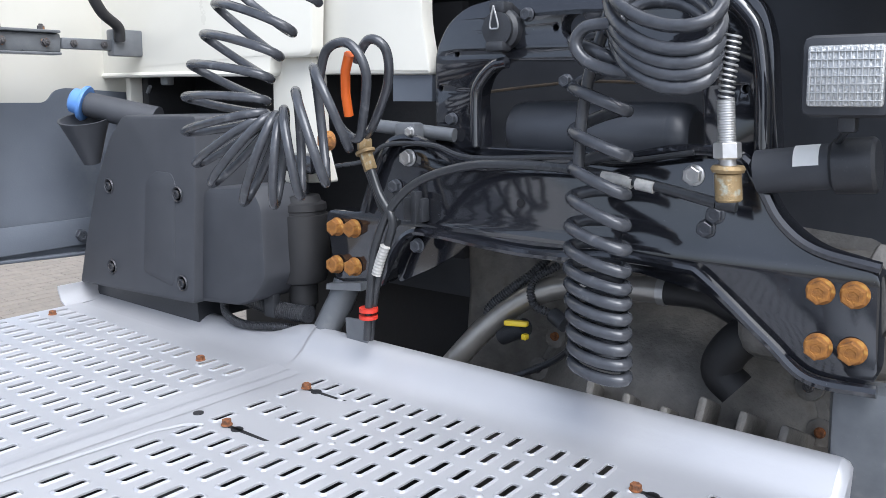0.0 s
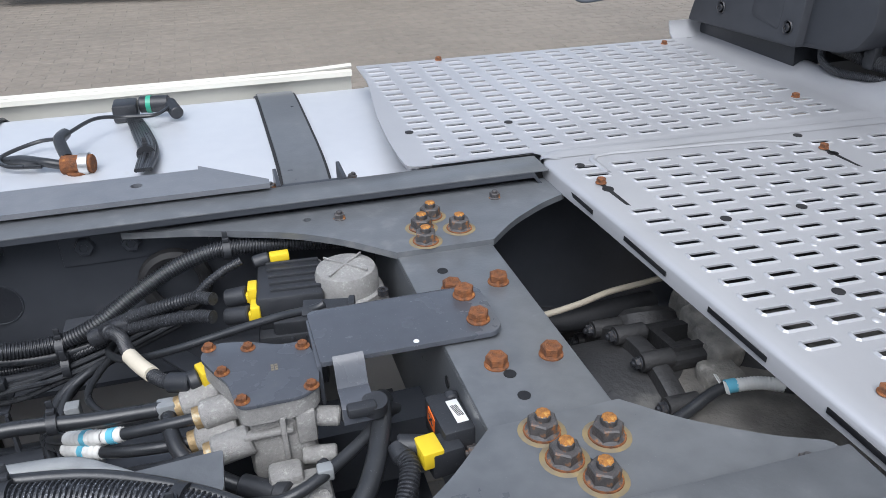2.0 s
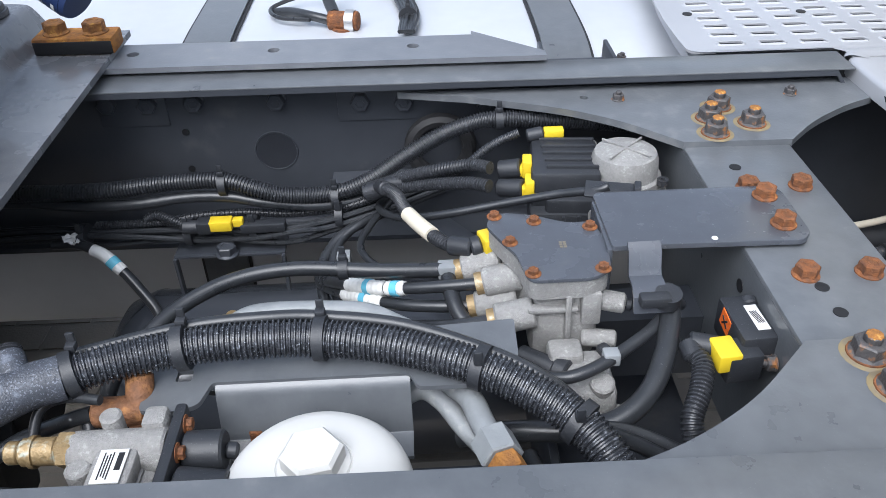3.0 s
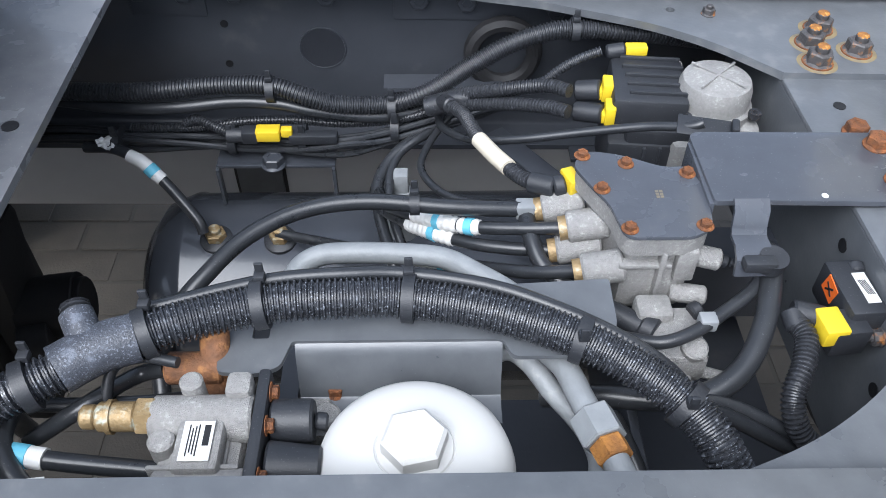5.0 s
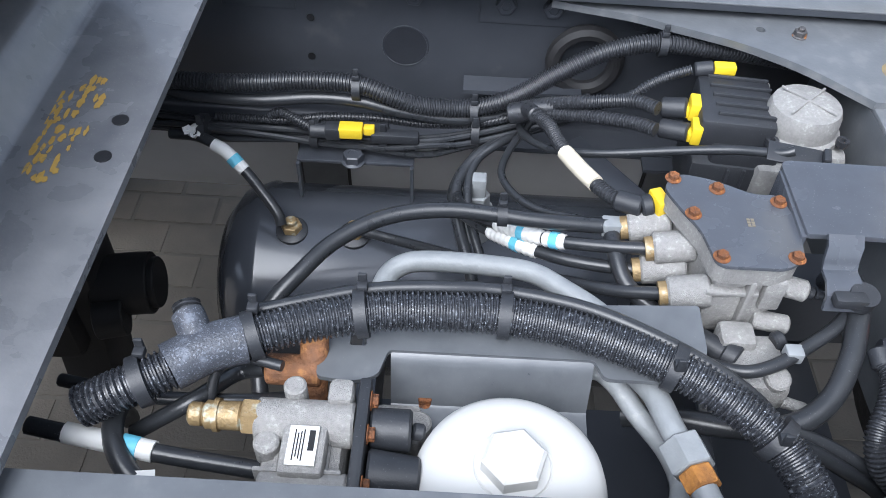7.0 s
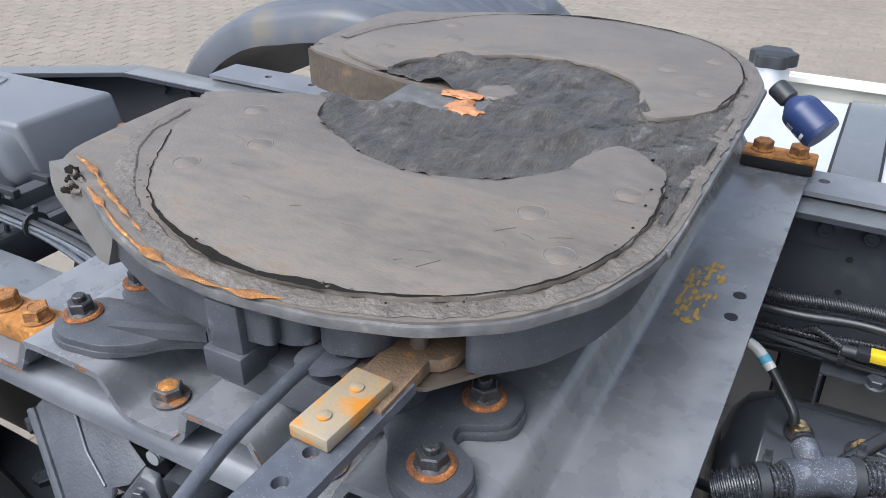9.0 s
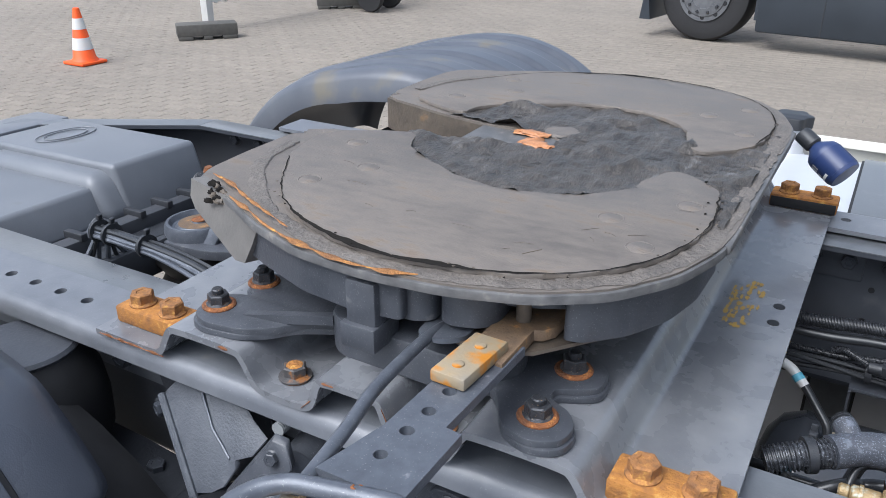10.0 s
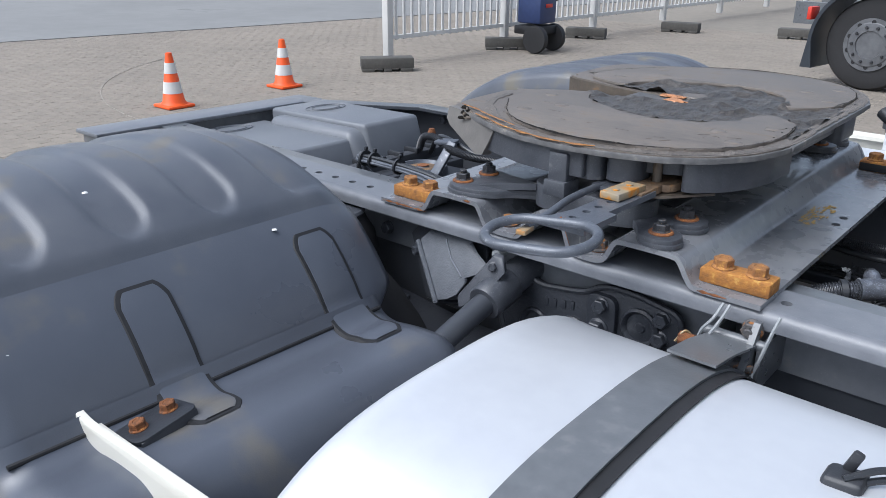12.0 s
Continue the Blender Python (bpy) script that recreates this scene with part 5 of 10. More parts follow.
SITE = HERE
for a, b, za, zb in ((-1.68, -1.56, LO - 0.0045, LO - 0.0045), (-1.337, -1.322, LO - 0.003, LO + 0.012), (-1.304, -1.288, HI - 0.0045, HI - 0.0045), (-1.459, -1.443, HI - 0.0045, HI - 0.0045), (-1.225, -1.209, HI - 0.010, LO), (-0.973, -0.924, LO - 0.0045, LO - 0.0045)):
    part("rust_edge", edge_chip((a, b), za, zb, -0.5004, a * 7), RUST, mount, "", 60)

SITE = COUPLING
random.seed(77)
CRUMB = [mesh_of("grease_crumb", blob((0, 0, 0), (1, 0.8, 0.5), 20 + k), GREASE_BROWN if k else DARK_OIL, 80) for k in range(3)]
crack_line = even(smooth_path([(x, -y, 0) for x, y in PAD[2:13]], 10), 0.004)
for k in range(44):
    c = random.choice(crack_line[12:-8])
    r = random.uniform(0.0006, 0.0019)
    put("grease_crumb", CRUMB[k % 3], fifth, LEVEL @ pose(c.x + random.uniform(-0.012, 0.012), c.y + random.uniform(-0.014, 0.006), ZT + 0.0072, 0, 0, random.uniform(0, 360)) @ Matrix.Scale(r, 4))
for k in range(18):
    c = random.choice(crack_line)
    a = Vector((c.x * 0.985 - 0.02 + random.uniform(-0.03, 0.03), c.y * 0.9 + random.uniform(0, 0.1), ZT + 0.0068))
    b = a + Vector((random.uniform(0.006, 0.03), random.uniform(-0.012, 0.02), 0))
    if inside(a.x, -a.y, PAD) and inside(b.x, -b.y, PAD):
        part("scratch", moved(sweep([a, a.lerp(b, 0.5) + Vector((0.001, 0.0015, 0)), b], random.uniform(0.0002, 0.0004), 5), LEVEL), GREASE_BROWN, fifth)

for k in range(9):
    part("torn_grease", blob((-1.512 + 0.006 * (k % 4), -0.384 - 0.0016 * k, ZT + 0.001 - 0.0024 * k), (random.uniform(0.004, 0.009), random.uniform(0.003, 0.006), 0.005), 40 + k), (DARK_OIL, GREASE_BROWN)[k % 2], fifth, "", 80)

SITE = HANDLE
# pull bar and handle
bar = part("lock_bar", moved(plate([(-1.100, -0.30), (-1.040, -0.31), (-1.040, -0.385), (-1.048, -0.398), (-1.056, -0.402), (-1.054, -0.475), (-1.098, -0.470)], 0.013, bev=0.002), pose(0, 0, 1.003)), LOCK_RUST, fifth, "flat lock bar with orange-brown rust")
part("bar_guide", box((-1.072, -0.338, 1.012), (0.085, 0.012, 0.012), 0.003, (0, 0, -4)), LOCK_RUST, fifth)
grip = part("grip_block", box((-1.080, -0.488, 1.0065), (0.036, 0.080, 0.013), 0.0022, (0, 0, -2)), GRIP_RUST, bar, "pale block stained with orange rust")
for d in (-0.02, 0.018):
    put("rivet", mesh_of("rivet", lathe([(0.0062, 0), (0.0058, 0.0016), (0.003, 0.0024), (0, 0.0026)], 14), GRIP_RUST), grip, pose(-1.080 + d * 0.05, -0.488 + d, 1.013))
part("pull_bar", moved(plate([(-1.098, -0.43), (-1.052, -0.43), (-1.052, -0.578), (-1.036, -0.580), (-1.034, -0.672), (-1.112, -0.672), (-1.098, -0.60)], 0.010, [(-1.076, -0.532, 0.0065), (-1.076, -0.566, 0.0065), (-1.077, -0.598, 0.0065), (-1.078, -0.634, 0.006)]), pose(0, 0, 0.999)), WORN_GREY, fifth, "drilled grey pull bar")
ring_pts = round_rect(-0.079, 0.079, -0.049, 0.049, 0.047, 8)
rp = [Vector((x, y, 0)) for x, y in ring_pts]
part("pull_handle", moved(sweep(rp + rp[:2], 0.0078, 12), pose(-1.059, -0.742, 1.005, 6, -4, 10)), WORN_GREY, fifth, "rounded pull handle ring of grey steel")
part("handle_weld", blob((-1.058, -0.692, 1.010), (0.01, 0.007, 0.008), 12), RUST, fifth)
part("pull_rod", tube([(-1.150, -0.405, 0.985), (-1.152, -0.435, 0.988), (-1.148, -0.48, 0.992), (-1.140, -0.554, 0.993), (-1.125, -0.62, 0.993), (-1.112, -0.70, 0.990)], 0.0065), WORN_GREY, fifth, "slim grey rod beside the pull bar")
part("rod_tip", box((-1.111, -0.706, 0.989), (0.016, 0.03, 0.008), 0.002, (0, 0, 10)), GRIP_RUST, fifth)
part("rod_eye", moved(plate(rounded([(-1.17, -0.40), (-1.165, -0.45), (-1.135, -0.45), (-1.115, -0.43), (-1.12, -0.40)], 0.012), 0.006), pose(0, 0, 0.992)), WORN_GREY, fifth)
part("guide_plate", moved(plate([(-1.182, -0.405), (-1.165, -0.425), (-1.105, -0.440), (-1.05, -0.418), (-0.992, -0.340), (-1.03, -0.325), (-1.18, -0.34)], 0.0045, [(-1.135, -0.395, 0.008)]), pose(0, 0, 0.987)), GREASE_BROWN, fifth, "thin dusty brown guide plate")

SITE = COUPLING
bottle = thing("spray_bottle", (-0.885, 0.36, 0.95), "dark blue grease bottle with label beside the fifth wheel", "bottle")
B_AT = between((-0.923, 0.381, 1.046), (-0.848, 0.345, 0.998))
part("bottle_body", lathe([(0, 0.032), (0.010, 0.030), (0.013, 0.034), (0.026, 0.046), (0.028, 0.052), (0.028, 0.096), (0.026, 0.101), (0, 0.102)], 24, B_AT), NAVY, bottle)
part("cap", lathe([(0, 0), (0.013, 0), (0.015, 0.003), (0.015, 0.028), (0.012, 0.031), (0, 0.031)], 20, B_AT), BLACK, bottle, "black screw cap")
part("wrap_label", lathe([(0.0284, 0.056), (0.0286, 0.056), (0.0286, 0.094), (0.0284, 0.094)], 24, B_AT), mat("blue_label", (0.022, 0.04, 0.13), (0.016, 0.03, 0.09), 0.4, scale=20, bump=0.02), bottle, "bright blue label")
for a0, z0, w, h, m in ((200, 0.058, 0.05, 0.012, PAPER), (215, 0.074, 0.02, 0.007, PAPER), (240, 0.084, 0.012, 0.008, RED), (190, 0.084, 0.02, 0.005, PAPER)):
    pr = bmesh.new()
    cols = []
    for k in range(5):
        a = radians(a0 + math.degrees(w / 0.029) * k / 4)
        cols.append([pr.verts.new((0.0291 * math.cos(a), 0.0291 * math.sin(a), z)) for z in (z0, z0 + h)])
    for A, B in zip(cols, cols[1:]):
        pr.faces.new((A[0], B[0], B[1], A[1]))
    part("label_print", moved(pr, B_AT), m, bottle)


def rough_block(c, s, seed, rough=0.012, bev=0.03):
    bm = box(c, s, bev, seg=3)
    bmesh.ops.subdivide_edges(bm, edges=bm.edges[:], cuts=2, use_grid_fill=True)
    for v in bm.verts:
        v.co += Vector((noise.noise(v.co * 9 + Vector((seed, 0, 0))), noise.noise(v.co * 9 + Vector((0, seed, 0))), noise.noise(v.co * 9 + Vector((0, 0, seed))))) * rough
    return bm

# ---- rear mudguards ----
def mudguard(name, s, label):
    g = thing(name, (-1.95, s * 0.94, 0.4), label, "mudguard", "rear mudguards")
    y0, y1 = 0.625, 1.335
    cx, cz, R = -1.955, 0.49, 0.54

    def shell(path, bumps):
        bm = bmesh.new()
        rows = []
        cols = [(y0 + 0.0, -0.085), (y0 + 0.005, -0.03), (y0 + 0.018, -0.012), (y0 + 0.04, -0.003)] + [(y0 + 0.055 + (y1 - y0 - 0.11) * k / 90, 0) for k in range(91)] + [(y1 - 0.04, -0.003), (y1 - 0.018, -0.012), (y1 - 0.006, -0.03), (y1, -0.06)]
        for (x, z, nx, nz, f) in path:
            t = 0.058 * min(1.0, max(0.0, (80 - f) / 32)) * min(1.0, max(0.0, (f - 26) / 5)) if f else 0.0
            rows.append([bm.verts.new((x + nx * (d + bumps(f, y)), s * (y - t * max(0.0, 1 - (y - y0) / 0.06)), z + nz * (d + bumps(f, y)))) for y, d in cols])
        for A, B in zip(rows, rows[1:]):
            for k in range(len(cols) - 1):
                bm.faces.new((A[k], A[k + 1], B[k + 1], B[k]))
        return bm

    arc = []
    for k in range(111):
        a = radians(165 - 138 * k / 110)
        d = math.degrees(a)
        r = R - 0.020 * math.exp(-((d - 98) / 24) ** 2) + 0.05 * min(1.0, max(0.0, (d - 108) / 45))
        arc.append((cx + r * math.cos(a), cz + r * math.sin(a), math.cos(a), math.sin(a), d))

    def flutes(a, y):
        """A raised crown panel with broad pressed flutes."""
        def ease(u):
            u = min(1.0, max(0.0, u))
            return u * u * (3 - 2 * u)
        e = ease((a - 50.6) / 3.4) * ease((134 - a) / 5) * ease((y - y0 - 0.012) / 0.02) * ease((y1 - 0.05 - y) / 0.02)
        u = (y - 0.682 + 0.0825) % 0.165 - 0.0825
        v = ease((0.053 - abs(u)) / 0.024) * ease((a - 54.0 - 2600 * u * u) / 2.2) * ease((1.27 - y) / 0.02)
        return 0.008 * e - 0.010 * e * v
    part("crown", shell([q for q in arc if q[4] > 50.0], flutes), FENDER_DUSTY, g, "dusty raised crown with pressed flutes", 60)
    part("front_panel", shell([q for q in arc if q[4] < 51.5], flutes), FENDER, g, "", 60)
    front = []
    pts = smooth_path([(-1.480, 0, 0.762), (-1.462, 0, 0.736), (-1.435, 0, 0.728), (-1.40, 0, 0.732), (-1.36, 0, 0.735), (-1.31, 0, 0.732), (-1.272, 0, 0.702), (-1.252, 0, 0.64), (-1.247, 0, 0.56), (-1.25, 0, 0.48), (-1.26, 0, 0.36)], 6)
    for i, p in enumerate(pts):
        d = (pts[min(i + 1, len(pts) - 1)] - pts[max(i - 1, 0)]).normalized()
        front.append((p.x, p.z, -d.z, d.x, 0))
    front = [(x, z, -nx if nx < 0 else nx, abs(nz), f) for x, z, nx, nz, f in front]
    part("front_skirt", shell(front, lambda f, y: 0.0), FENDER, g, "", 60)
    part("seam", sweep([(-1.4672, s * (y0 + 0.03 + (y1 - y0 - 0.06) * k / 6), 0.7385) for k in range(7)], 0.0042, 8), DARK, g)
    for y in (0.722, 1.052):
        pad = []
        path = smooth_path([(cx + R * math.cos(radians(a)), 0, cz + R * math.sin(radians(a))) for a in (45.5, 41.5, 37.5, 33.5, 30)] + [(-1.462, 0, 0.739), (-1.435, 0, 0.731), (-1.405, 0, 0.7345), (-1.378, 0, 0.7335)], 6)
        rim, top = bmesh.new(), bmesh.new()

        def ribbon(bm, w0, lift):
            rows = []
            for i, p in enumerate(path):
                d = (path[min(i + 1, len(path) - 1)] - path[max(i - 1, 0)]).normalized()
                nrm = Vector((-d.z, 0, d.x))
                nrm = nrm if nrm.z > 0 else -nrm
                e = min(1.0, math.sqrt(max(0.02, min(i, len(path) - 1 - i) / 4)))
                w = w0 * (0.6 + 0.4 * e) if min(i, len(path) - 1 - i) < 4 else w0
                rows.append([bm.verts.new(p + nrm * (lift * v) + Vector((0, s * (y + w * u), 0))) for u, v in ((-1, -1.2), (-0.92, 0.8), (-0.75, 1), (0.75, 1), (0.92, 0.8), (1, -1.2))])
            for A, B in zip(rows, rows[1:]):
                for k in range(5):
                    bm.faces.new((A[k], A[k + 1], B[k + 1], B[k]))
        d0, d1 = (path[1] - path[0]).normalized() * 0.007, (path[-1] - path[-2]).normalized() * 0.007
        inner_path = path
        path = [path[0] - d0] + path + [path[-1] + d1]
        ribbon(rim, 0.047, 0.003)
        path = inner_path
        ribbon(top, 0.040, 0.0048)
        clip = part("strap_cover", top, FENDER, g, "", 50)
        part("groove", rim, DARK, clip, "", 50)
    return g


SITE = GUARD
guard_near = mudguard("mudguard", -1, "dark grey moulded plastic mudguard with pressed flutes beside the near rail")
SITE = FAR_GUARD
guard_far = mudguard("mudguard", 1, "dark grey moulded plastic mudguard over the far wheels")
SITE = YARD
for s, g in ((1, "far"), (-1, "near")):
    w = thing("drive_wheel", (-1.955, s * 0.92, 0), "black truck tyre under the %s mudguard" % g, "wheel", "drive wheels")
    part("tyre", lathe([(0.29, -0.28), (0.44, -0.29), (0.485, -0.27), (0.497, -0.24), (0.497, 0.24), (0.485, 0.27), (0.44, 0.29), (0.29, 0.28)], 40, pose(-1.955, s * 0.92, 0.497, 90)), RUBBER, w)
    part("rim", lathe([(0, -0.1), (0.285, -0.2), (0.285, 0.2), (0, 0.1)], 30, pose(-1.955, s * 0.92, 0.497, 90)), STEEL_RIM, w)

SITE = GUARD
for s, g in ((-1, guard_near),):
    for x, y, z in ((-1.594, 0.783, 0.896), (-1.733, 1.04, 0.996), (-1.558, 1.252, 0.85), (-1.37, 0.72, 0.712)):
        part("paint_spot", blob((x, s * y, z), (0.005, 0.004, 0.0022), 3), PAPER, g, "white paint spot")

SITE = REAR
# ---- things at the back of the frame ----
rear_beam = thing("rear_cross_beam", (-2.74, -0.1, 0.80), "grey steel rear cross beam on the frame", "cross beam")
part("beam_web", span(-2.80, -2.715, -0.56, 0.24, 0.77, 0.868, 0.006), GREY, rear_beam)
part("beam_flange", span(-2.82, -2.690, -0.57, 0.25, 0.868, 0.880, 0.004), RAIL_TOP, rear_beam)


def lid_shape(x0, x1, y0, y1, z0, z1, r, slope):
    """A moulded lid with soft edges, a sloping front and a little crown."""
    bm = box(((x0 + x1) / 2, (y0 + y1) / 2, (z0 + z1) / 2), (x1 - x0, y1 - y0, z1 - z0), r, seg=5)
    for v in bm.verts:
        if v.co.x > (x0 + x1) / 2:
            v.co.x -= (v.co.z - z0) * slope
        if v.co.z > (z0 + z1) / 2:
            v.co.z -= 0.02 * ((v.co.x - (x0 + x1) / 2) / (x1 - x0)) ** 2
    return bm


cover = thing("air_tank_cover", (-2.35, 0.0, 0.80), "grey moulded cover with two lids between the rear frame rails", "cover")
low_lid = part("low_lid", lid_shape(-2.67, -2.20, -0.34, -0.015, 0.77, 0.850, 0.009, 0.4), COVER, cover)
high_lid = part("high_lid", lid_shape(-2.66, -2.175, 0.005, 0.232, 0.77, 0.888, 0.011, 0.32), COVER, cover)
part("lid_shoulder", lid_shape(-2.62, -2.175, -0.045, 0.08, 0.77, 0.872, 0.03, 0.5), COVER, cover)
for (cx, cy, z), own in (((-2.62, -0.18, 0.8475), low_lid), ((-2.52, 0.12, 0.886), high_lid)):
    for k in (1.0, 0.72):
        ring = [Vector((cx + 0.045 * k * math.cos(a), cy + 0.075 * k * math.sin(a), z)) for a in [2 * math.pi * i / 32 for i in range(33)]]
        part("embossed_oval", sweep(ring, 0.0014, 6), COVER, own)
part("lower_tray", span(-2.68, -2.03, -0.315, 0.25, 0.70, 0.772, 0.01), BLACK_MATT, cover)
ledge = thing("cable_ledge", (-2.0, -0.05, 0.76), "black moulded cable ledge in front of the cover", "cable duct")
part("duct", span(-2.145, -2.105, -0.29, 0.24, 0.74, 0.80, 0.006), BLACK_MATT, ledge)
part("duct", span(-2.098, -2.045, -0.28, 0.22, 0.72, 0.775, 0.006), BLACK, ledge)
for k in range(7):
    part("clip", span(-2.155, -2.10, -0.24 + 0.07 * k, -0.225 + 0.07 * k, 0.795, 0.812, 0.003), BLACK, ledge)

SITE = by(-0.155, 0.110, -0.070, REAR)
spring = thing("air_spring", (-1.85, -0.07, 0.60), "grey air spring top plate with a rusty centre bolt", "air spring")
part("bellows", lathe([(0.08, 0.60), (0.105, 0.65), (0.105, 0.70), (0.08, 0.75), (0.11, 0.79), (0.11, 0.812), (0, 0.812)], 32, pose(-1.85, -0.07, 0)), RUBBER, spring)
part("bracket", moved(plate(rounded([(-1.93, -0.15), (-1.77, -0.15), (-1.66, -0.10), (-1.62, 0.02), (-1.70, 0.06), (-1.93, 0.05)], 0.04), 0.02, bev=0.006), pose(0, 0, 0.83)), CASTING, spring)
disc = part("disc", lathe([(0, 0.022), (0.016, 0.022), (0.020, 0.014), (0.030, 0.012), (0.036, 0.018), (0.044, 0.018), (0.050, 0.012), (0.056, 0.014), (0.062, 0.024), (0.068, 0.024), (0.072, 0.016), (0.074, -0.002), (0, -0.002)], 40, pose(-1.85, -0.07, 0.832)), WORN_GREY, spring, "ringed grey disc")
part("rust_ring", lathe([(0.0165, 0.0228), (0.0165, 0.0245), (0.0, 0.0265)], 20, pose(-1.85, -0.07, 0.832)), RUST, disc, "rusty bolt head")
part("wear_ring", lathe([(0.037, 0.0186), (0.0435, 0.0186), (0.040, 0.0196)], 32, pose(-1.85, -0.07, 0.832)), LOCK_RUST, disc)
for x, y in ((-1.70, -0.09), (-1.66, 0.0)):
    put("bolt", BOLT_SMALL_GREY, spring, pose(x, y, 0.83))
SITE = REAR
strut = single("stay_bracket", join(box((-1.93, 0.02, 0.80), (0.03, 0.012, 0.16), 0.004, (-30, 14, 0)), box((-1.945, 0.07, 0.862), (0.06, 0.05, 0.01), 0.003, (0, 0, 20))), WORN_GREY, "short grey stay bracket beside the air spring", "bracket")
loop = thing("air_hose", (-1.85, 0.05, 0.82), "black ribbed air hose looping behind the fifth wheel", "hose")
part("hose_run", ribbed([(-2.12, 0.14, 0.80), (-2.06, 0.10, 0.855), (-2.0, 0.085, 0.862), (-1.92, 0.05, 0.85), (-1.82, 0.03, 0.845), (-1.70, 0.05, 0.84), (-1.60, 0.08, 0.82)], 0.0115), CONDUIT, loop)
part("hose_run", tube([(-2.10, 0.17, 0.79), (-2.04, 0.14, 0.85), (-1.96, 0.11, 0.855), (-1.85, 0.10, 0.83), (-1.7, 0.12, 0.81)], 0.008), HOSE, loop)
put("union", mesh_of("union", join(lathe([(0, 0), (0.012, 0), (0.012, 0.02), (0.008, 0.03), (0, 0.03)], 12)), RUST), loop, pose(-2.03, 0.1, 0.855))

random.seed(31)
harness = thing("cable_harness", (-1.85, -0.24, 0.85), "bundle of thin black cables tied along the near rail", "cable")
for k in range(7):
    o = random.uniform(-0.012, 0.012)
    z = 0.862 + 0.006 * (k % 3) - 0.004
    w = [random.uniform(-0.005, 0.005) for _ in range(4)]
    part("cable", tube([(-2.045, -0.10 - 0.02 * k, 0.77), (-2.03 + w[0], -0.17 + o, z - 0.016), (-1.98, -0.215 + o + w[1], z), (-1.90, -0.222 + o, z + w[2] * 0.5), (-1.80, -0.228 + 1.2 * o, z), (-1.69, -0.24 + 1.5 * o + w[3], z - 0.008), (-1.60, -0.25 + 2 * o, z - 0.03), (-1.50, -0.25 + 2 * o, z - 0.06)], 0.0042 + 0.001 * (k % 2), 8), (WORN_GREY, WORN_GREY, HOSE)[k % 3], harness)
for x, y in ((-1.97, -0.218), (-1.935, -0.22), (-1.84, -0.226)):
    part("tie", moved(lathe([(0.019, -0.003), (0.0205, -0.003), (0.0205, 0.003), (0.019, 0.003)], 16), pose(x, y, 0.864, 0, 90, -5)), BLACK, harness)
    part("tie_head", box((x, y + 0.004, 0.888), (0.007, 0.009, 0.012), 0.002, (0, 15, 0)), BLACK, harness)

SITE = HANGER
# ---- mudguard stay on the near rail ----
WORN_CAST = mat("matt_grey_casting", (0.088, 0.096, 0.112), (0.058, 0.064, 0.077), 0.55, scale=60, bump=0.3, bscale=260, stain=(0.15, 0.155, 0.165), stain_at=0.62, stain_scale=25)
stay = thing("mudguard_stay", (-1.45, -0.42, 0.72), "ribbed grey cast bracket holding the mudguard tube on the rail", "bracket")


def hull(pts):
    bm = bmesh.new()
    for p in pts:
        bm.verts.new(p)
    r = bmesh.ops.convex_hull(bm, input=bm.verts[:])
    bmesh.ops.delete(bm, geom=list({v for v in bm.verts if not v.link_faces}), context="VERTS")
    return bm


face = [Vector(p) for p in ((-1.532, -0.473, 0.814), (-1.517, -0.465, 0.831), (-1.45, -0.452, 0.856), (-1.400, -0.455, 0.85), (-1.408, -0.465, 0.83), (-1.388, -0.472, 0.815), (-1.361, -0.479, 0.802), (-1.372, -0.489, 0.785), (-1.398, -0.495, 0.772), (-1.392, -0.499, 0.765), (-1.404, -0.510, 0.741), (-1.422, -0.516, 0.728), (-1.446, -0.520, 0.720))]


def slab(pts, off):
    """A flat plate through the given outline, thickened by an offset."""
    bm = bmesh.new()
    f = bm.faces.new([bm.verts.new(p) for p in pts])
    r = bmesh.ops.extrude_face_region(bm, geom=[f])
    bmesh.ops.translate(bm, vec=off, verts=[v for v in r["geom"] if isinstance(v, bmesh.types.BMVert)])
    bmesh.ops.recalc_face_normals(bm, faces=bm.faces[:])
    bmesh.ops.bevel(bm, geom=[e for e in bm.edges if len(e.link_faces) == 2 and e.calc_face_angle(0) > 0.9], offset=0.0015, segments=1, affect="EDGES")
    return bm


part("arm", slab(face, Vector((0.002, 0.008, 0.004))), WORN_CAST, stay, "broad grey cast arm")
part("weld_seam", sweep([(-1.468, -0.4675, 0.832), (-1.455, -0.4745, 0.815), (-1.440, -0.4835, 0.798), (-1.420, -0.490, 0.785), (-1.405, -0.495, 0.774)], 0.0018, 6), WORN_GREY, stay)
corner = [Vector(p) for p in ((-1.534, -0.476, 0.812), (-1.446, -0.523, 0.718), (-1.498, -0.452, 0.700), (-1.548, -0.452, 0.792))]
part("rib_frame", sweep(corner + corner[:2], 0.0055, 8), WORN_CAST, stay)
for a, b in ((0, 2), (1, 3)):
    part("cross_rib", sweep([corner[a], corner[b]], 0.0042, 8), WORN_CAST, stay)
part("base_plate", slab([Vector(p) for p in ((-1.60, -0.416, 0.80), (-1.56, -0.416, 0.845), (-1.40, -0.416, 0.845), (-1.39, -0.416, 0.70), (-1.45, -0.416, 0.66), (-1.56, -0.416, 0.66))], Vector((0, -0.010, 0))), CASTING, stay)
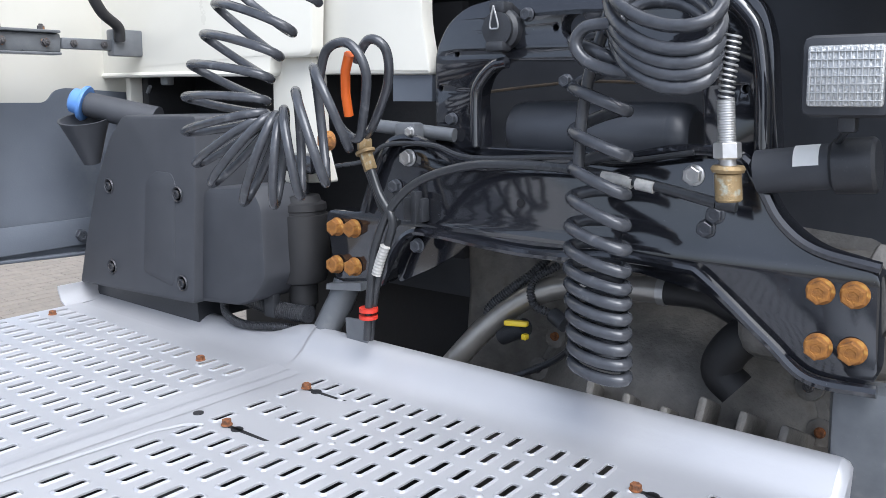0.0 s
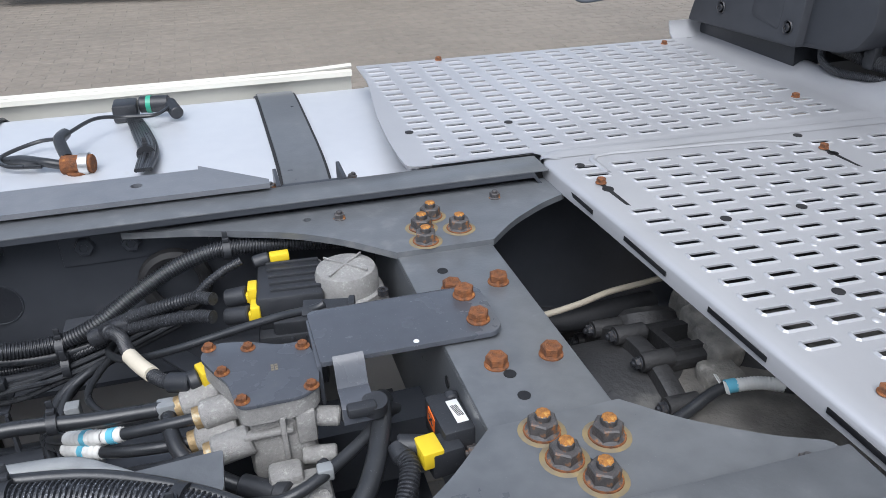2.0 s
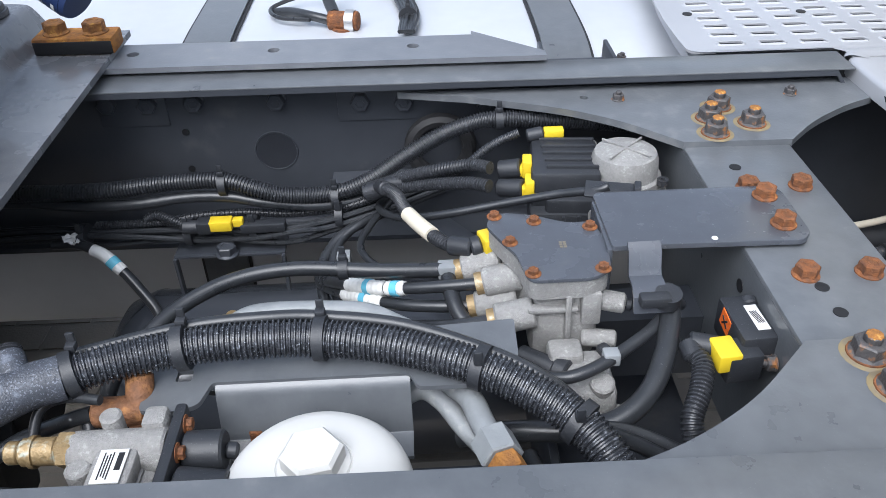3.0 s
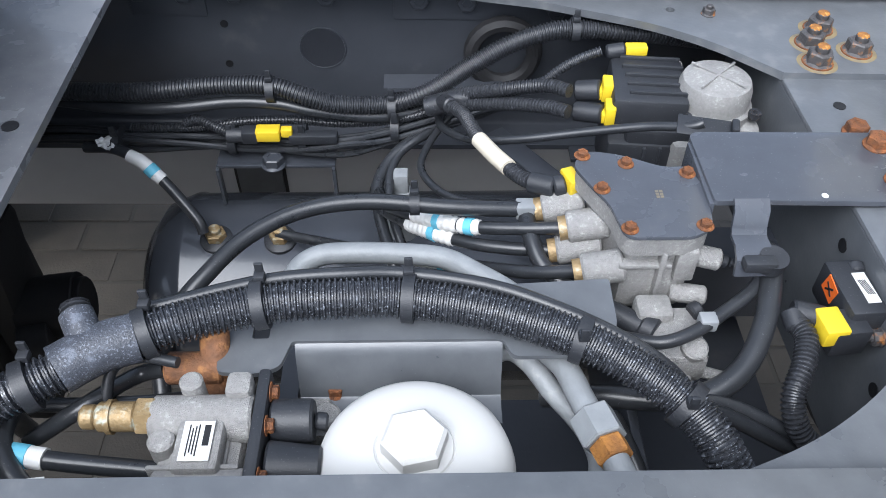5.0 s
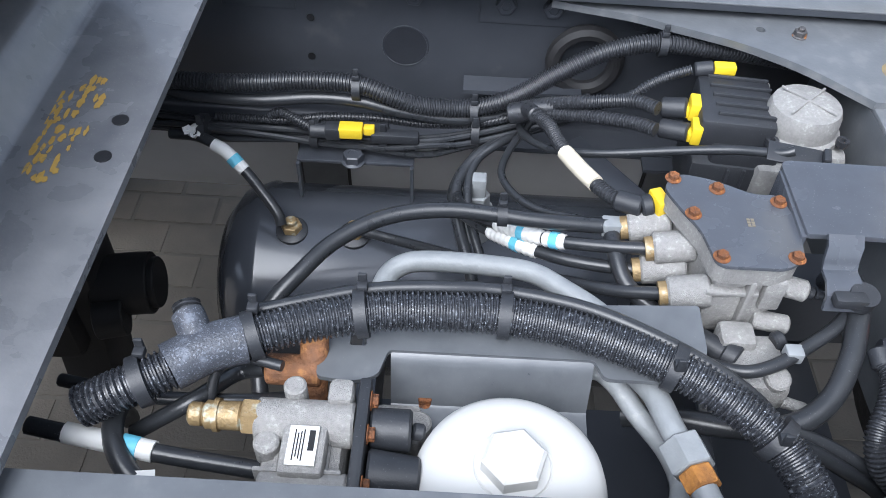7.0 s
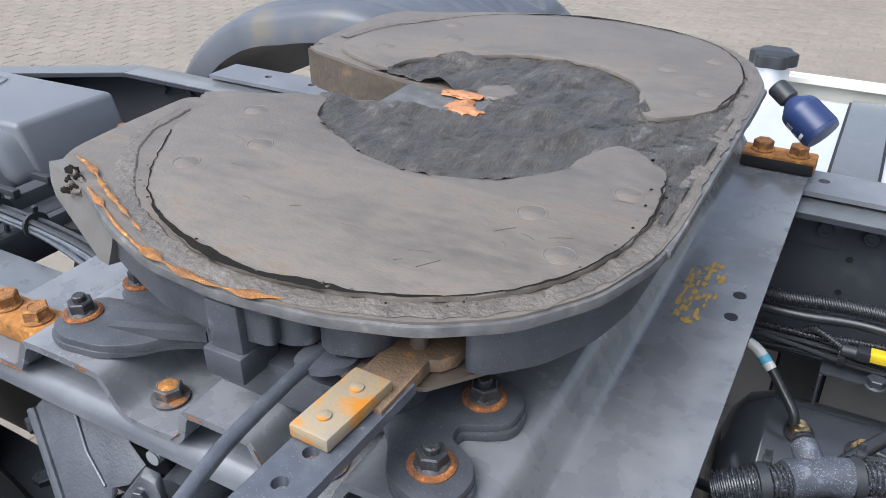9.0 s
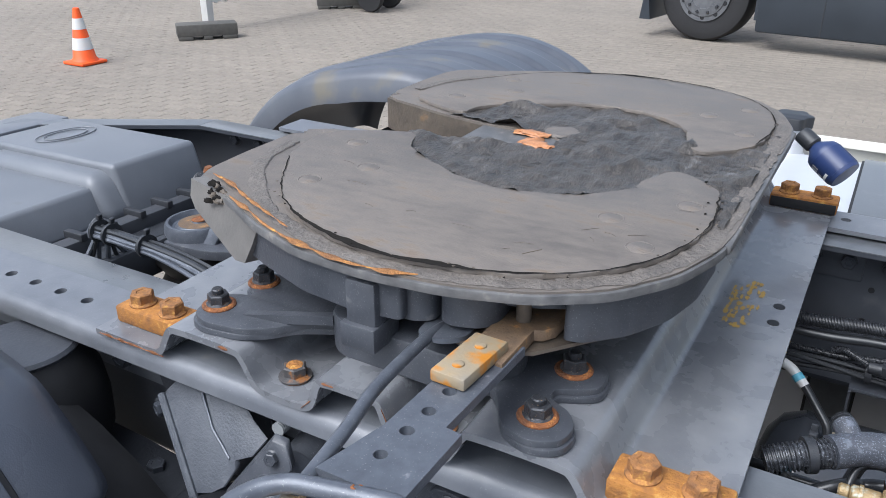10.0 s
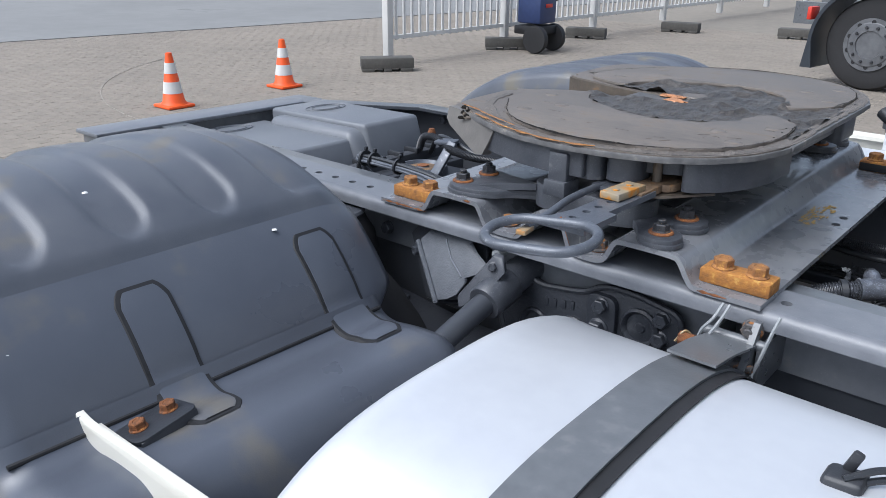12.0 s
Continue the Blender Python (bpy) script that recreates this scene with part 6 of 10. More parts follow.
for a, b in (((-1.541, -0.468, 0.800), (-1.500, -0.425, 0.68)), ((-1.500, -0.490, 0.760), (-1.545, -0.425, 0.72)), ((-1.455, -0.515, 0.714), (-1.470, -0.425, 0.67)), ((-1.455, -0.515, 0.714), (-1.40, -0.425, 0.70))):
    A, B = Vector(a), Vector(b)
    part("rib", hull([p + o for p in (A, B) for o in (Vector((0.003, 0.006, 0)), Vector((-0.003, 0.006, 0)), Vector((0.003, -0.006, 0)), Vector((-0.003, -0.006, 0)))]), CASTING, stay)
part("boss", rod((-1.537, -0.425, 0.79), (-1.537, -0.474, 0.79), 0.016, 18), CASTING, stay)
part("clamp_cheek", slab([Vector(p) for p in ((-1.392, -0.515, 0.750), (-1.318, -0.500, 0.850), (-1.298, -0.500, 0.850), (-1.288, -0.505, 0.825), (-1.330, -0.525, 0.765), (-1.380, -0.525, 0.735))], Vector((0.004, -0.012, -0.003))), CASTING, stay)
T0, T1 = Vector((-1.308, -0.42, 0.800)), Vector((-1.311, -0.86, 0.674))
part("tube", rod(T0, T1, 0.0215, 28), RAIL, stay, "grey painted steel tube")
clamp_m = between(T0.lerp(T1, 0.12), T1)
part("clamp", lathe([(0.025, 0), (0.032, 0.0), (0.035, 0.004), (0.035, 0.070), (0.032, 0.075), (0.025, 0.075)], 28, clamp_m), CASTING, stay)
part("socket", rod(T0 + Vector((0, 0.03, 0)), T0.lerp(T1, 0.14), 0.031, 28), CASTING, stay)
for x, y, z in ((-1.312, -0.516, 0.828), (-1.345, -0.526, 0.757)):
    put("bolt", BOLT_BLACK, stay, pose(x, y, z, 78, 0, 15) @ Matrix.Scale(0.62, 4))
put("bolt", BOLT_BLACK, stay, pose(-1.537, -0.474, 0.79, 90, 0, -20) @ Matrix.Scale(0.75, 4))
part("threaded_end", ribbed([(-1.335, -0.43, 0.834), (-1.333, -0.482, 0.836)], 0.0085, 0.003, 14, 0.9), GALV, stay)

# ---- suspension under the near rail ----
# Leaf inferred from its seat; sized and blackened to stand in for underside shade.
leaf = thing("leaf_spring", (-1.6, -0.5, 0.60), "dark spring leaf behind the hanger, added to cover the shaded paving", "leaf spring")
part("leaf", fold([(-1.02, 0.655), (-1.10, 0.640), (-1.25, 0.615), (-1.45, 0.612), (-1.66, 0.635), (-1.80, 0.640), (-2.25, 0.640)], 0.03, -0.640, -0.425, "y"), BLACK_SATIN, leaf)
part("spring_seat", moved(plate(rounded([(-1.66, -0.54), (-1.53, -0.53), (-1.53, -0.43), (-1.66, -0.43)], 0.02), 0.012, bev=0.003), pose(0, 0, 0.652)), BLACK_SATIN, leaf)
put("bolt", BOLT_BLACK, leaf, pose(-1.595, -0.459, 0.652))
bag = thing("air_spring", (-1.74, -0.50, 0.66), "black rubber air spring standing on the spring leaf", "air spring")
part("bellows", lathe([(0, 0.645), (0.075, 0.645), (0.085, 0.665), (0.098, 0.70), (0.10, 0.75), (0.095, 0.79), (0.08, 0.815), (0.07, 0.835), (0, 0.835)], 32, pose(-1.755, -0.515, 0)), RUBBER, bag)
part("top_plate", lathe([(0, 0.833), (0.072, 0.833), (0.074, 0.838), (0.07, 0.843), (0, 0.843)], 28, pose(-1.755, -0.515, 0)), CASTING, bag)

# ---- casting on the outer face of the near rail ----
YC = -0.4135
hanger = thing("spring_hanger", (-1.2, YC, 0.70), "dark grey embossed spring hanger casting on the rail", "bracket")
FACE = Matrix(((1, 0, 0, 0), (0, 0, -1, YC), (0, 1, 0, 0), (0, 0, 0, 1)))


def on_rail(bm, out=0.0):
    """Lays a flat shape drawn in x and z on the outer face of the rail."""
    return moved(bm, Matrix.Translation((0, -out, 0)) @ FACE)


face_pts = [(-1.345, 0.80), (-1.315, 0.815), (-1.285, 0.785), (-1.26, 0.778), (-1.17, 0.790), (-1.13, 0.815), (-1.07, 0.815), (-0.985, 0.80), (-0.975, 0.70), (-1.01, 0.62), (-1.33, 0.60), (-1.36, 0.70)]
part("hanger_plate", on_rail(plate(rounded(face_pts, 0.02), 0.014, bev=0.004), 0.014), RAIL_CAST, hanger)
edge = [Vector((x, y, 0)) for x, y in rounded(face_pts, 0.02)]
part("raised_edge", on_rail(sweep(edge + edge[:2], 0.006, 8), 0.014), RAIL_CAST, hanger)
for x, z, r in ((-1.273, 0.693, 0.034), (-1.187, 0.703, 0.034), (-1.056, 0.757, 0.036)):
    part("round_recess", on_rail(lathe([(r, 0), (r, 0.006), (r - 0.004, 0.009), (r - 0.008, 0.006), (r - 0.010, 0.001), (0.010, 0.001), (0.008, 0.004), (0, 0.004)], 28, pose(x, z, 0)), 0.014), RAIL_CAST, hanger)
random.seed(4)
for k in range(8):
    if k != 4:
        part("raised_mark", on_rail(box((-1.25 + 0.019 * k, 0.748 + 0.003 * k - (0.003 if k > 4 else 0), 0.0015), (random.uniform(0.006, 0.013), 0.016, 0.003), 0.001), 0.014), RAIL_CAST, hanger)
part("lug", on_rail(plate(rounded([(-1.158, 0.80), (-1.10, 0.80), (-1.10, 0.66), (-1.158, 0.66)], 0.02), 0.012, bev=0.003), 0.026), RAIL_CAST, hanger)
for x, z, b in ((-1.128, 0.782, BOLT_BLACK), (-1.131, 0.735, BOLT_BIG_BLACK), (-1.137, 0.687, BOLT_BLACK)):
    put("bolt", b, hanger, pose(x, YC - 0.026, z, 90, 0, 0))
for x, z in ((-1.017, 0.785), (-1.018, 0.748), (-1.02, 0.71)):
    put("bolt", BOLT_BLACK, hanger, pose(x, YC - 0.014, z, 90, 0, 0))
for x, z in ((-1.46, 0.79), (-1.40, 0.72), (-1.68, 0.79), (-1.75, 0.76), (-1.82, 0.80)):
    put("web_bolt", BOLT_BLACK, truck_frame, pose(x, -0.4135, z, 90, 0, 0))

SITE = by(0.030, -0.076, 0.042, HANGER)
# ---- tank strap hanger, split pin and bolt ----
pin = thing("strap_hanger", (-0.90, -0.43, 0.78), "grey strap hanger with split pin and rusty nut near the tank", "bracket")
nut = part("castle_nut", rod((-0.972, -0.452, 0.776), (-0.948, -0.452, 0.776), 0.011, 8), RUST, pin, "rusty castle nut")
part("split_pin", tube([(-0.975, -0.462, 0.772), (-0.965, -0.452, 0.789), (-0.955, -0.444, 0.78)], 0.002, 6), BRASS, nut)
put("bolt", BOLT_BIG, pin, pose(-0.877, -0.416, 0.808, 90, 0, 0))
part("wire_loop", tube([(-0.945, -0.45, 0.78), (-0.94, -0.452, 0.80), (-0.926, -0.446, 0.822), (-0.92, -0.43, 0.842)], 0.0026, 6), GALV, pin)
part("wire_loop", tube([(-0.94, -0.456, 0.782), (-0.925, -0.458, 0.80), (-0.914, -0.446, 0.825), (-0.91, -0.43, 0.842)], 0.0026, 6), GALV, pin)
part("link", hull([(-0.868 + dx, -0.44 + dy, z) for dx in (-0.005, 0.005) for dy, z in ((-0.02, 0.745), (0.006, 0.745), (-0.03, 0.765), (0.012, 0.825), (0.02, 0.825))]), GREY, pin)
part("link_pin", rod((-0.885, -0.458, 0.764), (-0.855, -0.458, 0.764), 0.007), RUSTY_GREY, pin)
part("wire_loop", tube([(-0.858, -0.455, 0.75), (-0.85, -0.452, 0.78), (-0.842, -0.44, 0.82), (-0.838, -0.425, 0.842)], 0.0028, 6), GALV, pin)
part("wire_loop", tube([(-0.856, -0.458, 0.76), (-0.853, -0.462, 0.74), (-0.843, -0.455, 0.715), (-0.825, -0.45, 0.69)], 0.0028, 6), GALV, pin)

SITE = GUARD
# ---- near side skirt end and its bracket ----
skirt_near = thing("side_skirt", (-1.35, -1.21, 0.3), "cream painted side skirt end beside the near tank", "side skirt")
part("panel", moved(plate(rounded([(-1.56, 0.735), (-1.545, 0.772), (-1.51, 0.768), (-1.46, 0.758), (-1.33, 0.766), (-1.05, 0.772), (-1.05, 0.30), (-1.53, 0.30)], 0.02, 4), 0.012, bev=0.004), Matrix(((1, 0, 0, 0), (0, 0, -1, -1.205), (0, 1, 0, 0), (0, 0, 0, 1)))), CREAM, skirt_near)
part("lip", moved(plate(rounded([(-1.53, 0.745), (-1.46, 0.745), (-1.06, 0.755), (-1.06, 0.72), (-1.52, 0.70)], 0.02, 4), 0.012, bev=0.004), Matrix(((1, 0, 0, 0), (0, 0, -1, -1.192), (0, 1, 0, 0), (0, 0, 0, 1)))), CREAM, skirt_near)
holder = thing("skirt_bracket", (-1.42, -1.12, 0.5), "black angled skirt bracket with two rusty bolts", "bracket")
HB = pose(-1.425, -1.125, 0.742, 6, -8, 6)
top = part("top_leaf", moved(plate(round_rect(-0.034, 0.034, -0.05, 0.05, 0.014), 0.005, bev=0.001), HB), BLACK_SATIN, holder)
part("side_leaf", moved(join(box((0.031, 0.0, -0.05), (0.006, 0.092, 0.095), 0.002)), HB), BLACK_SATIN, holder)
part("arm", rod((-1.36, -1.16, 0.66), (-1.36, -1.05, 0.66), 0.022), BLACK_SATIN, holder)
for y in (-0.024, 0.026):
    put("bolt", BOLT_RUST, top, HB @ pose(-0.004, y, 0.0, 0, 0, 20))
put("bolt", BOLT_SMALL_GREY, holder, HB @ pose(0.035, 0.015, -0.06, 0, 90, 0))

SITE = by(0.029, -0.110, 0.038, GUARD)
# ---- cable clip on the near tank ----
clip = thing("cable_clip", (-0.64, -0.70, 0.775), "black cable clip with thin black cables on the near tank", "cable clip")
part("clip_base", rough_block((-0.655, -0.68, 0.790), (0.045, 0.035, 0.026), 3, 0.006, 0.008), BLACK, clip)
part("clip_arm", box((-0.652, -0.672, 0.815), (0.012, 0.008, 0.03), 0.003, (10, 20, 0)), BLACK, clip)
for d in (0.0, 0.012):
    part("cable", tube([(-0.655, -0.69, 0.79 + d), (-0.62, -0.66, 0.80 + d), (-0.56, -0.62, 0.797), (-0.48, -0.60, 0.795 - d), (-0.40, -0.62, 0.788)], 0.0042, 8), HOSE, clip)

SITE = BAY
# ---- the bay between the rails: air system, hoses and wiring ----
def cyl(a, b, r, n=18, bev=0.002, r2=None):
    return rod(a, b, r, n, r2, bev)


def hex_nut(a, b, af):
    R = af / math.sqrt(3)
    h = (Vector(b) - Vector(a)).length
    return lathe([(0, 0), (R * 0.9, 0), (R, 0.0015), (R, h - 0.0015), (R * 0.9, h), (0, h)], 6, between(a, b))


def cable_tie(parent, at, along, r, material=None, tail=(0, 0, 1)):
    """A band round a hose with its small lock."""
    m = between(at, Vector(at) + Vector(along))
    bm = join(lathe([(r, -0.005), (r + 0.0018, -0.005), (r + 0.0018, 0.005), (r, 0.005)], 20, m), box(Vector(at) + Vector(tail).normalized() * (r + 0.004), (0.009, 0.009, 0.007), 0.0015), box(Vector(at) + Vector(tail).normalized() * (r + 0.011), (0.007, 0.003, 0.012), 0.001))
    return part("cable_tie", bm, material or BLACK, parent)


# compressed-air tank
air_tank = thing("air_tank", (-0.55, 0.22, 0.32), "dark grey painted steel air tank lying inside the frame", "air tank")
part("tank_shell", lathe([(0, 0), (0.05, 0.002), (0.095, 0.014), (0.125, 0.035), (0.138, 0.065), (0.1395, 0.07), (0.1395, 0.074), (0.138, 0.078), (0.138, 0.60), (0.125, 0.63), (0.09, 0.655), (0, 0.665)], 48, pose(-0.892, 0.222, 0.457, 0, 90)), mat("dark_gloss_tank_paint", (0.060, 0.066, 0.078), (0.048, 0.053, 0.064), 0.2, scale=14, bump=0.03, bscale=120, coat=0.3, stain=(0.075, 0.08, 0.088), stain_at=0.64), air_tank)
for x, y in ((-0.775, 0.188), (-0.693, 0.186)):
    fit = part("port", join(lathe([(0, 0), (0.021, 0), (0.021, 0.005), (0.018, 0.007), (0, 0.007)], 22, pose(x, y, 0.588, 12))), BLACK, air_tank)
    part("fitting", join(hex_nut((x, y, 0.592), (x, y, 0.604), 0.024), cyl((x, y, 0.604), (x, y, 0.612), 0.008)), BRASS, fit)
part("fitting", join(lathe([(0, 0), (0.02, 0), (0.02, 0.05), (0, 0.05)], 18, pose(-0.535, 0.20, 0.59)), hex_nut((-0.535, 0.2, 0.64), (-0.535, 0.2, 0.665), 0.026), box((-0.535, 0.2, 0.678), (0.018, 0.018, 0.03), 0.002)), GALV, air_tank)
SITE = by(0.006, -0.025, 0.011, BAY)
part("carrier", join(span(-0.775, -0.625, 0.262, 0.267, 0.658, 0.663, 0.001), span(-0.775, -0.771, 0.256, 0.267, 0.60, 0.660), span(-0.629, -0.625, 0.256, 0.267, 0.60, 0.660), span(-0.775, -0.625, 0.267, 0.32, 0.658, 0.662)), RAIL, air_tank)
put("bolt", BOLT_BLACK, air_tank, pose(-0.702, 0.262, 0.664))
SITE = BAY
lower = thing("lower_cross_member", (-0.4, -0.1, 0.5), "dark grey sheet bracket low in the frame", "bracket")
parts("sheet", [span(-0.72, -0.11, -0.30, -0.02, 0.50, 0.52), span(-0.30, -0.11, -0.30, 0.31, 0.52, 0.53), span(-0.3, -0.1, 0.33, 0.37, 0.598, 0.604)], RAIL, lower)
parts("bracket_web", [span(-0.66, -0.64, -0.30, 0.02, 0.52, 0.62), span(-0.31, -0.30, -0.28, 0.20, 0.52, 0.66, 0.002)], RAIL, lower)
damper = thing("axle_bump_stop", (-1.10, 0.20, 0.35), "black rubber bump stop behind the air tank", "bump stop")
part("rubber_lump", box((-1.105, 0.20, 0.42), (0.085, 0.10, 0.40), 0.02, (0, 6, 0)), RUBBER, damper)
part("buffer", cyl((-1.07, 0.19, 0.45), (-0.992, 0.20, 0.452), 0.046, 24), RUBBER, damper)
part("buffer_end", cyl((-1.0, 0.199, 0.452), (-0.982, 0.201, 0.453), 0.038, 24), RUBBER, damper)
part("stud", cyl((-1.06, 0.14, 0.435), (-1.02, 0.15, 0.437), 0.03, 16), RUBBER, damper)
part("post", span(-1.25, -1.09, 0.12, 0.31, 0.35, 0.70, 0.02), RUBBER, damper)

SITE = DRYER
# air dryer
dryer = thing("air_dryer", (-0.512, -0.25, 0.60), "white air dryer cartridge on a grey bracket", "air dryer")
DC = (-0.512, -0.253)
part("cartridge", lathe([(0, -0.2), (0.068, -0.2), (0.0735, -0.19), (0.0750, -0.045), (0.0742, -0.028), (0.0708, -0.0165), (0.064, -0.0085), (0.054, -0.0034), (0.042, 0.0), (0.0295, 0.0025), (0.0285, 0.0015), (0.0275, 0.003), (0.012, 0.0045), (0, 0.0048)], 56, pose(*DC, 0.815)), WHITE, dryer)
part("hex_head", lathe([(0, 0), (0.0245, 0.0), (0.0245, 0.013), (0.0215, 0.016), (0.0, 0.0162)], 6, pose(*DC, 0.8185, 0, 0, 12)), WHITE, dryer, "", 20)
SITE = SHELF
shelf = rounded([(-0.672, -0.175), (-0.672, -0.126), (-0.655, -0.098), (-0.345, -0.079), (-0.346, -0.135), (-0.366, -0.163), (-0.436, -0.163), (-0.443, -0.145), (-0.615, -0.145), (-0.622, -0.171), (-0.64, -0.178)], [.006, .006, .01, .004, .012, .012, .006, .004, .004, .006, .008])
bracket = part("bracket", join(moved(plate(shelf, 0.005, [round_rect(-0.648, -0.634, -0.142, -0.128, 0.002)]), pose(0, 0, 0.79)), moved(fold([(-0.139, 0.785), (-0.1455, 0.782), (-0.148, 0.776), (-0.158, 0.732), (-0.164, 0.728), (-0.188, 0.726)], 0.004, -0.613, -0.443), Matrix())), GREY, dryer, "folded grey steel bracket")
SITE = HERE
for x, y in ((-0.594, -0.180), (-0.466, -0.177)):
    put("bolt", BOLT_RUST, bracket, pose(x, y, 0.753) @ Matrix.Scale(0.8, 4))
SITE = SHELF
part("dryer_body", join(box((-0.512, -0.245, 0.62), (0.13, 0.12, 0.05), 0.012), cyl((-0.588, -0.188, 0.70), (-0.588, -0.188, 0.748), 0.012), box((-0.605, -0.185, 0.725), (0.04, 0.04, 0.03), 0.006)), CAST, dryer)

SITE = VALVE
# protection valve with its brass unions
valve = thing("protection_valve", (-0.68, -0.22, 0.66), "grey cast air valve with printed label and brass unions", "air valve")
part("valve_body", box((-0.690, -0.222, 0.713), (0.064, 0.088, 0.072), 0.010), CAST, valve)
part("label_pad", box((-0.687, -0.228, 0.758), (0.034, 0.044, 0.018), 0.004), CAST, valve)
parts("barrel", [cyl((-0.728, -0.199, 0.752), (-0.652, -0.199, 0.752), 0.0185), cyl((-0.718, -0.254, 0.746), (-0.652, -0.254, 0.746), 0.0145)], CAST, valve)
parts("boss", [cyl((-0.716, -0.222, 0.735), (-0.716, -0.222, 0.762), 0.010), box((-0.664, -0.180, 0.758), (0.020, 0.022, 0.032), 0.005), cyl((-0.664, -0.272, 0.72), (-0.664, -0.272, 0.762), 0.011), cyl((-0.700, -0.178, 0.735), (-0.700, -0.178, 0.774), 0.009)], CAST, valve)
parts("rib", [box((-0.690, -0.212, 0.748), (0.066, 0.004, 0.030), 0.0015), box((-0.690, -0.243, 0.744), (0.066, 0.004, 0.030), 0.0015), box((-0.708, -0.225, 0.735), (0.004, 0.095, 0.034), 0.0015), box((-0.67, -0.225, 0.735), (0.004, 0.095, 0.034), 0.0015)], CAST, valve)
part("end_plate", join(box((-0.646, -0.22, 0.728), (0.010, 0.11, 0.085), 0.003)), BLACK, valve)
for y, z in ((-0.182, 0.762), (-0.212, 0.762), (-0.255, 0.762)):
    put("bolt", BOLT_TINY, valve, pose(-0.641, y, z, 0, 90))
part("solenoid", join(cyl((-0.64, -0.199, 0.748), (-0.608, -0.199, 0.748), 0.017), cyl((-0.608, -0.199, 0.748), (-0.598, -0.199, 0.746), 0.007)), BLACK, valve)
part("solenoid", join(cyl((-0.64, -0.238, 0.745), (-0.60, -0.238, 0.742), 0.021, r2=0.018), box((-0.59, -0.238, 0.738), (0.025, 0.022, 0.02), 0.004)), BLACK, valve)
label_z = 0.7688
lab = part("label", box((-0.687, -0.228, label_z), (0.022, 0.033, 0.0012), 0.0003), PAPER, valve, "white printed type label")
part("logo_bar", box((-0.6805, -0.224, label_z + 0.0008), (0.0045, 0.017, 0.0006)), DARK, lab)
for k in range(4):
    part("print_bar", box((-0.6865 - 0.0022 * k, -0.228, label_z + 0.0008), (0.0009, 0.026 - 0.003 * (k % 3), 0.0006)), DARK, lab)
part("union", join(hex_nut((-0.738, -0.199, 0.757), (-0.724, -0.199, 0.757), 0.026), cyl((-0.768, -0.199, 0.757), (-0.738, -0.199, 0.757), 0.0115), cyl((-0.780, -0.199, 0.757), (-0.768, -0.199, 0.757), 0.0095), lathe([(0.0115, 0), (0.0135, 0), (0.0135, 0.004), (0.0115, 0.004)], 16, between((-0.760, -0.199, 0.757), (-0.7, -0.199, 0.757)))), BRASS, valve, "tarnished brass union")
SITE = by(0, 0, 0.004, BAY)
part("elbow_union", join(cyl((-0.675, -0.183, 0.765), (-0.675, -0.168, 0.805), 0.0115), cyl((-0.714, -0.173, 0.797), (-0.668, -0.173, 0.797), 0.0135), cyl((-0.675, -0.17, 0.80), (-0.675, -0.152, 0.822), 0.012)), COPPER, valve, "brown oxidised elbow union")

SITE = BAY
# relay valve with cover plate
relay = thing("relay_valve", (-0.3, 0, 0.66), "cast aluminium relay valve with dark cover and rusty screws", "air valve")
cov = rounded([(-0.361, 0.046), (-0.344, 0.067), (-0.310, 0.060), (-0.272, 0.040), (-0.247, 0.042), (-0.238, 0.002), (-0.243, -0.045), (-0.262, -0.058), (-0.325, -0.058), (-0.333, -0.012), (-0.345, 0.010)], [.014, .014, .02, .02, .016, .03, .012, .01, .012, .02, .02])
part("cover_plate", moved(plate(cov, 0.004, bev=0.0008), pose(0, 0, 0.833)), DARK_GREY, relay)
cov2 = [(-0.298 + (x + 0.298) * 0.97, y * 0.97) for x, y in cov]
body = join(moved(plate(cov2, 0.022), pose(0, 0, 0.829)), moved(plate([(-0.295 + (x + 0.298) * 0.8, 0.0 + y * 0.82) for x, y in cov], 0.05), pose(0, 0, 0.808)), box((-0.287, -0.012, 0.755), (0.07, 0.075, 0.07), 0.012))
part("valve_body", body, CAST, relay)
parts("port", [cyl((-0.343, 0.042, 0.785), (-0.385, 0.043, 0.775), 0.017), cyl((-0.325, 0.008, 0.79), (-0.365, 0.008, 0.782), 0.0165), cyl((-0.33, 0.0, 0.765), (-0.374, 0.001, 0.757), 0.0155), cyl((-0.317, -0.042, 0.78), (-0.356, -0.042, 0.772), 0.0165), cyl((-0.262, -0.035, 0.79), (-0.226, -0.042, 0.785), 0.011), cyl((-0.27, -0.05, 0.75), (-0.235, -0.055, 0.748), 0.01)], CAST, relay)
parts("rib", [box((-0.285, -0.052, 0.775), (0.006, 0.012, 0.07), 0.002), box((-0.30, -0.05, 0.79), (0.05, 0.012, 0.006), 0.002), box((-0.262, -0.05, 0.79), (0.02, 0.012, 0.04), 0.003)], CAST, relay)
for x, y in ((-0.349, 0.058), (-0.308, 0.045), (-0.251, 0.030), (-0.251, -0.044), (-0.320, -0.047), (-0.337, 0.008)):
    put("screw", BOLT_TINY, relay, pose(x, y, 0.833, 0, 0, 17))
parts("cover_print", [*[box((-0.286 + 0.004 * (k % 2), 0.004 - 0.004 * (k // 2), 0.8333), (0.003, 0.0028, 0.0005)) for k in range(6)]], mat("faint_print", (0.2, 0.17, 0.12), (0.15, 0.13, 0.1), 0.6), relay)
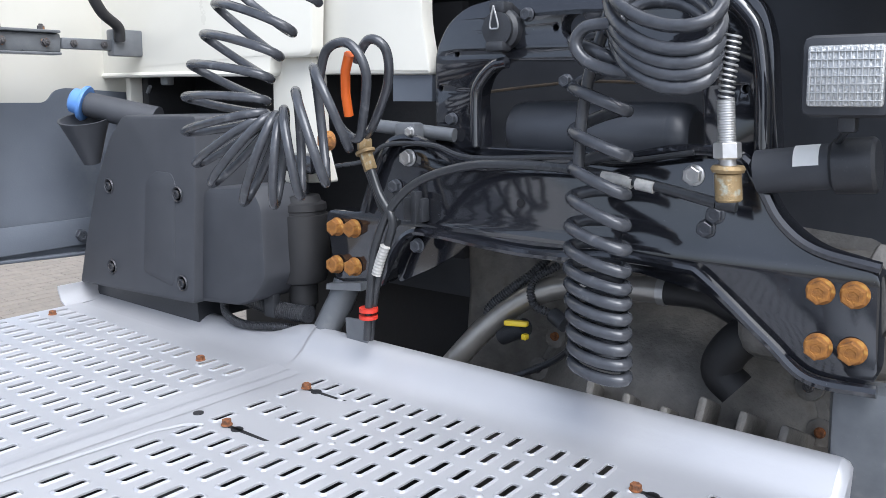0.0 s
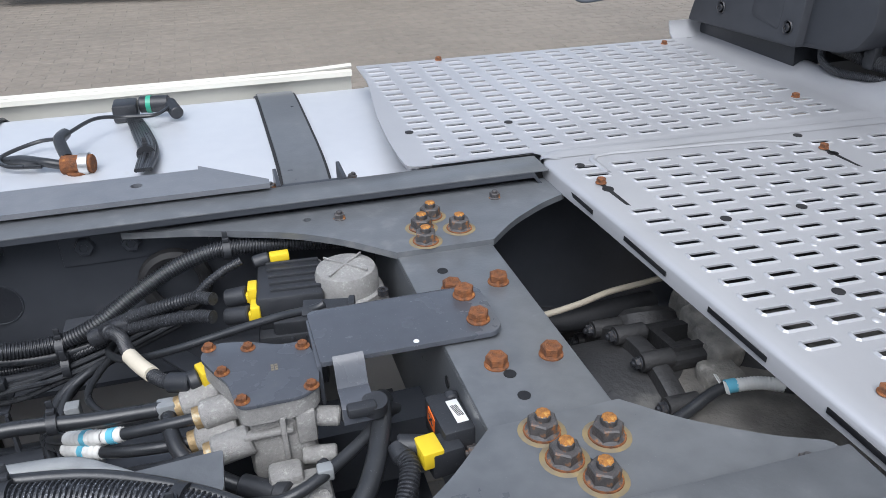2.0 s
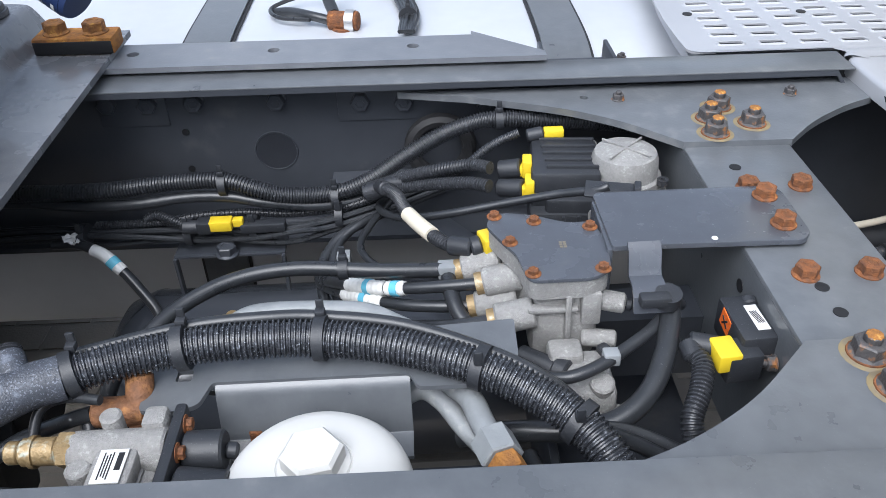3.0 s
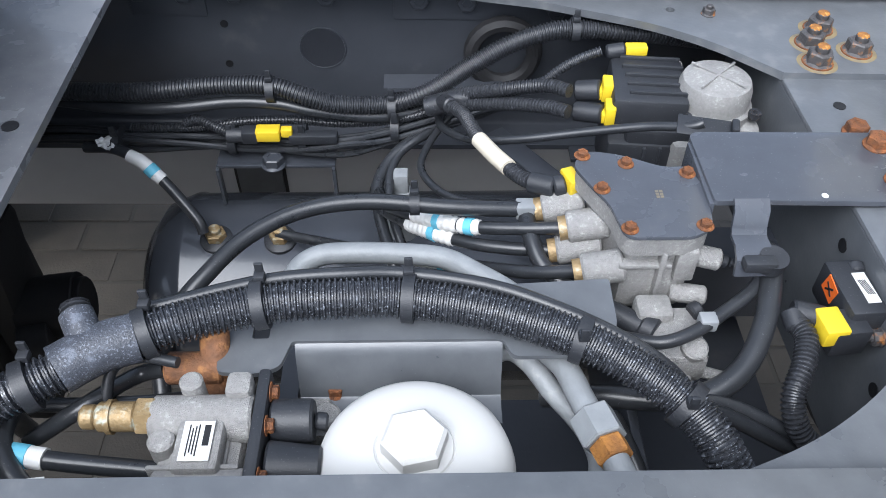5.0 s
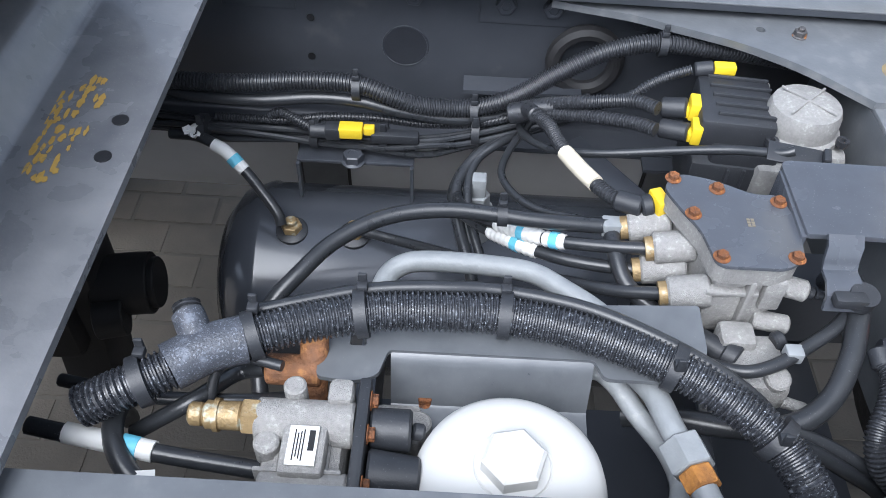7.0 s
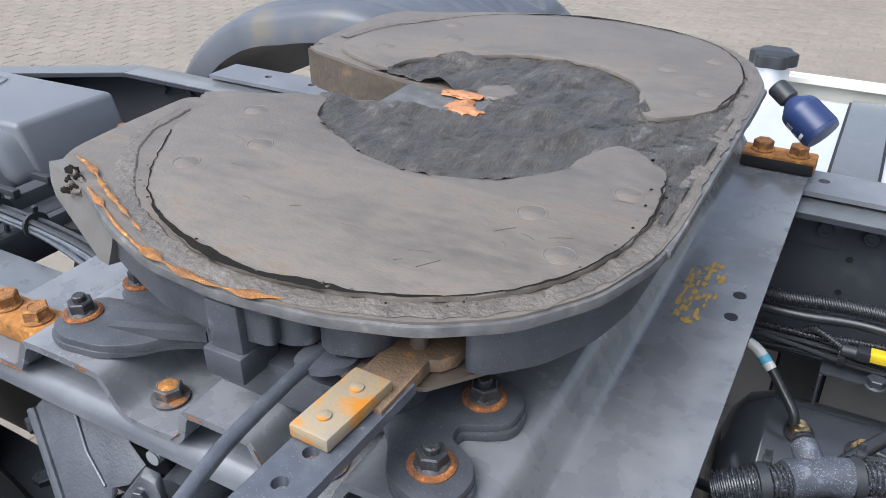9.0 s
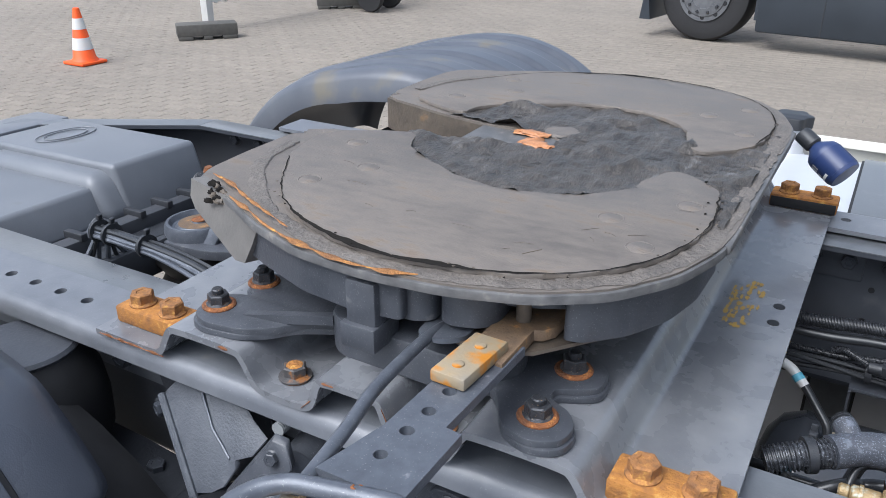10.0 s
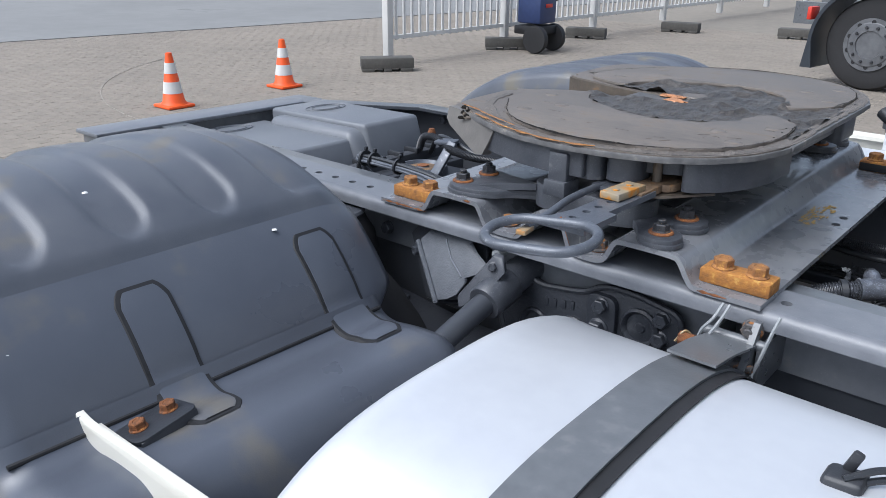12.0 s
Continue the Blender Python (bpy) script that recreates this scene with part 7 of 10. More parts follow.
for a, b in (((-0.385, 0.043, 0.775), (-0.393, 0.0432, 0.7735)), ((-0.365, 0.008, 0.782), (-0.372, 0.008, 0.7806)), ((-0.374, 0.001, 0.757), (-0.381, 0.001, 0.7557)), ((-0.356, -0.042, 0.772), (-0.363, -0.042, 0.7706))):
    part("union_ring", lathe([(0, 0), (0.0125, 0), (0.0125, 0.008), (0, 0.008)], 20, between(a, b)), BRASS, relay)
part("tee_union", join(box((-0.403, 0.041, 0.777), (0.019, 0.017, 0.017), 0.002)), GALV, relay, "zinc tee union")
part("vent_pipe", join(cyl((-0.226, -0.042, 0.785), (-0.218, -0.044, 0.784), 0.0065), cyl((-0.218, -0.044, 0.784), (-0.209, -0.046, 0.783), 0.0045)), BLACK, relay)
part("lower_valve", join(box((-0.277, -0.10, 0.73), (0.06, 0.065, 0.04), 0.008), box((-0.29, -0.075, 0.745), (0.035, 0.03, 0.03), 0.006), cyl((-0.262, -0.115, 0.73), (-0.262, -0.125, 0.758), 0.012), cyl((-0.25, -0.125, 0.72), (-0.225, -0.13, 0.715), 0.006), cyl((-0.30, -0.10, 0.70), (-0.30, -0.13, 0.69), 0.018), box((-0.285, -0.13, 0.71), (0.05, 0.03, 0.03), 0.006)), CAST, relay, "pitted cast valve below")
part("angle_union", box((-0.253, -0.112, 0.778), (0.016, 0.014, 0.014), 0.002), GALV, relay)
parts("black_plug", [cyl((-0.335, -0.065, 0.742), (-0.30, -0.09, 0.742), 0.012), cyl((-0.302, -0.088, 0.742), (-0.29, -0.097, 0.742), 0.015), cyl((-0.256, -0.08, 0.752), (-0.246, -0.076, 0.754), 0.009)], BLACK, relay)

SITE = MODULATOR
# brake modulator by the far rail
modulator = thing("brake_modulator", (-0.23, 0.22, 0.70), "black brake modulator with yellow plug locks and cast valve", "brake modulator")
SITE = LOCKS
parts("electronics_box", [box((-0.263, 0.213, 0.80), (0.085, 0.095, 0.05), 0.006, (0, 0, -6)), box((-0.255, 0.165, 0.765), (0.075, 0.03, 0.06), 0.005, (0, 0, -6)), box((-0.268, 0.200, 0.735), (0.082, 0.105, 0.085), 0.006, (0, 0, -6)), *[box((-0.272 + 0.018 * k, 0.1465, 0.735), (0.004, 0.005, 0.08), 0.001, (0, 0, -6)) for k in range(4)], *[box((-0.255, 0.18 + 0.018 * k, 0.826), (0.07, 0.004, 0.006), 0.001, (0, 0, -6)) for k in range(5)]], BLACK, modulator)
for y, z in ((0.207, 0.815), (0.178, 0.803)):
    part("yellow_lock", join(box((-0.311, y, z), (0.012, 0.024, 0.024), 0.002, (0, 0, -6)), box((-0.318, y, z - 0.004), (0.006, 0.018, 0.012), 0.001)), YELLOW, modulator)
part("yellow_lock", box((-0.27, 0.264, 0.832), (0.026, 0.014, 0.012), 0.002), YELLOW, modulator)
parts("plug", [cyl((-0.318, 0.207, 0.813), (-0.345, 0.216, 0.806), 0.0125), cyl((-0.318, 0.178, 0.80), (-0.348, 0.194, 0.793), 0.0115), cyl((-0.283, 0.264, 0.832), (-0.305, 0.264, 0.828), 0.009)], BLACK, modulator)
SITE = MODULATOR
cast = join(box((-0.168, 0.213, 0.765), (0.105, 0.09, 0.055), 0.012), box((-0.195, 0.17, 0.75), (0.05, 0.03, 0.06), 0.008))
part("domed_lid", lathe([(0, 0), (0.046, 0), (0.046, 0.012), (0.042, 0.015), (0.041, 0.035), (0.038, 0.043), (0.02, 0.047), (0, 0.048)], 32, pose(-0.168, 0.213, 0.79)), CAST, modulator)
part("side_flange", box((-0.212, 0.213, 0.79), (0.02, 0.06, 0.05), 0.006), CAST, modulator)
parts("lid_rib", [box((-0.168, 0.213, 0.838), (0.07, 0.003, 0.003), 0.001, (0, 0, 45)), box((-0.168, 0.213, 0.8385), (0.07, 0.003, 0.003), 0.001, (0, 0, -45))], CAST, modulator)
part("port", cyl((-0.21, 0.25, 0.80), (-0.2, 0.275, 0.815), 0.01), CAST, modulator)
part("cast_valve", cast, CAST, modulator, "pitted grey cast valve with domed lid")
for x, y in ((-0.207, 0.178), (-0.127, 0.183), (-0.205, 0.25), (-0.129, 0.246)):
    put("bolt", mesh_of("bolt", lathe([(0, 0), (0.0075, 0), (0.0075, 0.008), (0.0035, 0.008), (0.003, 0.004), (0, 0.004)], 12), DARK_BOLT), modulator, pose(x, y, 0.80))
part("clip_tab", join(box((-0.208, 0.115, 0.838), (0.055, 0.026, 0.003), 0.001, (14, 0, -14)), box((-0.178, 0.108, 0.842), (0.008, 0.02, 0.012), 0.002, (0, 0, -14))), BLACK, modulator)

SITE = TRAY
# bracket plate on the cross member
tray = thing("valve_bracket", (-0.13, 0.03, 0.80), "flat grey steel bracket bolted to the cross member", "bracket")
part("bracket_plate", join(moved(plate(rounded([(-0.234, 0.087), (-0.232, -0.018), (-0.178, -0.018), (-0.040, -0.022), (-0.030, -0.008), (-0.030, 0.072), (-0.040, 0.084)], [.012, .004, .004, .012, .004, .01, .012]), 0.006, bev=0.001), pose(0, 0, 0.838)), span(-0.236, -0.231, -0.018, 0.075, 0.775, 0.834, 0.001)), DARK_GREY, tray)
for y in (0.062, 0.007):
    put("bolt", BOLT_RUST, tray, pose(-0.052, y, 0.838, 0, 0, 25 * y))
SITE = by(-0.008, -0.010, 0.015, BAY)
part("hook", join(moved(fold([(-0.018, 0.836), (-0.026, 0.83), (-0.030, 0.815), (-0.036, 0.806), (-0.05, 0.806), (-0.06, 0.80), (-0.064, 0.785)], 0.004, -0.219, -0.187), Matrix())), DARK_GREY, tray)
part("hose_clip", join(lathe([(0.0095, -0.007), (0.013, -0.007), (0.013, 0.007), (0.0095, 0.007)], 18, pose(-0.186, -0.062, 0.80, 10, 0, 0)), box((-0.20, -0.068, 0.803), (0.03, 0.014, 0.012), 0.003)), BLACK, tray)
SITE = TRAY
put("paint_spot", mesh_of("paint_spot", lathe([(0, 0), (0.0035, 0), (0.003, 0.0008), (0, 0.001)], 12), PAPER), tray, pose(-0.128, -0.012, 0.838))

SITE = MODULE
# sensor module on the cross member face
module = thing("sensor_module", (-0.12, -0.09, 0.76), "black sensor module with orange warning label and yellow lock", "sensor module")
part("housing", join(box((-0.119, -0.085, 0.784), (0.034, 0.066, 0.042), 0.004, (0, 0, 4)), box((-0.135, -0.118, 0.780), (0.034, 0.030, 0.032), 0.003, (0, 0, 6))), BLACK, module)
part("orange_label", box((-0.1368, -0.078, 0.7925), (0.001, 0.020, 0.020), 0, (12, 0, 4)), ORANGE, module)
for r in (40, -40):
    part("warning_cross", box((-0.1376, -0.078, 0.7925), (0.0006, 0.014, 0.002), 0, (r, 0, 4)), DARK, module)
part("white_label", box((-0.112, -0.088, 0.8055), (0.012, 0.036, 0.001), 0.0002, (0, 0, 4)), PAPER, module)
parts("bar_print", [*[box((-0.112 + 0.0015 * k, -0.088, 0.8062), (0.0007, 0.018, 0.0004), 0, (0, 0, 12)) for k in range(-2, 3)]], DARK, module)
part("yellow_lock", box((-0.150, -0.119, 0.789), (0.022, 0.030, 0.020), 0.002, (0, 0, 6)), YELLOW, module)
parts("elbow_plug", [cyl((-0.15, -0.108, 0.787), (-0.178, -0.100, 0.789), 0.011), cyl((-0.178, -0.100, 0.789), (-0.176, -0.118, 0.784), 0.0105), cyl((-0.11, -0.065, 0.80), (-0.11, -0.055, 0.802), 0.008)], BLACK, module)
part("ribbed_hose", ribbed([(-0.176, -0.112, 0.786), (-0.172, -0.128, 0.784), (-0.18, -0.152, 0.778), (-0.193, -0.177, 0.765), (-0.188, -0.195, 0.745), (-0.168, -0.205, 0.725), (-0.146, -0.206, 0.70)], 0.0105, 0.004), CONDUIT, module)
put("bolt", BOLT_SMALL_GREY, module, pose(-0.104, -0.125, 0.78, 0, -90))
for y, z in ((-0.02, 0.79), (0.0, 0.72), (-0.15, 0.735), (0.13, 0.78)):
    put("bolt_hole", mesh_of("bolt_hole", lathe([(0, 0), (0.0075, 0), (0.0075, 0.001), (0, 0.001)], 16), DARK), truck_frame, pose(-0.103, y, z, 0, -90))

SITE = BAY
# the large ribbed conduit across the bay
trunk = thing("cable_conduit", (-0.55, -0.15, 0.78), "thick black ribbed cable conduit arching across the bay", "cable conduit")
CON = [(-0.859, -0.203, 0.785), (-0.817, -0.185, 0.797), (-0.736, -0.146, 0.81), (-0.647, -0.125, 0.82), (-0.573, -0.126, 0.83), (-0.519, -0.13, 0.835), (-0.448, -0.145, 0.835), (-0.38, -0.171, 0.83), (-0.335, -0.196, 0.82), (-0.303, -0.221, 0.81), (-0.280, -0.252, 0.795), (-0.262, -0.275, 0.76), (-0.25, -0.29, 0.70)]


def risen(pts):
    """The run lifted towards its rear end."""
    k = [min(1.2, max(0.0, (-x - 0.50) / 0.24)) for x, y, z in pts]
    return [(x + 0.018 * f, y - 0.030 * f, z + 0.041 * f) for (x, y, z), f in zip(pts, k)]


CON = risen(CON)
part("ribbed_tube", ribbed(CON, 0.0172, 0.0046, 16, 0.84), CONDUIT_GLINTS, trunk, "", 60)
part("side_cable", tube(risen([(-0.741, -0.122, 0.81), (-0.647, -0.107, 0.828), (-0.573, -0.108, 0.84), (-0.519, -0.112, 0.845), (-0.447, -0.127, 0.845), (-0.38, -0.155, 0.838), (-0.329, -0.181, 0.825), (-0.295, -0.20, 0.80), (-0.27, -0.23, 0.76)]), 0.006, 10), HOSE, trunk)
for i, along in ((1, (1, 0.5, 0.1)), (2, (1, 0.4, 0.1)), (3, (1, 0.12, 0.1)), (5, (1, -0.1, 0)), (7, (1, -0.45, -0.1)), (9, (1, -0.9, -0.4))):
    cable_tie(trunk, CON[i], along, 0.019, None, (0, 0.7, 1) if i < 6 else (-0.1, -0.6, 1))
part("branch_sleeve", join(tube(risen([(-0.797, -0.174, 0.801), (-0.77, -0.158, 0.806), (-0.742, -0.15, 0.81)]), 0.0195, 16), tube(risen([(-0.775, -0.158, 0.808), (-0.783, -0.145, 0.814), (-0.79, -0.133, 0.817)]), 0.013, 14)), SPECKLED, trunk, "dusty black branch sleeve")
part("branch_tube", ribbed(risen([(-0.786, -0.14, 0.815), (-0.793, -0.125, 0.818)]), 0.0115, 0.004), CONDUIT, trunk)

SITE = PIPES
# galvanised pipes
gal = thing("air_pipe", (-0.5, 0, 0.7), "bent galvanised air pipe beside the dryer", "pipe", "air pipes")
part("pipe", tube([(-0.627, -0.075, 0.72), (-0.627, -0.045, 0.738), (-0.622, -0.015, 0.746), (-0.605, 0.0, 0.752), (-0.577, 0.003, 0.755), (-0.522, 0.001, 0.755), (-0.484, -0.005, 0.755), (-0.457, -0.022, 0.755), (-0.416, -0.053, 0.75), (-0.392, -0.10, 0.745)], 0.0105, 14), GALV, gal)
part("pipe", tube([(-0.61, -0.06, 0.70), (-0.60, -0.035, 0.715), (-0.57, -0.03, 0.72), (-0.50, -0.04, 0.72)], 0.0095, 12), GALV, gal)
SITE = UNION
gal2 = thing("air_pipe", (-0.36, -0.2, 0.66), "galvanised pipe with large hexagon union", "pipe", "air pipes")
part("pipe", tube([(-0.402, -0.10, 0.735), (-0.38, -0.138, 0.745), (-0.371, -0.173, 0.75), (-0.359, -0.21, 0.75), (-0.344, -0.255, 0.745), (-0.333, -0.285, 0.72)], 0.011, 14), GALV, gal2)
part("union_nut", hex_nut((-0.3655, -0.188, 0.75), (-0.357, -0.214, 0.75), 0.032), GALV, gal2)
part("rusty_collar", hex_nut((-0.357, -0.214, 0.75), (-0.3515, -0.23, 0.75), 0.026), RUST_BRIGHT, gal2)
part("pipe", tube([(-0.455, -0.12, 0.72), (-0.425, -0.105, 0.725), (-0.405, -0.115, 0.72), (-0.386, -0.14, 0.71), (-0.361, -0.172, 0.70), (-0.352, -0.201, 0.69), (-0.369, -0.227, 0.69), (-0.42, -0.232, 0.69)], 0.0095, 12), GALV, gal2)


SITE = BAY


def hose(name, label, runs, group="air hoses", material=None):
    h = thing(name, runs[0][1][0], label, "hose", group)
    for r, pts in runs:
        part("line", tube(pts, r, 10), material or HOSE, h)
    return h


h_arc = hose("air_hose", "black air hose arching from the tee union", [(0.0085, [(-0.405, 0.041, 0.777), (-0.477, 0.039, 0.782), (-0.565, 0.042, 0.788), (-0.63, 0.029, 0.787), (-0.68, -0.002, 0.78), (-0.713, -0.042, 0.77), (-0.735, -0.068, 0.755), (-0.748, -0.088, 0.73), (-0.755, -0.10, 0.69)])])
cable_tie(h_arc, (-0.515, 0.041, 0.785), (1, 0, 0), 0.010, None, (0, 0.3, 1))
hose("air_hose", "black air hose dropping from the tee union", [(0.0085, [(-0.402, 0.033, 0.772), (-0.399, 0.006, 0.768), (-0.39, -0.02, 0.758), (-0.367, -0.042, 0.748), (-0.326, -0.07, 0.735), (-0.296, -0.085, 0.72)])])
hose("air_hose", "thick black air hose under the clip", [(0.0105, [(-0.165, 0.03, 0.72), (-0.175, -0.01, 0.77), (-0.183, -0.045, 0.795), (-0.189, -0.075, 0.793), (-0.203, -0.115, 0.782), (-0.225, -0.151, 0.768), (-0.256, -0.172, 0.757), (-0.295, -0.176, 0.75), (-0.35, -0.165, 0.74), (-0.40, -0.15, 0.72)])])
hose("air_hose", "thin black air hose to the lower valve", [(0.0065, [(-0.165, -0.03, 0.77), (-0.18, -0.05, 0.788), (-0.206, -0.081, 0.785), (-0.235, -0.102, 0.78), (-0.268, -0.122, 0.775), (-0.297, -0.129, 0.77), (-0.325, -0.117, 0.762), (-0.36, -0.10, 0.75)])])
feeds = []
for pts in ([(-0.37, 0.008, 0.781), (-0.412, 0.015, 0.774), (-0.46, 0.031, 0.762), (-0.499, 0.06, 0.745), (-0.533, 0.1, 0.72), (-0.557, 0.151, 0.69), (-0.56, 0.21, 0.675), (-0.53, 0.27, 0.69)],
            [(-0.378, 0.001, 0.756), (-0.422, 0.009, 0.752), (-0.46, 0.024, 0.745), (-0.499, 0.054, 0.732), (-0.536, 0.104, 0.705), (-0.565, 0.166, 0.675), (-0.56, 0.225, 0.67), (-0.52, 0.28, 0.69)],
            [(-0.36, -0.042, 0.771), (-0.403, -0.025, 0.752), (-0.448, 0.008, 0.725), (-0.53, 0.09, 0.655), (-0.611, 0.15, 0.615), (-0.66, 0.172, 0.606), (-0.695, 0.184, 0.604)]):
    feeds.append((hose("air_hose", "black air hose with white coded sleeve", [(0.0068, pts)]), smooth_path(pts)))
for k, a, b in ((0, -0.470, -0.515), (0, -0.445, -0.467), (1, -0.470, -0.520), (2, -0.465, -0.510)):
    h, run = feeds[k]
    run = [Vector(q) for q in run]
    at = [next(i for i, q in enumerate(run) if q.x < x) for x in (a, b)]
    run = even(run[at[0]:at[1] + 1], 0.002)
    sl = part("paper_sleeve", sweep(run, [0.0080 + 0.0009 * (i // 2 % 2) for i in range(len(run))], 10), PAPER, h, "white wrapped code sleeve")
    i = len(run) // 3
    part("blue_band", sweep(run[i:i + 5], 0.0094, 10), CYAN, sl)
hose("air_hose", "bundle of black air hoses bending to the tank", [(0.0075, [(-0.469, 0.296, 0.70), (-0.525, 0.248, 0.70), (-0.552, 0.219, 0.69), (-0.564, 0.181, 0.68), (-0.557, 0.135, 0.665), (-0.544, 0.091, 0.65), (-0.535, 0.06, 0.62)]), (0.006, [(-0.476, 0.285, 0.705), (-0.511, 0.253, 0.705), (-0.539, 0.229, 0.695), (-0.549, 0.19, 0.684), (-0.545, 0.15, 0.67), (-0.53, 0.1, 0.65)])])
hose("electric_cable", "thin black cable looping by the tank", [(0.0048, [(-0.470, 0.285, 0.72), (-0.497, 0.235, 0.715), (-0.51, 0.186, 0.713), (-0.492, 0.142, 0.716), (-0.462, 0.114, 0.722), (-0.425, 0.092, 0.735), (-0.39, 0.07, 0.74)])], "cables")
hose("electric_cable", "black cable clipped to the modulator tab", [(0.0052, [(-0.215, 0.112, 0.832), (-0.228, 0.114, 0.826), (-0.269, 0.135, 0.81), (-0.328, 0.152, 0.79), (-0.398, 0.168, 0.768), (-0.447, 0.19, 0.75), (-0.478, 0.228, 0.735), (-0.487, 0.265, 0.725), (-0.47, 0.30, 0.72)])], "cables")
SITE = by(-0.009, -0.015, 0.005, BAY)
f1 = hose("air_hose", "black air hose screwed into the tank top", [(0.0072, [(-0.775, 0.187, 0.612), (-0.78, 0.195, 0.625), (-0.80, 0.212, 0.645), (-0.82, 0.226, 0.665), (-0.845, 0.24, 0.685), (-0.88, 0.255, 0.695), (-0.92, 0.265, 0.69)])])
part("paper_sleeve", tube([(-0.822, 0.227, 0.667), (-0.845, 0.24, 0.685), (-0.862, 0.247, 0.691)], 0.0085, 10), PAPER, f1)
part("blue_band", tube([(-0.83, 0.2315, 0.673), (-0.838, 0.2365, 0.680)], 0.0092, 10), CYAN, f1)
SITE = by(0.016, -0.028, 0.052, BAY)
hose("air_hose", "black hoses below the conduit", [(0.006, [(-0.9, -0.16, 0.74), (-0.861, -0.169, 0.745), (-0.821, -0.175, 0.745), (-0.746, -0.172, 0.742), (-0.70, -0.15, 0.72)]), (0.0085, [(-0.85, -0.17, 0.70), (-0.838, -0.194, 0.755), (-0.832, -0.222, 0.762), (-0.812, -0.25, 0.757), (-0.787, -0.258, 0.748), (-0.729, -0.262, 0.735), (-0.69, -0.27, 0.72)]), (0.0075, [(-0.9, -0.215, 0.76), (-0.84, -0.224, 0.757), (-0.79, -0.23, 0.752), (-0.72, -0.235, 0.745)]), (0.0045, [(-0.77, -0.19, 0.745), (-0.763, -0.165, 0.775), (-0.74, -0.158, 0.783), (-0.71, -0.165, 0.785)]), (0.007, [(-0.732, -0.144, 0.749), (-0.757, -0.146, 0.742), (-0.78, -0.185, 0.76), (-0.83, -0.2, 0.73)]), (0.0075, [(-0.741, -0.137, 0.737), (-0.735, -0.17, 0.71), (-0.73, -0.2, 0.66)])])
tag = thing("hose_tag", (-0.82, -0.24, 0.76), "crumpled white paper hose tags", "tag")
part("paper_sleeve", tube([(-0.87, -0.219, 0.759), (-0.80, -0.229, 0.754)], 0.0088, 10), PAPER, tag)
part("blue_band", tube([(-0.825, -0.2255, 0.756), (-0.812, -0.2275, 0.755)], 0.0094, 10), CYAN, tag)
part("paper_flag", box((-0.80, -0.252, 0.762), (0.016, 0.006, 0.001), 0, (10, 8, 12)), PAPER, tag)
SITE = BAY
hose("air_hose", "black hoses running down past the conduit", [(0.007, [(-0.30, -0.205, 0.79), (-0.255, -0.20, 0.76), (-0.215, -0.205, 0.735), (-0.185, -0.21, 0.715), (-0.16, -0.22, 0.69)]), (0.0065, [(-0.30, -0.19, 0.77), (-0.25, -0.185, 0.755), (-0.20, -0.198, 0.735), (-0.16, -0.208, 0.71)]), (0.0085, [(-0.335, -0.16, 0.70), (-0.325, -0.20, 0.70), (-0.31, -0.25, 0.68), (-0.29, -0.29, 0.65)])])

SITE = LOOM
# wiring along the far rail
loom = thing("wiring_loom", (-0.6, 0.31, 0.68), "black ribbed wiring loom tied along the far rail", "wiring loom")
UPC = [(-1.1, 0.30, 0.75), (-0.987, 0.295, 0.755), (-0.881, 0.29, 0.756), (-0.826, 0.29, 0.758), (-0.757, 0.296, 0.761), (-0.693, 0.293, 0.762), (-0.652, 0.287, 0.751), (-0.611, 0.288, 0.737), (-0.548, 0.298, 0.731), (-0.499, 0.305, 0.746), (-0.451, 0.321, 0.77), (-0.403, 0.338, 0.79), (-0.362, 0.344, 0.803), (-0.322, 0.347, 0.807), (-0.236, 0.348, 0.80), (-0.126, 0.35, 0.785)]
part("ribbed_tube", ribbed(UPC, 0.0118, 0.0042, 12), CONDUIT, loom)
part("smooth_tube", tube([(-1.1, 0.305, 0.735), (-0.967, 0.30, 0.738), (-0.887, 0.288, 0.735), (-0.816, 0.286, 0.735), (-0.745, 0.292, 0.739), (-0.689, 0.29, 0.738), (-0.64, 0.287, 0.728), (-0.569, 0.293, 0.715), (-0.5, 0.31, 0.715), (-0.4, 0.33, 0.73)], 0.008, 10), HOSE, loom)
for k, (dy, dz, r) in enumerate(((0, 0, .0042), (0.006, -0.008, .004), (-0.004, -0.014, .0045), (0.01, -0.003, .0038), (-0.008, -0.006, .004), (0.004, -0.019, .0036))):
    j = 0.006 * math.sin(k * 2.1)
    part("cable", tube([(-1.1, 0.30 + dy, 0.685 + dz), (-0.961, 0.302 + dy, 0.69 + dz), (-0.876, 0.287 + dy, 0.692 + dz + j), (-0.802, 0.282 + dy, 0.694 + dz), (-0.73, 0.280 + dy, 0.692 + dz - j), (-0.656, 0.272 + dy, 0.692 + dz), (-0.605, 0.272 + dy, 0.694 + dz + j), (-0.555, 0.283 + dy, 0.697 + dz), (-0.476, 0.303 + dy, 0.71 + dz), (-0.40, 0.32 + dy, 0.73 + dz)], r, 8), HOSE, loom)
part("ribbed_tube", ribbed([(-0.876, 0.295, 0.698), (-0.787, 0.29, 0.702), (-0.737, 0.296, 0.706), (-0.672, 0.299, 0.706), (-0.607, 0.297, 0.702), (-0.527, 0.298, 0.71), (-0.46, 0.31, 0.73)], 0.0062, 0.0035, 10), CONDUIT, loom)
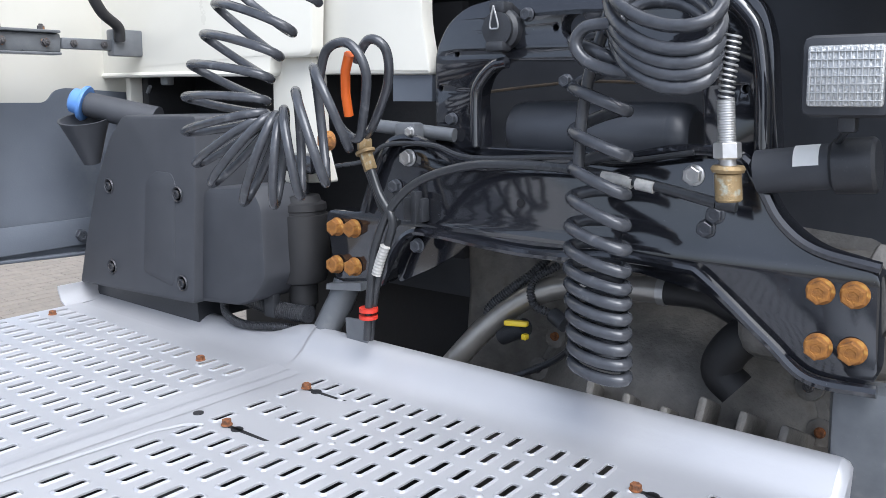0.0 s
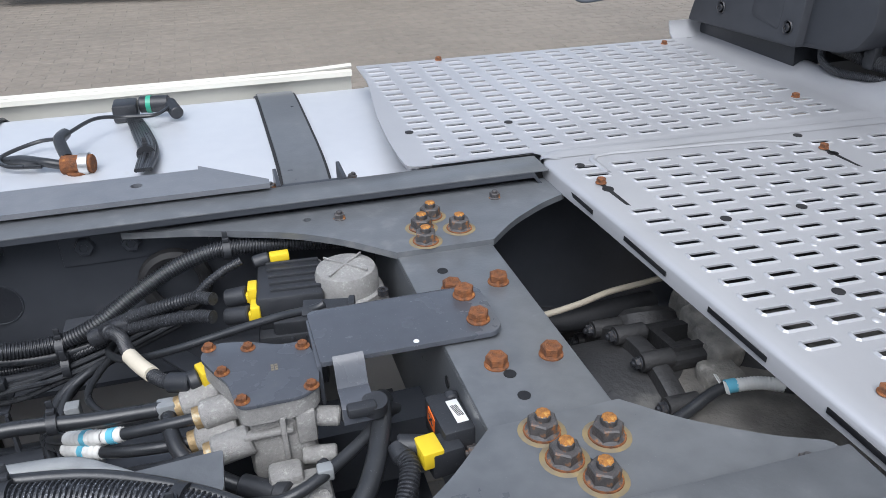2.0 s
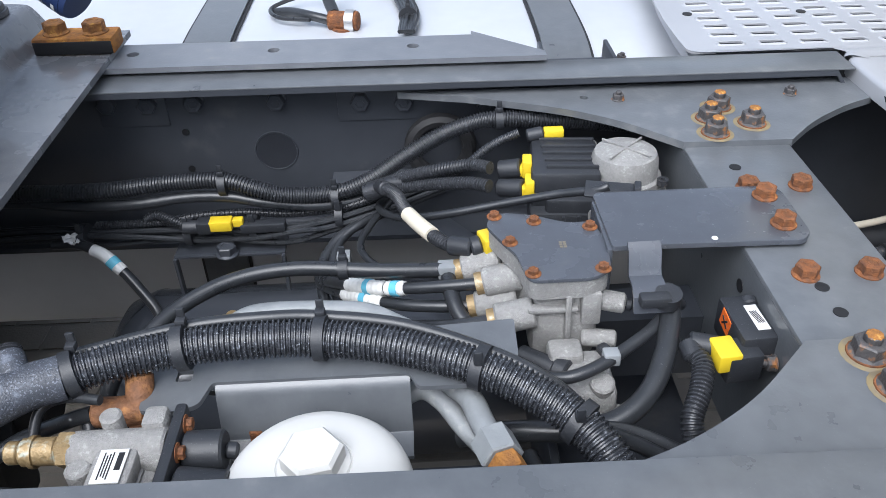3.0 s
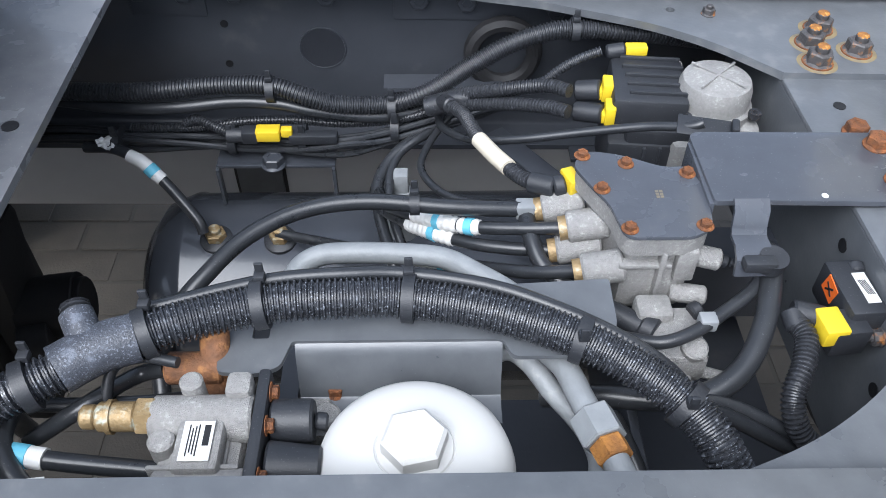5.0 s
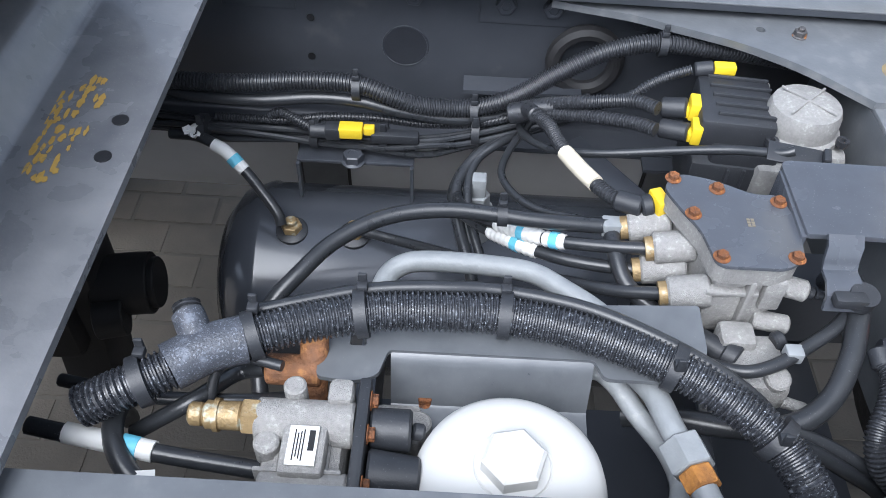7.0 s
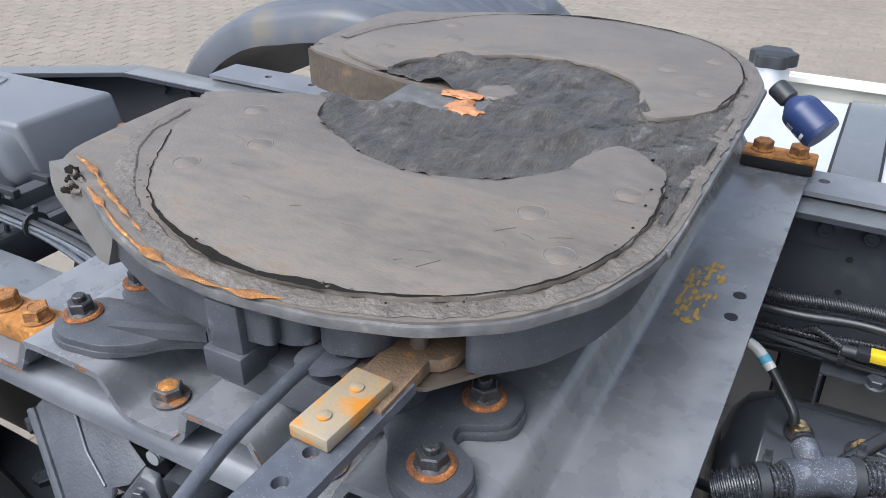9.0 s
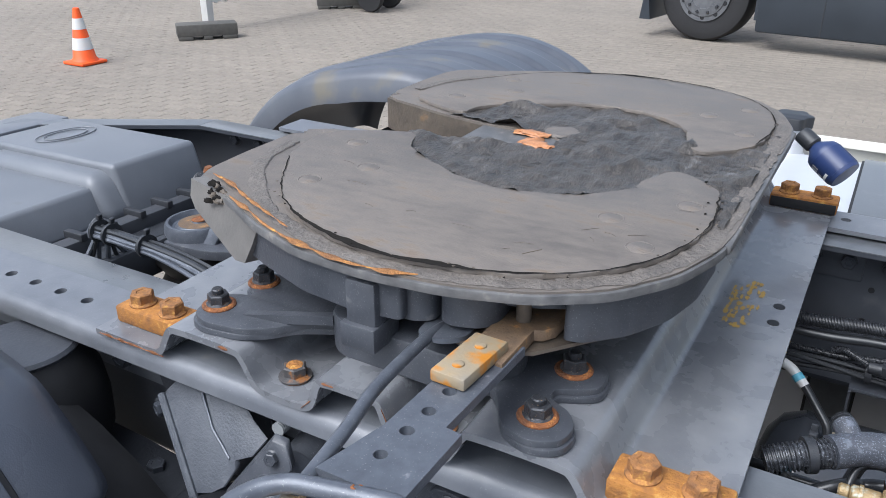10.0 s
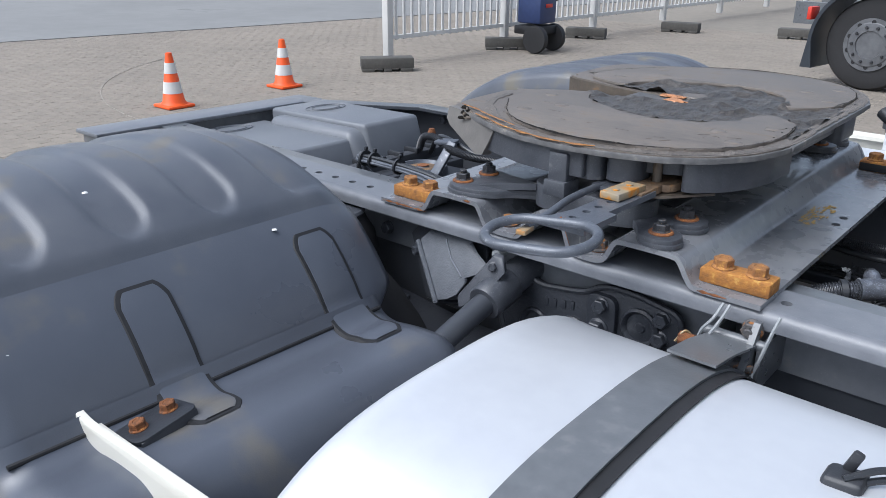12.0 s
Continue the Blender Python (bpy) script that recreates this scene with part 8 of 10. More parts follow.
part("ribbed_tube", ribbed([(-0.805, 0.291, 0.708), (-0.79, 0.288, 0.716), (-0.77, 0.279, 0.713), (-0.748, 0.27, 0.707)], 0.0065, 0.0035, 10), CONDUIT, loom)
plug = part("plug", join(cyl((-0.752, 0.268, 0.706), (-0.71, 0.268, 0.706), 0.0095), box((-0.722, 0.268, 0.707), (0.02, 0.02, 0.018), 0.003)), BLACK, loom)
part("socket", box((-0.645, 0.268, 0.702), (0.06, 0.016, 0.014), 0.003), BLACK, loom)
part("yellow_lock", join(box((-0.70, 0.268, 0.709), (0.03, 0.019, 0.015), 0.002), box((-0.677, 0.268, 0.711), (0.014, 0.011, 0.012), 0.002)), YELLOW, plug, "yellow plug lock")
for at, r in (((-0.693, 0.293, 0.757), 0.0145), ((-0.548, 0.298, 0.725), 0.0145), ((-0.322, 0.347, 0.806), 0.0135)):
    cable_tie(loom, at, (1, 0, 0), r, None, (0, -0.2, 1))
for x, z in ((-0.748, 0.69), (-0.66, 0.69), (-0.545, 0.70), (-0.89, 0.69)):
    cable_tie(loom, (x, 0.281 if x < -0.6 else 0.29, z), (1, 0, 0), 0.017, None, (0, -0.5, 1))


def crumple(at, sx, sy, seed):
    """A scrap of creased paper."""
    bm = bmesh.new()
    vs = [[bm.verts.new((sx * (i / 5 - 0.5), sy * (j / 5 - 0.5), 0.45 * sx * noise.noise(Vector((i * 0.7, j * 0.7, seed))))) for j in range(6)] for i in range(6)]
    for i in range(5):
        for j in range(5):
            bm.faces.new((vs[i][j], vs[i + 1][j], vs[i + 1][j + 1], vs[i][j + 1]))
    return moved(bm, at)


parts("paper_flag", [crumple(pose(-0.900, 0.262, 0.703, 25, 10, 35), 0.020, 0.013, 3.3), crumple(pose(-0.893, 0.254, 0.700, -15, 30, 70), 0.016, 0.010, 7.7)], PAPER, loom, "", 20)
for pts, r in (([(-0.345, 0.216, 0.806), (-0.37, 0.236, 0.80), (-0.42, 0.247, 0.787), (-0.458, 0.266, 0.768), (-0.49, 0.28, 0.75)], .0085), ([(-0.348, 0.194, 0.793), (-0.371, 0.212, 0.788), (-0.419, 0.24, 0.772), (-0.465, 0.262, 0.755)], .0085), ([(-0.305, 0.264, 0.828), (-0.33, 0.262, 0.818), (-0.35, 0.26, 0.806), (-0.37, 0.258, 0.79), (-0.404, 0.262, 0.772), (-0.45, 0.27, 0.756)], .006)):
    part("ribbed_tube", ribbed(pts, r, 0.004, 12), CONDUIT, loom)
part("branch_sleeve", join(cyl((-0.45, 0.266, 0.764), (-0.505, 0.275, 0.742), 0.013), cyl((-0.485, 0.27, 0.755), (-0.475, 0.245, 0.765), 0.010)), CONDUIT, loom)
part("ribbed_tube", ribbed([(-0.48, 0.255, 0.762), (-0.462, 0.227, 0.766), (-0.451, 0.186, 0.771), (-0.433, 0.138, 0.777), (-0.409, 0.097, 0.782), (-0.39, 0.078, 0.786)], 0.0085, 0.004, 12), CONDUIT, loom)
part("white_sleeve", tube([(-0.447, 0.170, 0.7735), (-0.433, 0.138, 0.778), (-0.419, 0.112, 0.781)], 0.0094, 12), mat("cream_tape", (0.68, 0.62, 0.5), (0.6, 0.55, 0.44), 0.6, scale=60, bump=0.05), loom, "cream tape sleeve")
parts("plug", [cyl((-0.40, 0.086, 0.784), (-0.375, 0.072, 0.788), 0.0115), cyl((-0.378, 0.073, 0.788), (-0.366, 0.075, 0.79), 0.012)], BLACK, loom)
part("yellow_lock", box((-0.360, 0.074, 0.795), (0.014, 0.026, 0.018), 0.002, (0, 0, 20)), YELLOW, loom, "yellow plug lock")
SITE = BAY
ringp = [Vector((-0.40 + 0.042 * math.cos(a), 0.385, 0.745 + 0.045 * math.sin(a))) for a in [2 * math.pi * k / 24 for k in range(26)]]
single("hose_grommet", sweep(ringp, 0.011, 8), RUBBER, "black rubber hose loop through the far rail web", "grommet")
SITE = HERE
put("web_hole", mesh_of("web_hole", lathe([(0, 0.0006), (0.0305, 0.0006), (0.0305, -0.001)], 36), BLACK_SATIN), truck_frame, pose(-0.650, 0.3968, 0.740, 90))
put("web_ring", mesh_of("web_ring", lathe([(0.0300, -0.001), (0.0312, 0.0016), (0.0326, 0.0016), (0.0338, -0.001)], 36), RAIL), truck_frame, pose(-0.650, 0.3968, 0.740, 90))
for x, z in ((-0.781, 0.777), (-0.784, 0.714)):
    put("web_hole", mesh_of("web_hole", lathe([(0, 0.001), (0.0055, 0.001), (0.0055, 0.0)], 16), DARK), truck_frame, pose(x, 0.3965, z, 90))
SITE = BAY
single("strut_plate", join(span(-0.56, -0.40, 0.36, 0.394, 0.700, 0.706), box((-0.36, 0.2, 0.69), (0.2, 0.03, 0.006), 0.001, (0, 0, -55)), span(-0.36, -0.1, 0.04, 0.1, 0.60, 0.69)), RAIL, "small dark strut plates beside the modulator", "strut")

SITE = by(0, 0, 0.018, SENDER)
# tank sender on the far fuel tank
sender = thing("tank_sender", (-0.5, 0.78, 0.78), "rusty tank sender with bundled black cables", "tank sender")
part("sender_flange", join(cyl((-0.56, 0.77, 0.778), (-0.56, 0.77, 0.79), 0.021), cyl((-0.585, 0.775, 0.80), (-0.53, 0.765, 0.80), 0.018)), RUST, sender)
part("clamp", lathe([(0.019, -0.008), (0.021, -0.008), (0.021, 0.008), (0.019, 0.008)], 18, between((-0.545, 0.768, 0.80), (-0.5, 0.76, 0.80))), ZINC, sender)
part("hose", tube([(-0.585, 0.775, 0.80), (-0.62, 0.79, 0.805), (-0.66, 0.83, 0.80), (-0.70, 0.86, 0.79)], 0.009, 10), HOSE, sender)
part("elbow_hose", tube([(-0.575, 0.78, 0.81), (-0.59, 0.83, 0.83), (-0.585, 0.87, 0.83)], 0.011, 10), HOSE, sender)
for k in range(7):
    part("cable", tube([(-0.455 + 0.004 * k, 0.70, 0.80), (-0.452 + 0.005 * k, 0.80, 0.80 + 0.003 * (k % 3)), (-0.47 + 0.005 * k, 0.92, 0.802), (-0.485 + 0.004 * k, 1.02, 0.80)], 0.004, 8), HOSE, sender)
part("cable_loop", tube([(-0.585, 0.87, 0.82), (-0.64, 0.90, 0.81), (-0.70, 0.86, 0.80), (-0.68, 0.80, 0.80), (-0.62, 0.78, 0.80)], 0.004, 8), HOSE, sender)
part("cable_loop", tube([(-0.58, 0.87, 0.83), (-0.54, 0.95, 0.83), (-0.49, 0.98, 0.82), (-0.43, 0.97, 0.82), (-0.40, 1.02, 0.82)], 0.004, 8), HOSE, sender)
parts("plug", [box((-0.49, 1.06, 0.81), (0.05, 0.06, 0.04), 0.006), cyl((-0.46, 1.06, 0.82), (-0.40, 1.05, 0.82), 0.018), cyl((-0.40, 1.05, 0.82), (-0.385, 1.0, 0.81), 0.014)], BLACK, sender)
part("green_ring", lathe([(0, 0), (0.019, 0), (0.019, 0.01), (0, 0.01)], 16, between((-0.445, 1.058, 0.82), (-0.4, 1.05, 0.82))), mat("green_plastic", (0.05, 0.4, 0.25), (0.04, 0.3, 0.2), 0.4), sender)
cable_tie(sender, (-0.440, 0.78, 0.803), (0, 1, 0), 0.0155)

SITE = GEARBOX
# gearbox top with hoses behind the cross member
gear = thing("gearbox_top", (0.2, 0.05, 0.4), "dusty grey ribbed gearbox housing with rusty clamp bolts", "gearbox")
GEAR = mat("dusty_gearbox_paint", (0.040, 0.040, 0.041), (0.022, 0.022, 0.023), 0.5, scale=20, bump=0.35, bscale=120, stain=(0.1, 0.098, 0.092), stain_at=0.6, stain_scale=8)
GEAR_PALE = mat("pale_weathered_casting", (0.3, 0.285, 0.255), (0.13, 0.125, 0.115), 0.75, scale=60, bump=0.7, bscale=240, stain=(0.42, 0.4, 0.36), stain_at=0.58, stain_scale=25)
AXIS = pose(0, 0.06, 0.535, 0, 90, 0)
part("front_case", lathe([(0, 0.03), (0.15, 0.03), (0.163, 0.05), (0.168, 0.10), (0.170, 0.185), (0, 0.185)], 48, AXIS), GEAR, gear, "", 40)
part("flange", lathe([(0.165, 0.184), (0.186, 0.186), (0.188, 0.192), (0.188, 0.206), (0.186, 0.210), (0.165, 0.212)], 56, AXIS), GEAR, gear, "", 30)
part("rear_case", lathe([(0.166, 0.205), (0.160, 0.26), (0.166, 0.30), (0.172, 0.345), (0.180, 0.36), (0.180, 0.40), (0.150, 0.46), (0, 0.46)], 48, AXIS), GEAR, gear, "", 40)
for a in (-52, -30, -8, 14, 36, 58):
    u = radians(a)
    at = Matrix.Translation((0.17, 0.06, 0.535)) @ Matrix.Rotation(-u, 4, "X") @ Matrix.Translation((0, 0, 0.186))
    boss = part("bolt_boss", moved(rod((0.006, 0, 0), (0.05, 0, 0), 0.013, 14), at), GEAR, gear)
    put("bolt", BOLT_BOSS, boss, at @ pose(0.005, 0, 0, 0, -90, 0))
for a in (-40, -6, 24):
    u = radians(a)
    at = Matrix.Translation((0.28, 0.06, 0.535)) @ Matrix.Rotation(-u, 4, "X") @ Matrix.Translation((0, 0, 0.172))
    part("rib", moved(box((0, 0, 0), (0.13, 0.028, 0.022), 0.007), at), GEAR, gear)
part("raised_frame", moved(plate(round_rect(-0.045, 0.045, -0.035, 0.035, 0.008), 0.03, [round_rect(-0.032, 0.032, -0.022, 0.022, 0.006)]), Matrix.Translation((0.275, 0.06, 0.535)) @ Matrix.Rotation(-0.1, 4, "X") @ Matrix.Translation((0, 0, 0.185))), GEAR, gear)
for k, (x, y, z, sx, sy) in enumerate(((0.352, 0.19, 0.685, 0.05, 0.06), (0.332, 0.145, 0.700, 0.045, 0.07), (0.312, 0.095, 0.712, 0.05, 0.07), (0.292, 0.045, 0.714, 0.05, 0.07), (0.272, 0.0, 0.700, 0.06, 0.05))):
    part("pale_bracket", rough_block((x, y, z), (sx, sy, 0.045), 20 + k, 0.012, 0.012), GEAR_PALE, gear, "", 60)
part("round_cover", lathe([(0, 0.02), (0.05, 0.018), (0.06, 0.008), (0.062, -0.03), (0, -0.03)], 24, pose(0.275, 0.20, 0.655, -45, 10, 0)), GEAR, gear)
part("beige_pipe", tube([(0.02, 0.17, 0.718), (0.10, 0.175, 0.722), (0.16, 0.185, 0.724), (0.215, 0.20, 0.726), (0.27, 0.205, 0.728), (0.315, 0.222, 0.72), (0.37, 0.25, 0.70)], 0.0048, 12), mat("beige_nylon_pipe", (0.38, 0.34, 0.27), (0.28, 0.25, 0.2), 0.45, stain=(0.25, 0.22, 0.17), stain_at=0.64), gear, "beige nylon pipe")
for x, y in ((0.12, -0.02), (0.10, 0.20)):
    part("slotted_lug", moved(plate(round_rect(-0.02, 0.02, -0.014, 0.014, 0.005), 0.04, [round_rect(-0.013, 0.013, -0.007, 0.007, 0.004)]), pose(x, y, 0.705, 0, 70, 20)), GEAR, gear)
coded = thing("coded_air_hose", (0.2, -0.08, 0.72), "black air hose with white and blue code sleeve", "hose", "air hoses")
part("hose_run", tube([(-0.02, -0.11, 0.66), (0.05, -0.09, 0.675), (0.1220, -0.0750, 0.690), (0.1820, -0.0600, 0.7030), (0.2370, -0.0500, 0.7230), (0.2870, -0.0600, 0.7280), (0.3470, -0.1000, 0.7230), (0.3970, -0.1500, 0.7080), (0.4320, -0.2000, 0.6880)], 0.0075, 12), HOSE, coded)
part("paper_sleeve", ribbed([(0.2570, -0.0515, 0.7260), (0.2870, -0.0600, 0.7285), (0.3120, -0.0730, 0.7275)], 0.0088, 0.004, 12, 0.95), PAPER, coded)
part("paper_sleeve", ribbed([(0.3320, -0.0880, 0.7250), (0.3470, -0.1000, 0.7230), (0.3670, -0.1200, 0.7180)], 0.009, 0.004, 12, 0.93), PAPER, coded)
part("blue_band", tube([(0.2450, -0.0495, 0.7245), (0.2580, -0.0515, 0.7260)], 0.009, 12), CYAN, coded)
for d in (-0.008, 0.009):
    part("torn_paper", box((0.240, -0.05 + d, 0.730), (0.006, 0.018, 0.001), 0, (20, 30, 10 * d / 0.01)), PAPER, coded)
part("dark_pipe", tube([(0.06, 0.22, 0.70), (0.15, 0.2, 0.69), (0.3, 0.22, 0.68)], 0.02, 12), DARK, gear)

SITE = FRONT
# ---- cab and its rear wall ----
cab = thing("cab", (2.0, 0, 1.2), "cream painted rear wall of the tractor cab", "cab")
BACK = Matrix.Scale(-1, 4, (0, 0, 1))


def upright(pts, x, t, holes=(), bev=0.0):
    """A plate across the truck: an outline in y and z, its face towards the rear at x."""
    return moved(plate(pts, t, holes, bev=bev), Matrix.Translation((x, 0, 0)) @ UP_X @ BACK)


part("rear_wall", upright(rounded([(1.37, 1.368), (0.7, 1.36), (0.695, 1.396), (0.577, 1.396), (0.555, 1.796), (1.37, 1.90)], [.01, .01, .01, .02, 0, 0]), 1.1, 0.03, bev=0.006), CREAM, cab)
part("rear_wall", upright(rounded([(0.617, 1.447), (0.596, 1.814), (0.335, 1.766), (0.337, 1.453), (0.325, 1.395), (0.318, 1.358), (0.597, 1.362)], [0, 0, 0, .05, .03, .01, .01]), 1.1400000000000001, 0.03, bev=0.008), CREAM, cab)
part("wall_lip", tube([(1.1, 1.37, 1.368), (1.1, 1.021, 1.368), (1.1, 0.7, 1.365)], 0.006, 8), CREAM, cab)
part("rear_pillar", upright(rounded([(0.724, 1.398), (0.609, 1.398), (0.599, 1.36), (0.593, 1.216), (0.572, 1.15), (0.696, 1.142), (0.727, 1.27)], .008), 1.1300000000000001, 0.03, bev=0.004), CREAM, cab)
part("wall_foot", upright([(0.415, 1.359), (0.323, 1.358), (0.323, 1.311), (0.416, 1.311)], 1.1500000000000001, 0.03), SKIRT, cab)
part("side_wall", span(1.12, 3.4, 1.225, 1.25, 1.2, 3.2, 0.01), CREAM, cab)
part("side_wall", span(1.12, 3.4, -1.25, -1.225, 1.2, 3.2, 0.01), CREAM, cab)
# Near-black sheet added for the shade in the wheel well under the cab.
part("dark_arch_sheet", span(1.145, 2.6, 1.19, 1.218, 1.16, 1.51, 0.006), DARK, cab)
part("roof", span(1.12, 3.5, -1.24, 1.24, 3.15, 3.2, 0.02), CREAM, cab)
part("front_wall", span(3.4, 3.45, -1.24, 1.24, 0.5, 3.2, 0.02), CREAM, cab)
parts("upper_rear_wall", [span(1.12, 1.15, -1.22, 1.22, 1.75, 3.16), span(1.12, 1.15, -1.22, -0.30, 1.45, 1.75)], CREAM, cab)
part("underside", span(1.30, 3.4, -1.2, 1.2, 1.52, 1.56), DARK, cab)
part("side_extender", span(0.63, 1.15, -1.262, -1.242, 1.22, 3.0, 0.008), CREAM, cab, "cream side air deflector behind the cab")
SITE = FAIRING
part("side_extender", span(0.625, 1.15, 1.244, 1.264, 1.275, 3.0, 0.008), CREAM, cab, "cream side air deflector behind the cab")
flap = thing("side_fairing", (0.8, 1.245, 0.95), "slate grey plastic fairing panel hanging below the deflector", "fairing")
part("panel", moved(plate(rounded([(0.632, 0.953), (1.15, 0.928), (1.15, 1.32), (0.97, 1.332), (0.945, 1.325), (0.925, 1.298), (0.74, 1.30), (0.725, 1.322), (0.70, 1.34), (0.655, 1.34)], 0.015), 0.012), Matrix.Translation((0, 1.240, 0)) @ UP_Y), SKIRT, flap)
part("stiffener", join(span(0.65, 1.1, 1.222, 1.2275, 0.962, 1.025, 0.002)), SKIRT, flap)
part("edge_rim", tube([(0.656, 1.234, 1.33), (0.645, 1.234, 1.14), (0.636, 1.234, 0.957), (0.80, 1.234, 0.948), (1.14, 1.234, 0.931)], 0.005, 8), SKIRT, flap)
part("support_tube", tube([(0.775, 1.212, 1.60), (0.778, 1.212, 1.42), (0.785, 1.213, 1.3), (0.775, 1.215, 1.12), (0.765, 1.218, 1.02)], 0.013, 10), SKIRT, flap)
for x, z in ((0.672, 0.995), (0.678, 1.312), (0.98, 0.985)):
    put("bolt", BOLT_BLACK, flap, pose(x, 1.226, z, 90))
SITE = by(-0.018, 0.0, 0.003, FRONT)
hinge = thing("deflector_bracket", (0.9, 1.15, 1.42), "grey steel deflector bracket bolted to the cab corner", "bracket")
part("arm", join(span(0.705, 0.935, 1.15, 1.175, 1.410, 1.450, 0.004), span(0.700, 0.93, 1.138, 1.178, 1.450, 1.456, 0.002), span(0.700, 0.93, 1.138, 1.178, 1.404, 1.410, 0.002), span(0.935, 1.06, 1.145, 1.165, 1.418, 1.442, 0.003)), GREY, hinge)
part("end_plate", box((1.086, 1.15, 1.436), (0.078, 0.03, 0.06), 0.005), GREY, hinge)
part("black_hose", tube([(1.06, 1.13, 1.44), (1.05, 1.12, 1.47), (1.0, 1.10, 1.50), (0.97, 1.09, 1.56), (0.96, 1.08, 1.7)], 0.012), RUBBER, hinge)
for x in (0.72, 0.81, 0.90, 0.96, 1.03):
    put("bolt", BOLT_SMALL_GREY, hinge, pose(x, 1.149, 1.43, 90))
for x in (0.72, 0.81, 0.90):
    put("bolt", BOLT_SMALL_GREY, hinge, pose(x, 1.162, 1.456))

SITE = FILLER
# black box beside the cab suspension
air_box = thing("filler_box", (1.1, 0.95, 0.82), "black plastic box with blue filler cap behind the cab", "storage box")
part("box_body", upright(rounded([(0.827, 0.904), (1.256, 0.891), (1.219, 1.001), (1.162, 1.138), (1.102, 1.229), (1.051, 1.277), (0.797, 1.281)], .012), 0.978, 0.22, bev=0.008), BLACK_MATT, air_box)
part("side_bulge", upright(rounded([(0.855, 0.902), (0.850, 1.090), (0.806, 1.138), (0.668, 1.150), (0.640, 1.112), (0.636, 0.975), (0.672, 0.930), (0.72, 0.912)], .014), 1.0, 0.10, bev=0.012), BLACK_MATT, air_box)
part("raised_panel", upright(rounded([(0.994, 0.95), (0.971, 1.144), (0.937, 1.166), (0.881, 1.165), (0.868, 1.144), (0.89, 0.932)], .012), 0.9765, 0.01, bev=0.002), BLACK_MATT, air_box)
part("lower_box", upright([(0.868, 0.852), (1.254, 0.816), (1.252, 0.88), (0.874, 0.895)], 1.02, 0.2), BLACK, air_box)
SCREW = mesh_of("screw", join(lathe([(0.012, 0), (0.015, 0.003), (0.0165, 0)], 16), lathe([(0, 0.001), (0.009, 0.001), (0.009, 0.004), (0.005, 0.005), (0.005, 0.003), (0, 0.003)], 12)), DARK_BOLT)
for y, z in [(1.109, 1.124), (0.863, 1.123), (0.859, 0.944), (1.113, 0.946)]:
    put("screw", SCREW, air_box, pose(0.977, y, z, 0, -90))
part("filler_funnel", lathe([(0.018, -0.085), (0.036, -0.03), (0.052, 0.012), (0.055, 0.018), (0.05, 0.018), (0.03, -0.02), (0, -0.03)], 22, pose(0.975, 1.187, 1.251, 8, -12)), BLACK_MATT, air_box)
neck = part("filler_neck", lathe([(0, 0), (0.032, 0), (0.027, 0.16), (0.0, 0.16)], 18, between((1.07, 1.06, 1.262), (0.985, 1.195, 1.300))), BLACK_MATT, air_box)
part("filler_cap", lathe([(0, 0), (0.038, 0), (0.040, 0.004), (0.038, 0.009), (0.029, 0.011), (0.027, 0.030), (0.022, 0.034), (0, 0.035)], 28, between((0.985, 1.195, 1.300), (0.962, 1.224, 1.311))), BLUE, neck, "blue filler cap")
loom2 = thing("ribbed_cables", (1.04, 0.66, 0.86), "black ribbed cables beside the filler box", "cable")
part("ribbed_tube", ribbed([(1.05, 0.824, 0.915), (1.03, 0.792, 0.881), (1.03, 0.737, 0.868), (1.05, 0.673, 0.869), (1.08, 0.621, 0.867)], 0.0085, 0.004, 10), CONDUIT, loom2)
part("ribbed_tube", ribbed([(1.1, 0.841, 0.897), (1.08, 0.759, 0.9), (1.07, 0.677, 0.897), (1.07, 0.592, 0.902)], 0.017, 0.006, 12), CONDUIT, loom2)
part("clip", box((1.06, 0.687, 0.909), (0.02, 0.03, 0.05), 0.004), BLACK, loom2)

SITE = FRONT
# cab suspension: air spring and shaped beam
spring = thing("cab_air_spring", (1.1, 0.617, 0.84), "black rubber cab air spring beside the cab beam", "air spring")
part("bellows", lathe([(0, 0), (0.024, 0), (0.024, 0.03), (0.029, 0.035), (0.029, 0.075), (0.046, 0.082), (0.052, 0.10), (0.054, 0.15), (0.053, 0.21), (0.0525, 0.215), (0.048, 0.216), (0.048, 0.222), (0.05, 0.224), (0.049, 0.236), (0.04, 0.24), (0.036, 0.252), (0, 0.254)], 32, pose(1.1, 0.617, 0.875)), RUBBER, spring)
part("top_mount", join(rod((1.1, 0.617, 1.12), (1.1, 0.617, 1.19), 0.016), box((1.11, 0.607, 1.19), (0.06, 0.08, 0.04), 0.012)), GLOSS, spring)
put("bolt", BOLT_BIG_RUST, spring, pose(*(1.08, 0.515, 1.238), 0, -90))
beam = thing("cab_suspension_beam", (1.1, 0.05, 0.96), "black gloss pressed steel beam carrying the cab suspension", "beam")
